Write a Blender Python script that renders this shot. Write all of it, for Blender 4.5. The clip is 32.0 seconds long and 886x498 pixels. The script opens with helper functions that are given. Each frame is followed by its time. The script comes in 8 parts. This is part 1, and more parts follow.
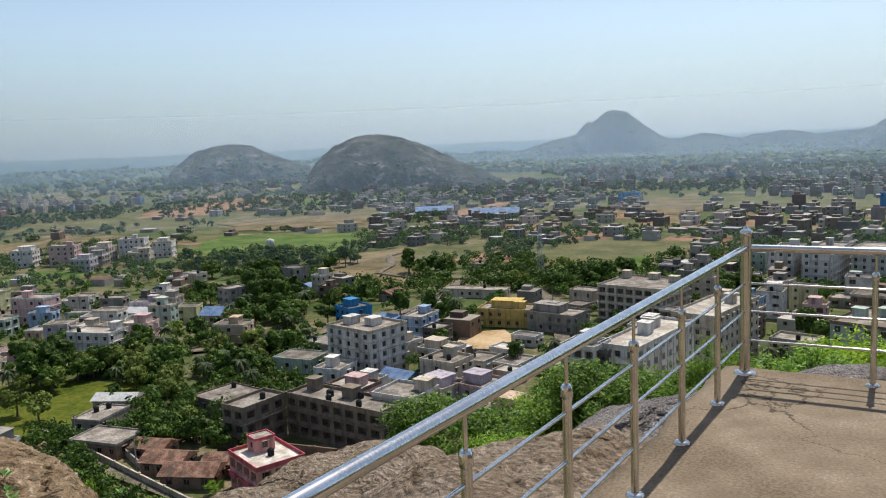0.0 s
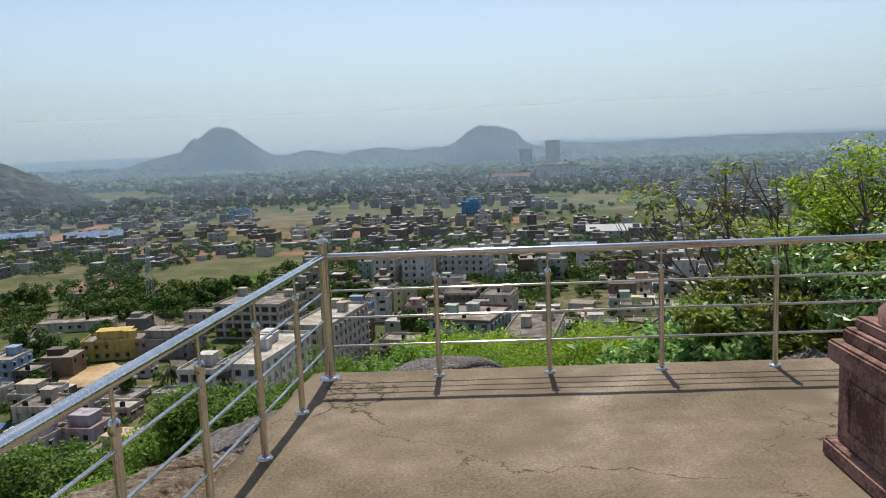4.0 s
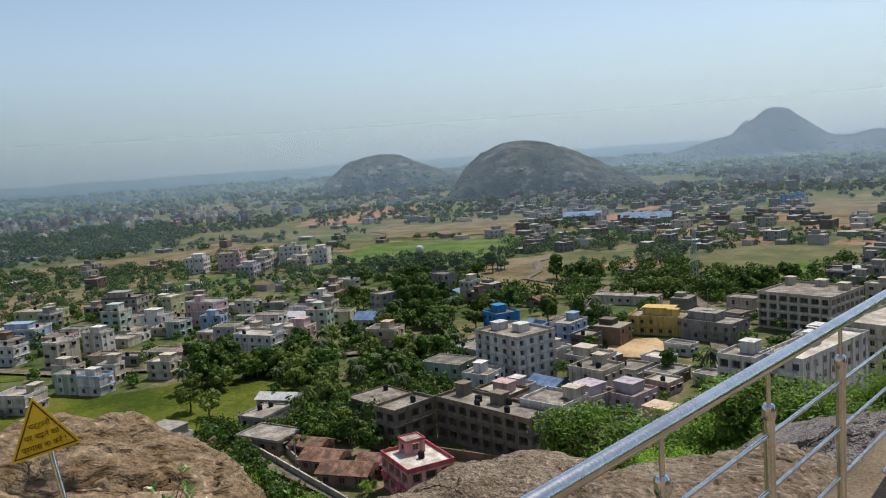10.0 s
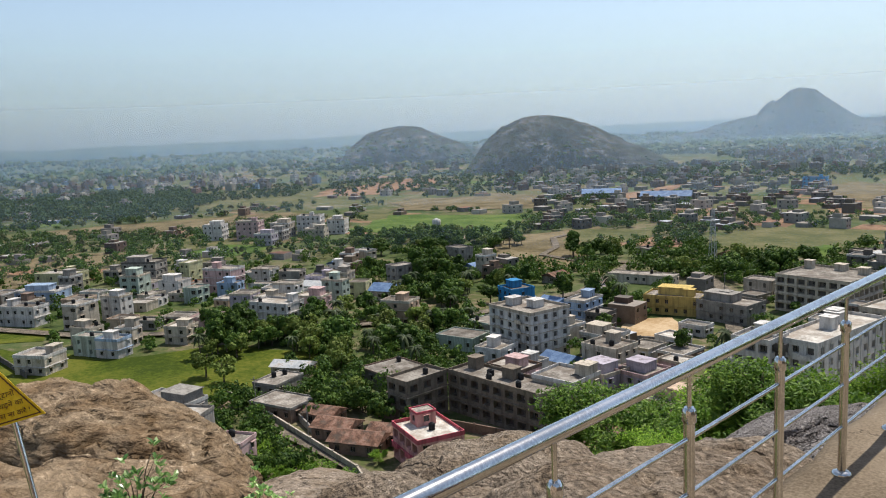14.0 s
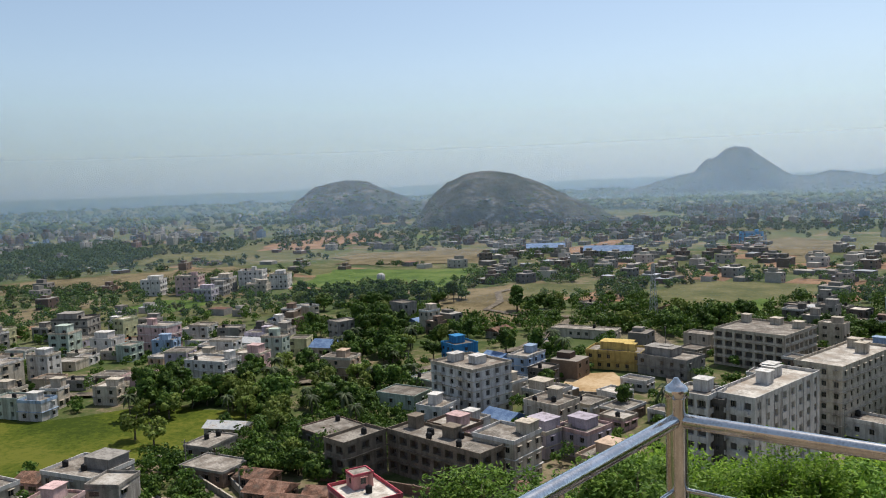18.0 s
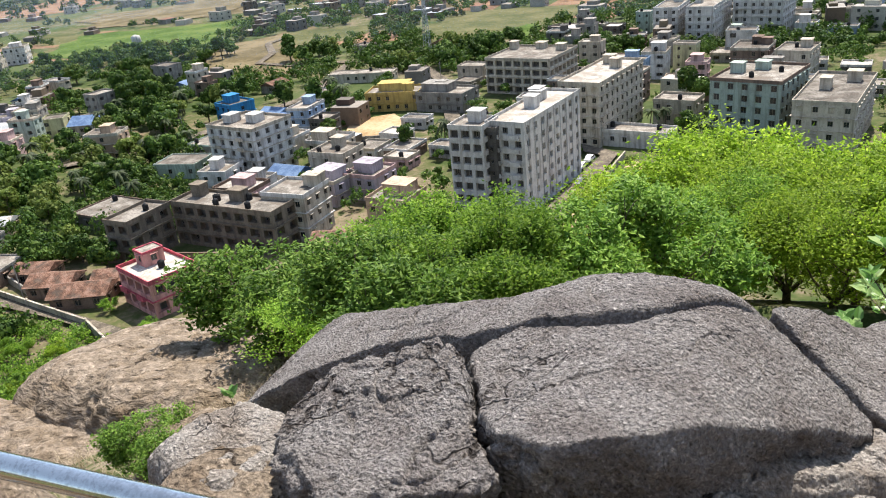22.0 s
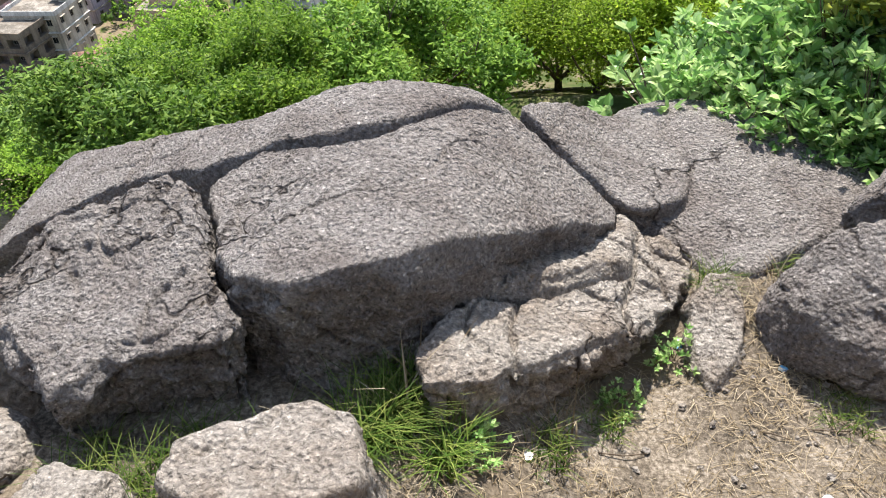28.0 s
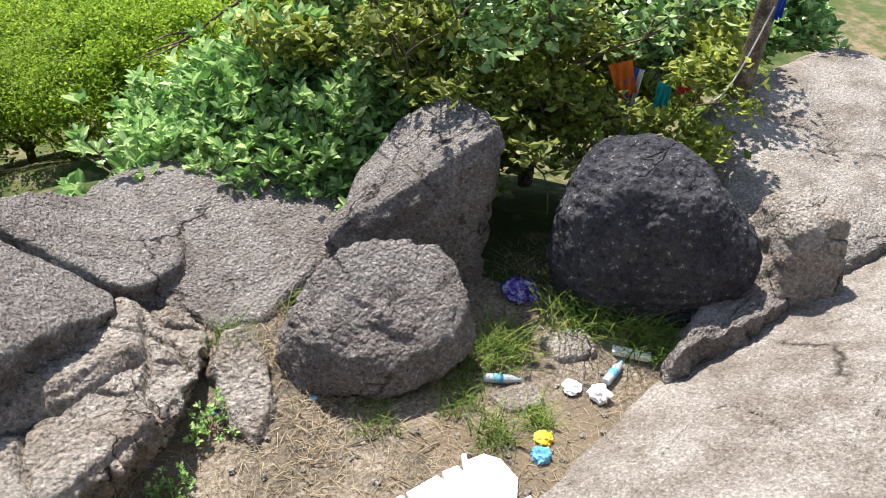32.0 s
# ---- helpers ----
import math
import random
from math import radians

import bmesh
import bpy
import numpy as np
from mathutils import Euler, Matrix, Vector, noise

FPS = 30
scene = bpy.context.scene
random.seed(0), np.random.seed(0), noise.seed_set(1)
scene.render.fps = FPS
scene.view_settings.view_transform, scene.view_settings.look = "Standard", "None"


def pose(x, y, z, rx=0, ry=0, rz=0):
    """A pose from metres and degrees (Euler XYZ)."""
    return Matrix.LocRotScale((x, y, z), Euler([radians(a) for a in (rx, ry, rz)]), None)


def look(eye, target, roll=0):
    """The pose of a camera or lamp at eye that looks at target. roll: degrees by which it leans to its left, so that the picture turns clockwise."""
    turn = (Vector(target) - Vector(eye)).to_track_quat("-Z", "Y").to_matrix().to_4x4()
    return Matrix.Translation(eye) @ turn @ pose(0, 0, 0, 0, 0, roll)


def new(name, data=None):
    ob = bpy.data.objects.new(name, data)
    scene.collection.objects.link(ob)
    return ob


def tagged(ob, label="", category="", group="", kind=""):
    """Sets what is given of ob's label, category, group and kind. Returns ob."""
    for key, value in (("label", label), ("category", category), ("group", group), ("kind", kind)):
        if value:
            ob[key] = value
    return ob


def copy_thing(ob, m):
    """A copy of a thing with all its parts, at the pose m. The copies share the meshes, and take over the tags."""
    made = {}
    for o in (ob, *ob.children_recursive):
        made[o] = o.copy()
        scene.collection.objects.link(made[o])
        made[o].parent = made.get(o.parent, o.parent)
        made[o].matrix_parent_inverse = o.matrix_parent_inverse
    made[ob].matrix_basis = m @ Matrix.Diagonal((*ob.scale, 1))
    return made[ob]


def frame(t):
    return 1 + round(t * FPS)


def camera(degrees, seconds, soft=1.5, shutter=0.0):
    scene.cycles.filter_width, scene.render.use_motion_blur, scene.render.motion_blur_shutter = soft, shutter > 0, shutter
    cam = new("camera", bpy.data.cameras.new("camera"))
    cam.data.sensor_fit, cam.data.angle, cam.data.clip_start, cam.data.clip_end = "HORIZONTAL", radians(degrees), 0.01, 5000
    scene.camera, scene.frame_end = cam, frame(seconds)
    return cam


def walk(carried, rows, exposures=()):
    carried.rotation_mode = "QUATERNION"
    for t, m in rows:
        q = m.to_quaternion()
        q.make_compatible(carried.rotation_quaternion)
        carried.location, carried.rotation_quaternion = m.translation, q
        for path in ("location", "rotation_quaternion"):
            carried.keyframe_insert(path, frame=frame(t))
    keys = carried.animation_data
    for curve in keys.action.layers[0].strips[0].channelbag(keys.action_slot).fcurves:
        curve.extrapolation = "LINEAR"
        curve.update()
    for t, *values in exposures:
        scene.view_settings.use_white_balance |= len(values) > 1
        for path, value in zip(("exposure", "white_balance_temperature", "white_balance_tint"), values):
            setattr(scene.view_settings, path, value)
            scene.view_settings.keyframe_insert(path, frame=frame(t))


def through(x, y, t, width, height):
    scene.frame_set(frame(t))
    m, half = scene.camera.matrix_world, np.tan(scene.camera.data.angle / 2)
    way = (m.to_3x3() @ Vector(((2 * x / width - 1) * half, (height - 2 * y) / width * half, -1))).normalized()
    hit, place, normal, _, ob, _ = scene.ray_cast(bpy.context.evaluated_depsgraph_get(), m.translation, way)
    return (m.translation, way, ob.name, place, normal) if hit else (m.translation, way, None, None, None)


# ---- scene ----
cam = camera(57.97, 32.0, soft=1.1)
PATH = [
    (0.0, 0.912, -5.713, 1.676, 82.42, 2.32, 29.71),
    (0.5, 0.981, -5.843, 1.714, 82.52, 2.32, 23.79),
    (1.0, 0.996, -5.754, 1.678, 82.70, 1.91, 16.76),
    (1.5, 1.034, -5.659, 1.663, 82.49, 1.95, 10.15),
    (2.0, 1.058, -5.688, 1.663, 82.23, 2.80, 7.95),
    (2.5, 1.065, -5.674, 1.661, 82.09, 3.41, 7.38),
    (3.0, 1.087, -5.653, 1.663, 82.43, 3.10, 5.61),
    (3.5, 1.110, -5.535, 1.643, 82.34, 2.43, 2.16),
    (5.5, 1.009, -5.536, 1.634, 83.47, 1.96, 10.05),
    (6.0, 0.952, -5.510, 1.657, 83.15, 2.90, 17.73),
    (6.5, 0.872, -5.562, 1.661, 82.95, 4.15, 26.23),
    (7.0, 0.826, -5.616, 1.667, 82.81, 4.83, 31.59),
    (7.5, 0.749, -5.636, 1.687, 83.03, 5.03, 34.81),
    (8.0, 0.740, -5.643, 1.651, 83.41, 5.00, 36.96),
    (8.5, 0.682, -5.622, 1.635, 83.36, 4.98, 38.31),
    (9.0, 0.663, -5.619, 1.631, 83.36, 4.58, 38.90),
    (9.5, 0.708, -5.626, 1.651, 83.45, 4.22, 39.63),
    (10.0, 0.723, -5.623, 1.650, 83.42, 3.90, 40.11),
    (10.5, 0.729, -5.620, 1.652, 83.46, 3.80, 40.64),
    (11.0, 0.717, -5.611, 1.643, 83.41, 3.81, 41.27),
    (11.5, 0.763, -5.637, 1.661, 83.30, 3.55, 41.98),
    (12.0, 0.771, -5.646, 1.665, 83.00, 3.40, 42.56),
    (12.5, 0.789, -5.613, 1.676, 82.68, 3.21, 43.03),
    (13.0, 0.856, -5.563, 1.695, 82.54, 2.90, 43.11),
    (13.5, 0.974, -5.514, 1.709, 82.28, 2.97, 42.96),
    (14.0, 0.938, -5.365, 1.690, 81.59, 2.51, 41.55),
    (14.5, 1.023, -5.279, 1.721, 81.38, 2.49, 40.51),
    (16.5, 1.011, -3.670, 1.741, 84.76, 2.56, 38.48),
    (17.0, 1.021, -3.395, 1.745, 84.68, 2.52, 38.42),
    (17.5, 0.975, -3.080, 1.771, 84.95, 2.19, 38.13),
    (18.0, 1.056, -2.640, 1.733, 85.31, 2.15, 37.81),
    (18.5, 1.081, -2.428, 1.755, 85.40, 1.75, 37.07),
    (19.0, 1.165, -2.178, 1.820, 86.76, 0.57, 35.18),
    (19.5, 1.255, -1.964, 1.885, 87.41, 0.46, 34.04),
    (20.0, 1.321, -1.672, 1.916, 88.20, 0.38, 32.54),
    (20.5, 1.388, -1.438, 1.861, 87.01, 0.62, 30.20),
    (21.0, 1.468, -1.144, 1.869, 82.51, 2.41, 26.31),
    (21.5, 1.501, -1.114, 1.946, 74.69, 4.59, 22.22),
    (22.0, 1.512, -0.805, 1.787, 66.27, 5.44, 21.43),
    (22.5, 1.557, -0.636, 1.726, 58.20, 4.55, 20.71),
    (23.0, 1.609, -0.564, 1.696, 53.97, 2.77, 18.01),
    (23.5, 1.645, -0.536, 1.707, 53.70, 2.37, 13.96),
    (24.0, 1.666, -0.508, 1.688, 53.55, 2.62, 9.10),
    (24.5, 1.661, -0.434, 1.655, 52.56, 3.01, 5.98),
    (25.0, 1.624, -0.380, 1.661, 51.59, 3.41, 4.90),
    (25.5, 1.624, -0.319, 1.666, 50.87, 3.89, 4.70),
    (27.5, 1.835, -0.262, 1.618, 51.63, 4.08, 7.61),
    (28.0, 1.811, -0.235, 1.600, 51.30, 3.37, 6.21),
    (28.5, 1.795, -0.234, 1.610, 51.25, 2.92, 4.96),
    (29.0, 1.834, -0.241, 1.617, 51.82, 2.50, 1.16),
    (29.5, 1.883, -0.186, 1.665, 50.97, 1.23, -6.96),
    (30.0, 1.964, -0.164, 1.703, 49.86, -0.39, -15.37),
    (30.5, 2.008, -0.166, 1.704, 49.04, -1.58, -21.41),
    (31.0, 2.043, -0.147, 1.732, 49.92, -2.72, -24.44),
    (31.5, 2.090, -0.118, 1.764, 52.25, -3.64, -27.14),
    (32.0, 2.090, -0.141, 1.781, 54.01, -4.00, -28.95),
]
EXPOSURES = [(0.0, 0.22), (1.0, 0.15), (2.0, 0.08), (9.0, 0.08), (12.5, 0.12), (13.3, 0.18), (14.0, 0.28), (14.8, 0.27), (16.8, 0.15), (18.0, 0.13), (19.3, -0.06), (20.6, 0.04), (21.0, 0.18), (21.6, 0.72), (22.2, 1.02), (23.5, 1.12), (26.0, 1.22), (30.0, 1.27), (32.0, 1.2)]
walk(cam, [(t, pose(x, y, z, rx, ry, rz)) for t, x, y, z, rx, ry, rz in PATH], EXPOSURES)

# ---- sky and sun: late-morning sun beyond the far rail, hazy air ----
SUN_ELEV, SUN_AZ = 60.0, 0.0
world = bpy.data.worlds.new("sky")
scene.world = world
world.use_nodes = True
wn = world.node_tree
bg = wn.nodes["Background"]
sky = wn.nodes.new("ShaderNodeTexSky")
sky.sky_type, sky.sun_disc = "NISHITA", False
sky.sun_elevation, sky.sun_rotation = radians(SUN_ELEV), radians(SUN_AZ)
sky.air_density, sky.dust_density, sky.ozone_density, sky.altitude = 1.0, 1.2, 3.0, 0
dust = wn.nodes.new("ShaderNodeMix")
dust.data_type = "RGBA"
dust.inputs["Factor"].default_value = 0.15
dust.inputs[7].default_value = (5.7, 6.3, 6.1, 1)
wn.links.new(sky.outputs[0], dust.inputs[6])
wn.links.new(dust.outputs[2], bg.inputs[0])
bg.inputs[1].default_value = 0.12
sun = new("sun", bpy.data.lights.new("sun", "SUN"))
sun.data.energy, sun.data.angle, sun.data.color = 5.0, radians(0.53), (1.0, 0.945, 0.86)
sun.matrix_world = look((0, math.cos(radians(SUN_ELEV)), math.sin(radians(SUN_ELEV))), (0, 0, 0))


# ---- materials ----
def material(name):
    m = bpy.data.materials.new(name)
    m.use_nodes = True
    return m, m.node_tree.nodes, m.node_tree.links, m.node_tree.nodes["Principled BSDF"]


def node(nodes, kind, **props):
    n = nodes.new(kind)
    for k, v in props.items():
        if k == "op":
            n.operation = v
        elif k == "blend":
            n.blend_type = v
            n.data_type = "RGBA"
        else:
            n.inputs[k].default_value = v
    return n


def ramp(nodes, stops):
    r = nodes.new("ShaderNodeValToRGB")
    while len(r.color_ramp.elements) < len(stops):
        r.color_ramp.elements.new(0.5)
    for e, (p, c) in zip(r.color_ramp.elements, stops):
        e.position, e.color = p, (*c, 1)
    return r


def surface(name, stops, scale=1.0, rough=0.85, bump=0.3, fine=9.0, vary=0.0, metal=0.0, stain=None, stain_scale=0.25,
            island=False, spec=0.08, bump_dist=0.05, hue=0.0, grain=0.45, streak=False):
    """Mottled surface: large blotches through stops, fine grain, bump; vary: brightness change from object to object."""
    m, ns, ln, bsdf = material(name)
    tc = ns.new("ShaderNodeNewGeometry")
    n1 = node(ns, "ShaderNodeTexNoise", Scale=scale, Detail=8, Roughness=0.62)
    n2 = node(ns, "ShaderNodeTexNoise", Scale=scale * fine, Detail=6, Roughness=0.7)
    ln.new(tc.outputs["Position"], n1.inputs["Vector"])
    ln.new(tc.outputs["Position"], n2.inputs["Vector"])
    mix = node(ns, "ShaderNodeMath", op="MULTIPLY_ADD")
    mix.inputs[1].default_value = grain
    ln.new(n2.outputs["Fac"], mix.inputs[0])
    half = node(ns, "ShaderNodeMath", op="MULTIPLY")
    half.inputs[1].default_value = 1 - grain
    ln.new(n1.outputs["Fac"], half.inputs[0])
    ln.new(half.outputs[0], mix.inputs[2])
    r = ramp(ns, stops)
    wide = node(ns, "ShaderNodeMapRange")
    wide.inputs[1].default_value, wide.inputs[2].default_value = 0.34, 0.66
    ln.new(mix.outputs[0], wide.inputs[0])
    ln.new(wide.outputs[0], r.inputs[0])
    col = r.outputs[0]
    if stain:
        n3 = node(ns, "ShaderNodeTexNoise", Scale=stain_scale, Detail=5, Roughness=0.6)
        if streak:
            thin = node(ns, "ShaderNodeVectorMath", op="MULTIPLY")
            thin.inputs[1].default_value = (2.6, 2.6, 0.22)
            ln.new(tc.outputs["Position"], thin.inputs[0])
            ln.new(thin.outputs[0], n3.inputs["Vector"])
        else:
            ln.new(tc.outputs["Position"], n3.inputs["Vector"])
        r3 = ramp(ns, [(0.48, (0, 0, 0)), (0.68, (1, 1, 1))])
        ln.new(n3.outputs["Fac"], r3.inputs[0])
        mx = node(ns, "ShaderNodeMix", blend="MIX")
        ln.new(r3.outputs[0], mx.inputs["Factor"])
        ln.new(col, mx.inputs[6])
        mx.inputs[7].default_value = (*stain, 1)
        col = mx.outputs[2]
    if vary or hue:
        rnd = tc.outputs["Random Per Island"] if island else ns.new("ShaderNodeObjectInfo").outputs["Random"]
        hsv = ns.new("ShaderNodeHueSaturation")
        mr = node(ns, "ShaderNodeMapRange")
        mr.inputs[3].default_value, mr.inputs[4].default_value = 1 - vary, 1 + vary
        ln.new(rnd, mr.inputs[0])
        ln.new(mr.outputs[0], hsv.inputs["Value"])
        if hue:
            mul = node(ns, "ShaderNodeMath", op="MULTIPLY")
            mul.inputs[1].default_value = 37.7
            fr = node(ns, "ShaderNodeMath", op="FRACT")
            ln.new(rnd, mul.inputs[0])
            ln.new(mul.outputs[0], fr.inputs[0])
            mh = node(ns, "ShaderNodeMapRange")
            mh.inputs[3].default_value, mh.inputs[4].default_value = 0.5 - hue, 0.5 + hue
            ln.new(fr.outputs[0], mh.inputs[0])
            ln.new(mh.outputs[0], hsv.inputs["Hue"])
        ln.new(col, hsv.inputs["Color"])
        col = hsv.outputs[0]
    ln.new(col, bsdf.inputs["Base Color"])
    bsdf.inputs["Roughness"].default_value = rough
    bsdf.inputs["Metallic"].default_value = metal
    bsdf.inputs["Specular IOR Level"].default_value = spec
    if bump:
        b = node(ns, "ShaderNodeBump", Strength=bump, Distance=bump_dist)
        ln.new(mix.outputs[0], b.inputs["Height"])
        ln.new(b.outputs[0], bsdf.inputs["Normal"])
    return m


def leaf_material(name, stops, scale=0.6, rough=0.6, through=0.35, island=True, spec=0.14):
    """Leaf: colour varies from leaf to leaf and in patches; some light passes through."""
    m, ns, ln, bsdf = material(name)
    g = ns.new("ShaderNodeNewGeometry")
    n1 = node(ns, "ShaderNodeTexNoise", Scale=scale, Detail=4)
    ln.new(g.outputs["Position"], n1.inputs["Vector"])
    a = node(ns, "ShaderNodeMath", op="MULTIPLY_ADD")
    a.inputs[1].default_value = 0.5
    ln.new(g.outputs["Random Per Island"], a.inputs[0])
    h = node(ns, "ShaderNodeMath", op="MULTIPLY")
    h.inputs[1].default_value = 0.5
    ln.new(n1.outputs["Fac"], h.inputs[0])
    ln.new(h.outputs[0], a.inputs[2])
    r = ramp(ns, stops)
    ln.new(a.outputs[0], r.inputs[0])
    oi = ns.new("ShaderNodeObjectInfo")
    hsv = ns.new("ShaderNodeHueSaturation")
    mr = node(ns, "ShaderNodeMapRange")
    mr.inputs[3].default_value, mr.inputs[4].default_value = 0.75, 1.25
    ln.new(oi.outputs["Random"], mr.inputs[0])
    ln.new(mr.outputs[0], hsv.inputs["Value"])
    ln.new(r.outputs[0], hsv.inputs["Color"])
    ln.new(hsv.outputs[0], bsdf.inputs["Base Color"])
    bsdf.inputs["Roughness"].default_value = rough
    bsdf.inputs["Specular IOR Level"].default_value = spec
    tr = ns.new("ShaderNodeBsdfTranslucent")
    ln.new(hsv.outputs[0], tr.inputs["Color"])
    mx = ns.new("ShaderNodeMixShader")
    mx.inputs[0].default_value = through
    ln.new(bsdf.outputs[0], mx.inputs[1])
    ln.new(tr.outputs[0], mx.inputs[2])
    ln.new(mx.outputs[0], ns["Material Output"].inputs["Surface"])
    return m


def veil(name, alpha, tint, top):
    """Tinted sheet standing for haze: mostly clear, the rest scatters the light that falls on it."""
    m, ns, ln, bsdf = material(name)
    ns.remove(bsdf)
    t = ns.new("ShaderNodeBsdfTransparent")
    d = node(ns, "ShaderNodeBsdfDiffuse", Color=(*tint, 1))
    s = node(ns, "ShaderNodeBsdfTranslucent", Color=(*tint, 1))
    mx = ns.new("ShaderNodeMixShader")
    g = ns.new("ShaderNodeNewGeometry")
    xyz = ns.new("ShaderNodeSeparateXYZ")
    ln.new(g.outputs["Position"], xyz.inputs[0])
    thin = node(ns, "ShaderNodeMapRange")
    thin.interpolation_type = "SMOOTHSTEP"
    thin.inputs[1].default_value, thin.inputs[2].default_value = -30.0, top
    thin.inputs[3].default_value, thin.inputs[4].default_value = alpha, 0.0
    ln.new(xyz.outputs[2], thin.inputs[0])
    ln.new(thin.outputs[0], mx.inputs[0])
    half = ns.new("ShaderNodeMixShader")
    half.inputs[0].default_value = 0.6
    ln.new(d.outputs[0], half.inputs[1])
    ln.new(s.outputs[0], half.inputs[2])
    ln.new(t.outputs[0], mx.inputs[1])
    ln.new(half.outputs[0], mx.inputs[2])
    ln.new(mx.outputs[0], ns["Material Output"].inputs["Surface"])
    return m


def granite(name, dark, mid, pale, blotch, pit=26.0, depth=0.035, cracks=0.9, grains=60.0, strata=False):
    """Coarse weathered granite: mineral grains, sharp pits, pale crusts, broad stains and a few wandering cracks."""
    m, ns, ln, bsdf = material(name)
    g = ns.new("ShaderNodeNewGeometry")
    def tex(kind, vec, **props):
        n = node(ns, kind, **props)
        ln.new(vec, n.inputs["Vector"])
        return n
    def calc(op, a, b, c=None):
        n = node(ns, "ShaderNodeMath", op=op)
        for i, v in enumerate((a, b, c)):
            if v is None:
                continue
            if isinstance(v, (int, float)):
                n.inputs[i].default_value = v
            else:
                ln.new(v, n.inputs[i])
        return n.outputs[0]
    def span(v, lo, hi, out0=0.0, out1=1.0):
        n = node(ns, "ShaderNodeMapRange")
        for i, q in ((1, lo), (2, hi), (3, out0), (4, out1)):
            n.inputs[i].default_value = q
        ln.new(v, n.inputs[0])
        return n.outputs[0]
    def warped(scale, amount):
        w = tex("ShaderNodeTexNoise", g.outputs["Position"], Scale=scale, Detail=4, Roughness=0.6)
        off = node(ns, "ShaderNodeVectorMath", op="MULTIPLY_ADD")
        off.inputs[1].default_value = (amount,) * 3
        ln.new(w.outputs["Color"], off.inputs[0])
        ln.new(g.outputs["Position"], off.inputs[2])
        return off.outputs[0]
    fine, wide = warped(9.0, 0.05), warped(1.6, 0.8)
    if strata:
        lie = node(ns, "ShaderNodeVectorMath", op="MULTIPLY")
        lie.inputs[1].default_value = (0.5, 0.75, 2.6)
        ln.new(warped(0.7, 0.5), lie.inputs[0])
        fine = lie.outputs[0]
    pits = tex("ShaderNodeTexNoise", fine, Scale=pit, Detail=6, Roughness=0.66).outputs["Fac"]
    knobs = tex("ShaderNodeTexVoronoi", fine, Scale=pit * 1.1).outputs["Distance"]
    cells = tex("ShaderNodeTexVoronoi", g.outputs["Position"], Scale=grains)
    split = ns.new("ShaderNodeSeparateColor")
    ln.new(cells.outputs["Color"], split.inputs[0])
    broad = tex("ShaderNodeTexNoise", g.outputs["Position"], Scale=1.7, Detail=7, Roughness=0.65).outputs["Fac"]
    edge = tex("ShaderNodeTexVoronoi", wide, Scale=cracks)
    edge.feature = "DISTANCE_TO_EDGE"
    where = tex("ShaderNodeTexNoise", g.outputs["Position"], Scale=0.9, Detail=2).outputs["Fac"]
    line = span(edge.outputs["Distance"], 0.0, 0.022, 1.0, 0.0)
    crack = calc("MULTIPLY", line, span(where, 0.51, 0.63))
    # relief: knobs and pits, with the cracks cut in
    h = calc("MULTIPLY_ADD", knobs, -0.55, calc("MULTIPLY_ADD", broad, 0.9, pits))
    h = calc("MULTIPLY_ADD", crack, -0.8, h)
    tone = calc("MULTIPLY_ADD", split.outputs[0], 0.32, calc("MULTIPLY", span(pits, 0.34, 0.66), 0.68))
    r = ramp(ns, [(0.0, dark), (0.3, [q * 0.72 for q in mid]), (0.6, mid), (0.8, [q * 1.3 for q in mid]), (1.0, pale)])
    ln.new(tone, r.inputs[0])
    tint = node(ns, "ShaderNodeMix", blend="MULTIPLY")
    ln.new(span(broad, 0.42, 0.62), tint.inputs["Factor"])
    ln.new(r.outputs[0], tint.inputs[6])
    tint.inputs[7].default_value = (*blotch, 1)
    seam = node(ns, "ShaderNodeMix", blend="MULTIPLY")
    ln.new(crack, seam.inputs["Factor"])
    ln.new(tint.outputs[2], seam.inputs[6])
    seam.inputs[7].default_value = (0.22, 0.2, 0.19, 1)
    ln.new(seam.outputs[2], bsdf.inputs["Base Color"])
    bsdf.inputs["Roughness"].default_value = 0.9
    bsdf.inputs["Specular IOR Level"].default_value = 0.1
    b = node(ns, "ShaderNodeBump", Strength=1.0, Distance=depth)
    ln.new(h, b.inputs["Height"])
    ln.new(b.outputs[0], bsdf.inputs["Normal"])
    return m


GRANITE = granite("granite", (0.064, 0.057, 0.054), (0.276, 0.252, 0.238), (0.60, 0.56, 0.525), (0.70, 0.67, 0.66), 30.0, 0.075)
GRANITE_PALE = granite("weathered_granite", (0.12, 0.106, 0.093), (0.335, 0.302, 0.27), (0.58, 0.54, 0.495), (0.72, 0.67, 0.63), 26.0, 0.06, 1.6)
GRANITE_SLOPE = granite("smooth_granite", (0.11, 0.097, 0.086), (0.31, 0.283, 0.258), (0.58, 0.545, 0.505), (0.62, 0.58, 0.55), 34.0, 0.035, 0.35, 75.0)
GRANITE_BROWN = granite("brown_granite", (0.065, 0.044, 0.027), (0.25, 0.183, 0.118), (0.50, 0.405, 0.29), (0.7, 0.63, 0.55), 6.0, 0.13, 0.45, 34.0, True)
GRANITE_TAN = granite("tan_hillside_granite", (0.07, 0.052, 0.038), (0.27, 0.215, 0.165), (0.52, 0.44, 0.36), (0.7, 0.66, 0.6), 5.0, 0.16, 0.4, 30.0, True)
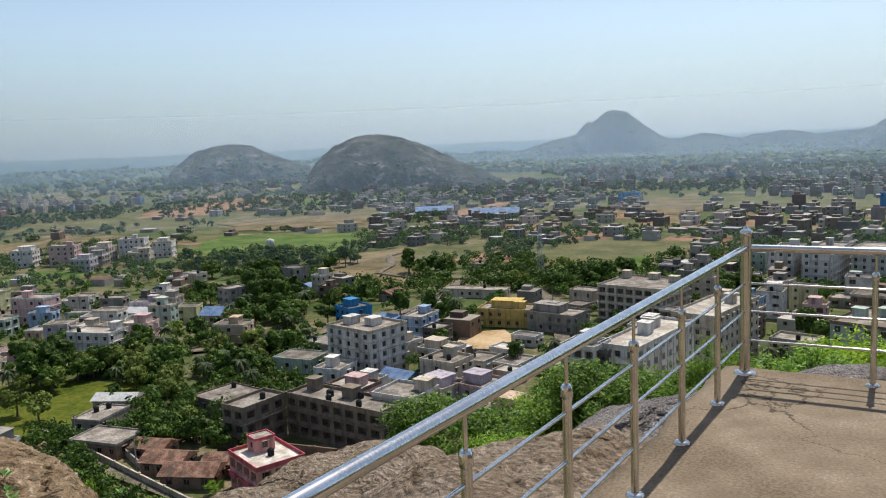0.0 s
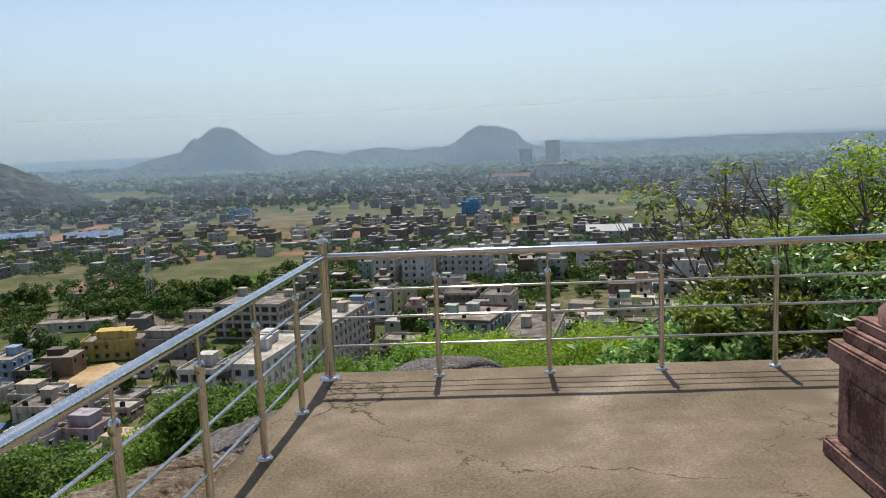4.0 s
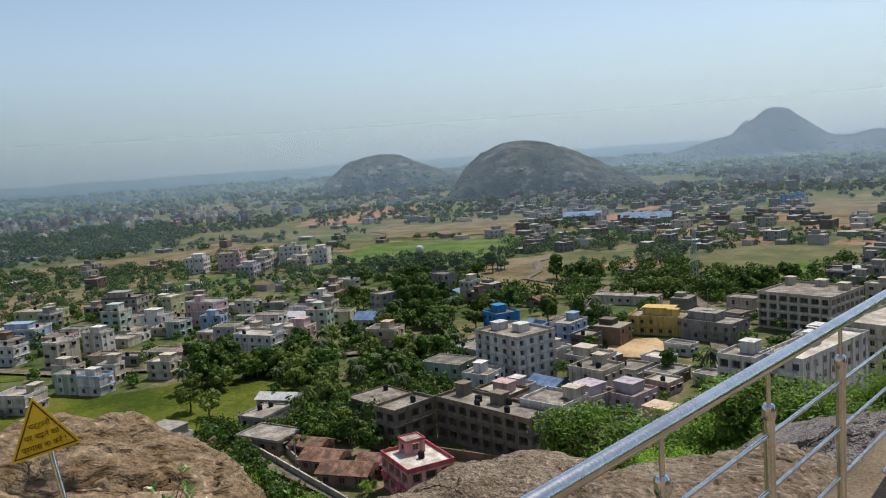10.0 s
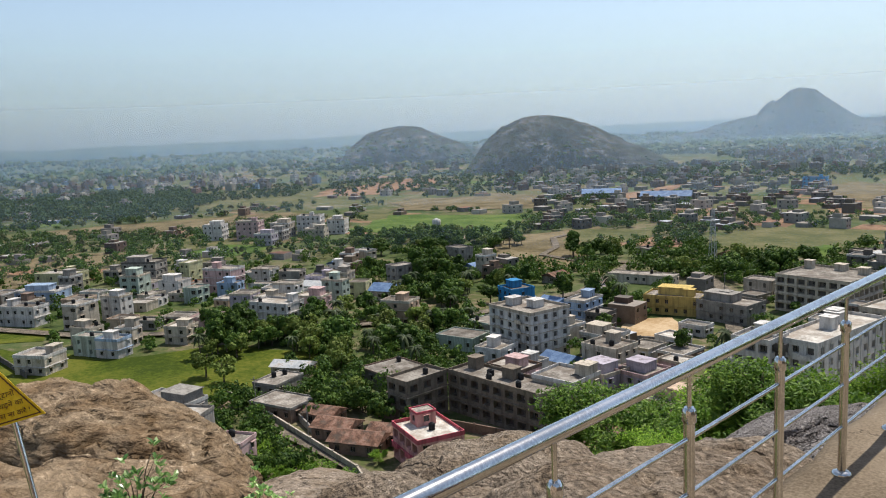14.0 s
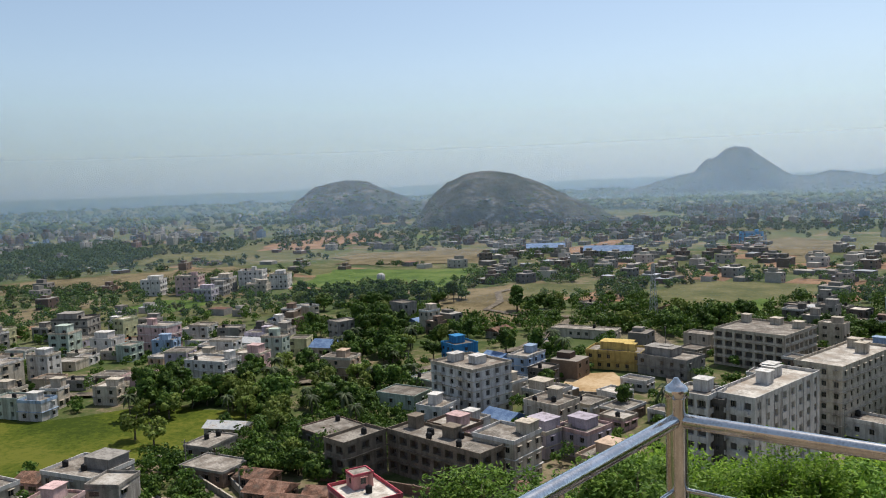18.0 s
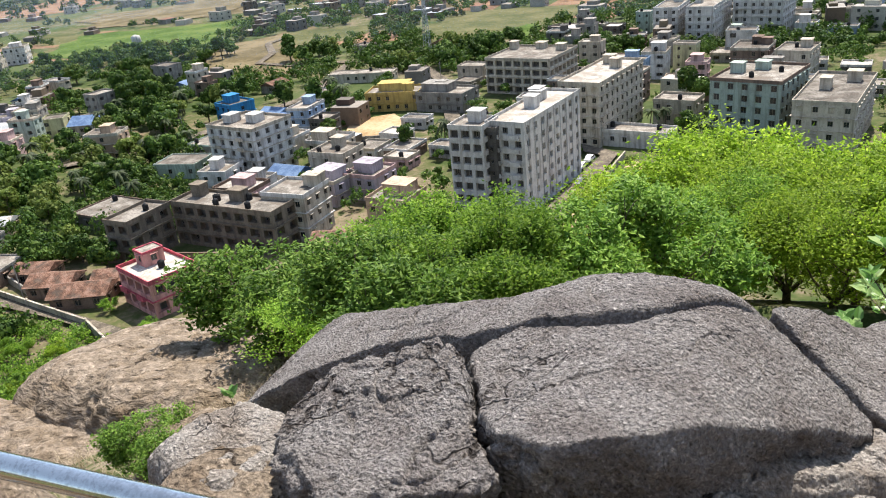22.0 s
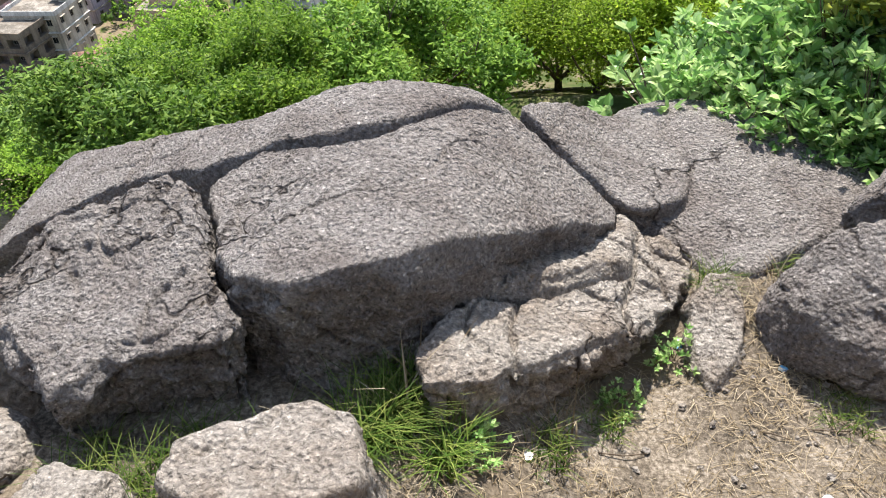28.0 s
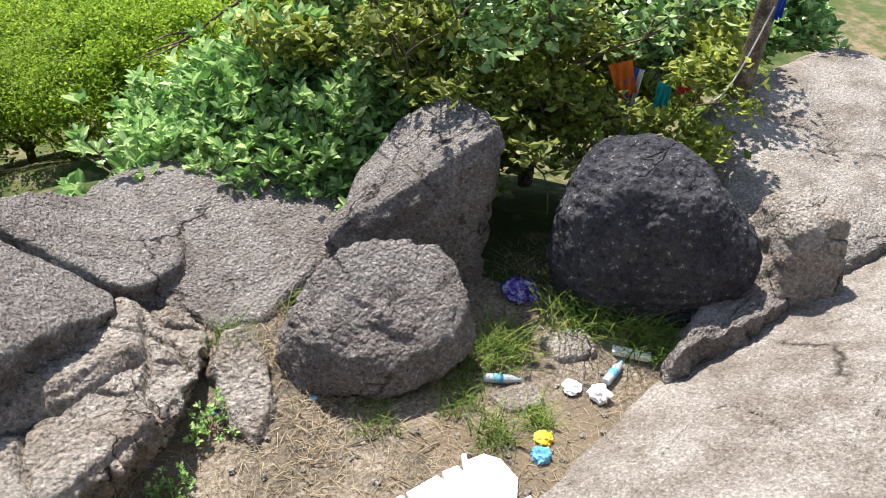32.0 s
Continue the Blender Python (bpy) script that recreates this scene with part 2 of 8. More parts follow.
GRANITE_WARM = granite("warm_granite", (0.075, 0.057, 0.042), (0.27, 0.215, 0.162), (0.54, 0.46, 0.37), (0.7, 0.65, 0.6), 15.0, 0.09, 0.6, 40.0)
GRANITE_DARK = granite("lichen_dark_granite", (0.012, 0.013, 0.017), (0.075, 0.074, 0.082), (0.55, 0.50, 0.46), (0.6, 0.6, 0.66), 14.0, 0.09)
HILL_ROCK = surface("hill_rock", [(0.2, (0.016, 0.022, 0.016)), (0.45, (0.042, 0.044, 0.036)), (0.66, (0.09, 0.084, 0.074)), (0.95, (0.27, 0.245, 0.22))],
                    scale=0.022, rough=0.95, bump=1.0, fine=7, stain=(0.022, 0.034, 0.018), stain_scale=0.035, bump_dist=11.0, grain=0.55)
DIRT = surface("dry_dirt", [(0.2, (0.058, 0.048, 0.037)), (0.45, (0.135, 0.111, 0.086)), (0.6, (0.195, 0.163, 0.128)), (0.8, (0.32, 0.275, 0.225))],
               scale=1.3, rough=0.95, bump=0.9, fine=22, stain=(0.165, 0.13, 0.092), stain_scale=0.8, grain=0.62)
SLOPE = surface("hill_slope", [(0.3, (0.035, 0.05, 0.015)), (0.45, (0.08, 0.085, 0.035)), (0.6, (0.17, 0.14, 0.09)), (0.78, (0.27, 0.22, 0.17))],
                scale=0.16, rough=0.95, bump=0.7, fine=16, bump_dist=0.3)
PLAIN = surface("town_ground", [(0.12, (0.022, 0.038, 0.012)), (0.38, (0.05, 0.07, 0.02)), (0.55, (0.085, 0.088, 0.036)), (0.7, (0.15, 0.12, 0.075)), (0.82, (0.19, 0.15, 0.10)), (0.95, (0.055, 0.07, 0.024))],
                scale=0.026, rough=0.95, bump=0.2, fine=9, stain=(0.07, 0.092, 0.036), stain_scale=0.008)
CONCRETE = surface("terrace_concrete", [(0.1, (0.07, 0.052, 0.034)), (0.42, (0.155, 0.12, 0.083)), (0.62, (0.2, 0.157, 0.112)), (0.9, (0.34, 0.285, 0.22))],
                   scale=0.8, rough=0.9, bump=0.3, fine=70, stain=(0.135, 0.105, 0.072), stain_scale=0.9, bump_dist=0.02, grain=0.4)
def add_cracks(m, scale, width, depth):
    """Fine wandering cracks: darker, sunk lines where warped cells meet."""
    ns, ln = m.node_tree.nodes, m.node_tree.links
    bsdf = ns["Principled BSDF"]
    g = ns.new("ShaderNodeNewGeometry")
    warp = node(ns, "ShaderNodeTexNoise", Scale=2.2, Detail=6, Roughness=0.6)
    ln.new(g.outputs["Position"], warp.inputs["Vector"])
    off = node(ns, "ShaderNodeVectorMath", op="MULTIPLY_ADD")
    off.inputs[1].default_value = (0.7, 0.7, 0.7)
    ln.new(warp.outputs["Color"], off.inputs[0])
    ln.new(g.outputs["Position"], off.inputs[2])
    vor = node(ns, "ShaderNodeTexVoronoi", Scale=scale)
    vor.feature = "DISTANCE_TO_EDGE"
    ln.new(off.outputs[0], vor.inputs["Vector"])
    patch = node(ns, "ShaderNodeTexNoise", Scale=0.8, Detail=2)
    ln.new(g.outputs["Position"], patch.inputs["Vector"])
    lim = node(ns, "ShaderNodeMapRange")
    lim.inputs[1].default_value, lim.inputs[2].default_value = 0.45, 0.6
    lim.inputs[3].default_value, lim.inputs[4].default_value = 0.0, width
    ln.new(patch.outputs["Fac"], lim.inputs[0])
    less = node(ns, "ShaderNodeMath", op="LESS_THAN")
    ln.new(vor.outputs["Distance"], less.inputs[0])
    ln.new(lim.outputs[0], less.inputs[1])
    old = bsdf.inputs["Base Color"].links[0].from_socket
    mx = node(ns, "ShaderNodeMix", blend="MULTIPLY")
    ln.new(less.outputs[0], mx.inputs["Factor"])
    ln.new(old, mx.inputs[6])
    mx.inputs[7].default_value = (depth, depth, depth, 1)
    ln.new(mx.outputs[2], bsdf.inputs["Base Color"])


add_cracks(CONCRETE, 0.55, 0.006, 0.4)
STEEL = surface("brushed_steel", [(0.35, (0.50, 0.49, 0.475)), (0.65, (0.66, 0.65, 0.63))], scale=6, rough=0.14, bump=0.0, fine=20, metal=1.0, spec=0.5)
SANDSTONE = surface("red_sandstone", [(0.3, (0.10, 0.055, 0.045)), (0.5, (0.20, 0.115, 0.095)), (0.7, (0.29, 0.18, 0.15))], scale=4, rough=0.85, bump=0.4, fine=10, bump_dist=0.01)


# ---- building helpers ----
def mesh_of(name, verts, faces, materials, smooth=False, mats=None):
    me = bpy.data.meshes.new(name)
    me.from_pydata([tuple(v) for v in verts], [], [tuple(f) for f in faces])
    for m in (materials if isinstance(materials, (list, tuple)) else [materials]):
        me.materials.append(m)
    if mats is not None:
        me.polygons.foreach_set("material_index", mats)
    if smooth:
        me.polygons.foreach_set("use_smooth", [True] * len(me.polygons))
    me.update()
    return me


def part(name, me, parent=None, label="", m=None, mat=None):
    """Link a mesh (or a bmesh with its material) as one object under a thing or a part."""
    if isinstance(me, bmesh.types.BMesh):
        d = bpy.data.meshes.new(name)
        me.to_mesh(d)
        me.free()
        d.materials.append(mat)
        me = d
    ob = new(name, me)
    if parent is not None:
        ob.parent = parent
    if m is not None:
        ob.matrix_basis = m
    if label:
        ob["label"] = label
    return ob


def thing(name, label, category, m=None, group="", kind=""):
    ob = new(name)
    ob.empty_display_size = 0.2
    if m is not None:
        ob.matrix_basis = m
    return tagged(ob, label, category, group, kind)


def box(bm, x0, y0, z0, x1, y1, z1, m=None):
    v = [bm.verts.new((x, y, z)) for z in (z0, z1) for y in (y0, y1) for x in (x0, x1)]
    for f in ((0, 2, 3, 1), (4, 5, 7, 6), (0, 1, 5, 4), (2, 6, 7, 3), (0, 4, 6, 2), (1, 3, 7, 5)):
        bm.faces.new([v[i] for i in f])
    if m is not None:
        bmesh.ops.transform(bm, matrix=m, verts=v)
    return v


def tube(bm, a, b, r0, r1=None, n=12, caps=True):
    """A round bar from a to b."""
    a, b = Vector(a), Vector(b)
    r1 = r0 if r1 is None else r1
    q = (b - a).to_track_quat("Z", "Y")
    rings = []
    for p, r in ((a, r0), (b, r1)):
        rings.append([bm.verts.new(p + q @ Vector((r * math.cos(2 * math.pi * i / n), r * math.sin(2 * math.pi * i / n), 0))) for i in range(n)])
    for i in range(n):
        f = bm.faces.new((rings[0][i], rings[0][(i + 1) % n], rings[1][(i + 1) % n], rings[1][i]))
        f.smooth = True
    if caps:
        bm.faces.new([bm.verts.new(v.co) for v in rings[0][::-1]])
        bm.faces.new([bm.verts.new(v.co) for v in rings[1]])


def turned(bm, profile, n=20):
    """A turned shape: rings of (radius, height) about the z axis."""
    rings = [[bm.verts.new((r * math.cos(2 * math.pi * i / n), r * math.sin(2 * math.pi * i / n), z)) for i in range(n)] for r, z in profile]
    for a, b in zip(rings, rings[1:]):
        for i in range(n):
            bm.faces.new((a[i], a[(i + 1) % n], b[(i + 1) % n], b[i])).smooth = True
    bm.faces.new([bm.verts.new(v.co) for v in rings[0][::-1]])
    bm.faces.new([bm.verts.new(v.co) for v in rings[-1]])


def fbm(p, octaves=5, rough=0.55):
    return noise.fractal(Vector(p), 1.0 - rough + 0.5, 2.0, octaves)


GROUND = -64.0


def lerp_table(table, x):
    if x <= table[0][0]:
        return table[0][1]
    for (a, u), (b, v) in zip(table, table[1:]):
        if x <= b:
            k = (x - a) / (b - a)
            return u + (v - u) * k
    return table[-1][1]


FALL = [(0, -2.6), (5.6, -2.65), (8.5, -3.9), (22, -11.0), (30, -17), (60, -40), (85, -57), (100, -62.5), (115, GROUND), (2400, GROUND), (3200, -54), (4200, -30), (4950, -4)]


def ground_height(x, y):
    r = math.hypot(x - 1.5, y - 1.0)
    if r < 60:
        k = max(0.0, 1 - r / 60)
        r = math.hypot(x - 1.5 - 2.0 * k, y - 1.0 - 0.5 * k)
    z = lerp_table(FALL, r)
    if 7 < r < 110:
        z += 1.6 * min(1, (r - 7) / 12) * min(1, (110 - r) / 15) * noise.noise(Vector((x * 0.07, y * 0.07, 3)))
    if r < 12:
        s = min(1.0, max(0.0, (x - 0.7) / 2.0))
        z += -0.40 + (1 - s * s * (3 - 2 * s)) * 0.62 * max(0, 1 - max(0, y - 4.5) / 3) * (1 if r < 7 else max(0, (12 - r) / 5))
    if r < 40:
        z += 0.3 * math.exp(-((x - 3.4) ** 2 + (y - 4.95) ** 2) / 0.45)
        z += 0.07 * noise.noise(Vector((x * 1.1, y * 1.1, 7))) + 0.02 * noise.noise(Vector((x * 5, y * 5, 9)))
    if r > 2400:
        a = math.atan2(x, y)
        z += (r - 2400) / 2500 * 9 * noise.noise(Vector((a * 14, r * 0.0012, 1)))
    return z


def build_ground():
    radii = [0.0]
    r = 0.35
    while r < 4950:
        radii.append(r)
        r += max(0.16 if r < 8 else 0.3, r * 0.045)
    n = 288
    verts, faces, mats = [], [], []
    for r in radii:
        for i in range(n):
            a = 2 * math.pi * i / n
            x, y = 1.5 + r * math.sin(a), 1.0 + r * math.cos(a)
            verts.append((x, y, ground_height(x, y)))
    for k in range(len(radii) - 1):
        for i in range(n):
            j = (i + 1) % n
            faces.append((k * n + i, k * n + j, (k + 1) * n + j, (k + 1) * n + i) if k else (i, n + j, n + i))
            mats.append(0 if radii[k] < 5.6 else 1 if radii[k] < 108 else 2)
    faces = [f if len(f) == 4 else (f[0], f[2], f[1])[::-1] for f in faces]
    me = mesh_of("ground", verts, faces, [DIRT, SLOPE, PLAIN], True, mats)
    return tagged(new("ground", me), "dry earth hilltop falling to a green and brown plain", "ground", kind="structure")


build_ground()


def build_hill(name, az, dist, profile, depth, label, rugged):
    """A rocky hill whose skyline across the view follows profile (metres across, metres above the plain)."""
    m = Matrix.Rotation(-radians(az), 4, "Z") @ Matrix.Translation((0, dist, GROUND))
    u0, u1 = profile[0][0] - 40, profile[-1][0] + 40
    nu, nv = 210, 74
    verts, faces = [], []
    for j in range(nv + 1):
        v = -1 + 2 * j / nv
        for i in range(nu + 1):
            u = u0 + (u1 - u0) * i / nu
            h = lerp_table(profile, u) if profile[0][0] <= u <= profile[-1][0] else -4
            fall = math.sqrt(max(0.0, 1 - v * v)) ** 0.9
            amp = rugged * max(0, fall) * min(1, h / 25)
            z = h * fall * 1.03 - 4 * (1 - fall) + amp * (3.2 * fbm((u * 0.016, v * 2.4, dist), 5) + 2.4 * noise.noise(Vector((u * 0.07, v * 9, 2))) + 2.6 * abs(noise.noise(Vector((u * 0.13, v * 15, 4)))))
            verts.append((u, v * depth + 6 * noise.noise(Vector((u * 0.02, v * 3, 5))), z))
    for j in range(nv):
        for i in range(nu):
            a = j * (nu + 1) + i
            faces.append((a, a + 1, a + nu + 2, a + nu + 1))
    ob = new("hill", mesh_of(name, verts, faces, HILL_ROCK, True))
    ob.matrix_basis = m
    return tagged(ob, label, "hill", "rocky hills on the plain", kind="structure")


HILLS = [
    ("round_hill", -44.7, 1750, [(-165, -30), (-125, 10), (-112, 34), (-72, 62), (-36, 74), (6, 77), (46, 70), (84, 54), (120, 40), (150, 26), (200, 22), (300, -6)], 190, 1.0, "rounded dark rocky hill with scrub, hazy in the distance"),
    ("dome_hill", -35.0, 1350, [(-124, -11), (-82, 45), (-58, 65), (-29, 77), (4, 81), (46, 75), (95, 58), (143, 33), (191, 12), (229, -8), (311, -29)], 200, 1.0, "broad bare granite dome hill, steeper on one flank"),
    ("peak_hill", -17.8, 2800, [(-420, 3), (-298, 27), (-220, 50), (-125, 69), (-93, 103), (-80, 112), (-68, 106), (-31, 137), (1, 146), (43, 138), (89, 101), (143, 63), (206, 31), (276, 43), (329, 38), (466, 3)], 260, 1.6, "pointed rocky hill with long low shoulders, pale with haze"),
    ("twin_hill", 1.3, 2400, [(-291, 6), (-187, 48), (-119, 57), (-75, 89), (-50, 104), (17, 103), (59, 91), (91, 57), (132, 35), (231, 0)], 220, 2.6, "flat-topped craggy hill, pale with haze"),
]
RIDGES = [(3150, [(-27.5, -0.9), (-25, -0.5), (-22, -0.3), (-20, -0.2), (-15, -0.45), (-13, -0.4), (-12, -0.12), (-11, -0.25), (-9.4, -0.6), (-8.5, -0.3), (-6.6, -0.14), (-5, -0.45), (-3, -0.3), (4, -0.55), (6.5, -0.3), (9, -0.42), (12, -0.38), (17, -0.3), (24, -0.4), (34, -0.3), (40, -0.6)])]
HILLS += [("low_ridge", 5.0, dist, [(dist * math.tan(radians(a - 5.0)), 66 + dist * math.tan(radians(e))) for a, e in line], 160, 1.2, "long low wooded ridge, blue with haze") for dist, line in RIDGES]
for nm, az, dist, prof, depth, rug, lab in HILLS:
    build_hill(nm, az, dist, prof, depth, lab, rug)

# tinted sheets added between the far parts of the plain to imitate haze
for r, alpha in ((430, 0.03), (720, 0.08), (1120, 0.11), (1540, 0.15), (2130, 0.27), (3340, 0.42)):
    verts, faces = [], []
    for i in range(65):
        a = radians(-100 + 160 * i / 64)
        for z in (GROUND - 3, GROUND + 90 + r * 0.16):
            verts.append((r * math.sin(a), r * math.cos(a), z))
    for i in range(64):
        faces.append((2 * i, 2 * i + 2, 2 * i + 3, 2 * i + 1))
    tagged(new("backdrop", mesh_of("haze", verts, faces, veil("haze_sheet", alpha, (0.52, 0.695, 0.89), GROUND + 85 + r * 0.15))), "thin blue-grey tinted sheet standing for haze over the distant plain", "haze", kind="structure")

# ---- terrace and steel railing ----
LEAN = -0.0595
left_dir = Vector((math.sin(LEAN), -math.cos(LEAN), 0))


def build_terrace():
    """Concrete slab with a worn, slightly uneven edge outside the rails."""
    verts, faces = [], []
    nx, ny = 120, 130
    def edge_x(y):
        return -0.20 + y * -math.tan(LEAN) * 1.0 + 0.05 * noise.noise(Vector((0, y * 1.7, 4))) + 0.02 * noise.noise(Vector((0, y * 7, 4)))
    def edge_y(x):
        return 0.24 + 0.05 * noise.noise(Vector((x * 1.5, 0, 8))) + 0.02 * noise.noise(Vector((x * 7, 0, 8)))
    for j in range(ny + 1):
        for i in range(nx + 1):
            x = edge_x(-11.0 + 11.2 * j / ny) + (9.5) * (i / nx)
            y = -11.0 + (11.0 + edge_y(x)) * (j / ny)
            z = 0.006 * noise.noise(Vector((x * 0.8, y * 0.8, 1))) + 0.003 * noise.noise(Vector((x * 4, y * 4, 1)))
            d = min(i / nx * 9.5, (1 - j / ny) * 11)
            z -= 0.035 * max(0, 1 - d / 0.09) ** 2
            verts.append((x, y, z))
    for j in range(ny):
        for i in range(nx):
            a = j * (nx + 1) + i
            faces.append((a, a + 1, a + nx + 2, a + nx + 1))
    # rough side wall under the edge
    rim = [j * (nx + 1) for j in range(ny + 1)] + [ny * (nx + 1) + i for i in range(1, nx + 1)]
    base = len(verts)
    for k, idx in enumerate(rim):
        x, y, z = verts[idx]
        w = 0.12 * noise.noise(Vector((x * 2, y * 2, 6)))
        verts.append((x - 0.03 + w * 0.4, y + 0.02 + w * 0.4, -7.5))
    for k in range(len(rim) - 1):
        faces.append((rim[k], rim[k + 1], base + k + 1, base + k))
    return tagged(new("floor", mesh_of("floor", verts, faces, CONCRETE, True)), "worn sandy concrete terrace floor with hairline cracks", "floor", kind="structure")


build_terrace()
RAIL_Z, POST_TOP = 0.88, 1.03


def build_post():
    """A thin railing post: thick lower tube, collar, thin upper rod, foot plate."""
    root = thing("railing_post", "slim stainless steel railing post on the terrace edge", "post", group="posts of the steel railing")
    bm = bmesh.new()
    turned(bm, [(0.019, 0.012), (0.019, 0.72)], 14)
    part("lower_tube", bm, root, mat=STEEL)
    bm = bmesh.new()
    turned(bm, [(0.0195, 0.69), (0.024, 0.695), (0.024, 0.735), (0.016, 0.745)], 14)
    part("collar", bm, root, mat=STEEL)
    bm = bmesh.new()
    turned(bm, [(0.008, 0.74), (0.008, RAIL_Z - 0.02)], 10)
    part("upper_rod", bm, root, mat=STEEL)
    bm = bmesh.new()
    turned(bm, [(0.045, -0.004), (0.045, 0.006), (0.036, 0.014), (0.021, 0.018)], 18)
    part("foot_plate", bm, root, mat=STEEL)
    return root


def build_corner_post():
    root = thing("corner_post", "thick stainless steel corner post with a stepped cap", "post", pose(0, 0, 0))
    bm = bmesh.new()
    turned(bm, [(0.038, 0.01), (0.038, 0.965)], 20)
    part("tube", bm, root, mat=STEEL)
    bm = bmesh.new()
    turned(bm, [(0.039, 0.962), (0.043, 0.966), (0.043, 0.99), (0.037, 1.0), (0.03, 1.006), (0.018, 1.014), (0.013, 1.022), (0.007, POST_TOP)], 20)
    part("cap", bm, root, mat=STEEL)
    bm = bmesh.new()
    turned(bm, [(0.075, -0.004), (0.075, 0.008), (0.065, 0.016), (0.04, 0.024)], 24)
    part("foot_plate", bm, root, mat=STEEL)


def build_railing():
    build_corner_post()
    post = build_post()
    spots = [Vector((STEP_R * k, 0, 0)) for k in range(1, 8)] + [left_dir * (STEP_L * k) for k in range(1, 14)]
    post.matrix_basis = Matrix.Translation(spots[0])
    for s in spots[1:]:
        copy_thing(post, Matrix.Translation(s))
    for way, length, lab in ((Vector((1, 0, 0)), STEP_R * 7, "far"), (left_dir, STEP_L * 13, "side")):
        root = thing("handrail", "polished stainless steel handrail with three thin rails below", "railing", group="rails of the terrace")
        bm = bmesh.new()
        tube(bm, way * 0.03 + Vector((0, 0, RAIL_Z)), way * (length + 0.3) + Vector((0, 0, RAIL_Z)), 0.0255, n=28)
        part("top_rail", bm, root, mat=STEEL)
        for z in (0.235, 0.44, 0.635):
            bm = bmesh.new()
            tube(bm, way * 0.036 + Vector((0, 0, z)), way * (length + 0.3) + Vector((0, 0, z)), 0.0085, n=10)
            part("thin_rail", bm, root, mat=STEEL)


STEP_R, STEP_L = 0.785, 0.735
build_railing()


# ---- granite outcrop beyond the far rail ----
SPREAD, PIVOT = 1.1, Vector((1.81, -0.23, 1.6))


def near(x, y, z):
    """The outcrop is laid out about one point and widened by a tenth."""
    return PIVOT + (Vector((x, y, z)) - PIVOT) * SPREAD


def rock(name, label, plan, top, bottom, mat=None, k=14, lean=0.12, rough=0.05, seed=0.0, res=56, spread=True, slope=(0, 0), category="boulder", extra=(), crease=0.6):
    """A boulder: an outline on the ground (x, y), a tilted top, flanks that lean in, rounded edges and a rough, chipped skin."""
    pts = [near(x, y, top) if spread else Vector((x, y, top)) for x, y in plan]
    zb = near(0, 0, bottom).z if spread else bottom
    c = sum(pts, Vector()) / len(pts)
    ctr = Vector((c.x, c.y, (c.z * 0.55 + zb * 0.45)))
    planes = []
    area = sum(a.x * b.y - a.y * b.x for a, b in zip(pts, pts[1:] + pts[:1]))
    for a, b in zip(pts, pts[1:] + pts[:1]):
        e = b - a
        n = Vector((e.y, -e.x, 0)) * (1 if area > 0 else -1)
        n.normalize()
        n = (n + Vector((0, 0, lean))).normalized()
        planes.append((n, max(0.05, n.dot(Vector((a.x, a.y, c.z)) - ctr))))
    n = Vector((-slope[0], -slope[1], 1)).normalized()
    planes.append((n, n.dot(c - ctr)))
    planes.append((Vector((0, 0, -1)), ctr.z - zb))
    for nx, ny, nz, px, py, pz in extra:
        q = Vector((nx, ny, nz)).normalized()
        planes.append((q, max(0.05, q.dot((near(px, py, pz) if spread else Vector((px, py, pz))) - ctr))))
    verts, faces, index = [], [], {}
    def vid(f, i, j):
        u, v = -1 + 2 * i / res, -1 + 2 * j / res
        d = [(u, v, 1), (v, u, -1), (1, u, v), (-1, v, u), (v, 1, u), (u, -1, v)][f]
        d = Vector(d).normalized()
        key = (round(d.x, 5), round(d.y, 5), round(d.z, 5))
        if key not in index:
            s = sum((max(0.0, q.dot(d)) / w) ** k for q, w in planes)
            r = s ** (-1 / k)
            p = ctr + d * r
            q = p * 1.0 + Vector((seed, seed * 2, seed * 3))
            h = 1.6 * noise.noise(q * 0.9) + 0.9 * noise.noise(q * 2.1) + 0.45 * noise.noise(q * 5.0)
            v1 = noise.noise(q * 1.3 + Vector((9, 3, 1)))
            chip = -crease * max(0.0, 1 - abs(v1) / 0.035)
            ridge = 1 - abs(noise.noise(q * 3.1 + Vector((4, 4, 4)))) * 2
            h += chip * 1.6 + 0.35 * ridge + 0.3 * noise.noise(q * 11) + 0.2 * noise.noise(q * 23)
            index[key] = len(verts)
            verts.append(p + d * (rough * h))
        return index[key]
    for f in range(6):
        for i in range(res):
            for j in range(res):
                faces.append((vid(f, i, j), vid(f, i + 1, j), vid(f, i + 1, j + 1), vid(f, i, j + 1)))
    ob = new(name, mesh_of(name, verts, faces, mat or GRANITE, True))
    return tagged(ob, label, category, "boulders of the outcrop")


def tilted(z, sx, sy, x0, y0):
    """Height of a tilted plane that is z at (x0, y0)."""
    return lambda x, y: z + sx * (x - x0) + sy * (y - y0)


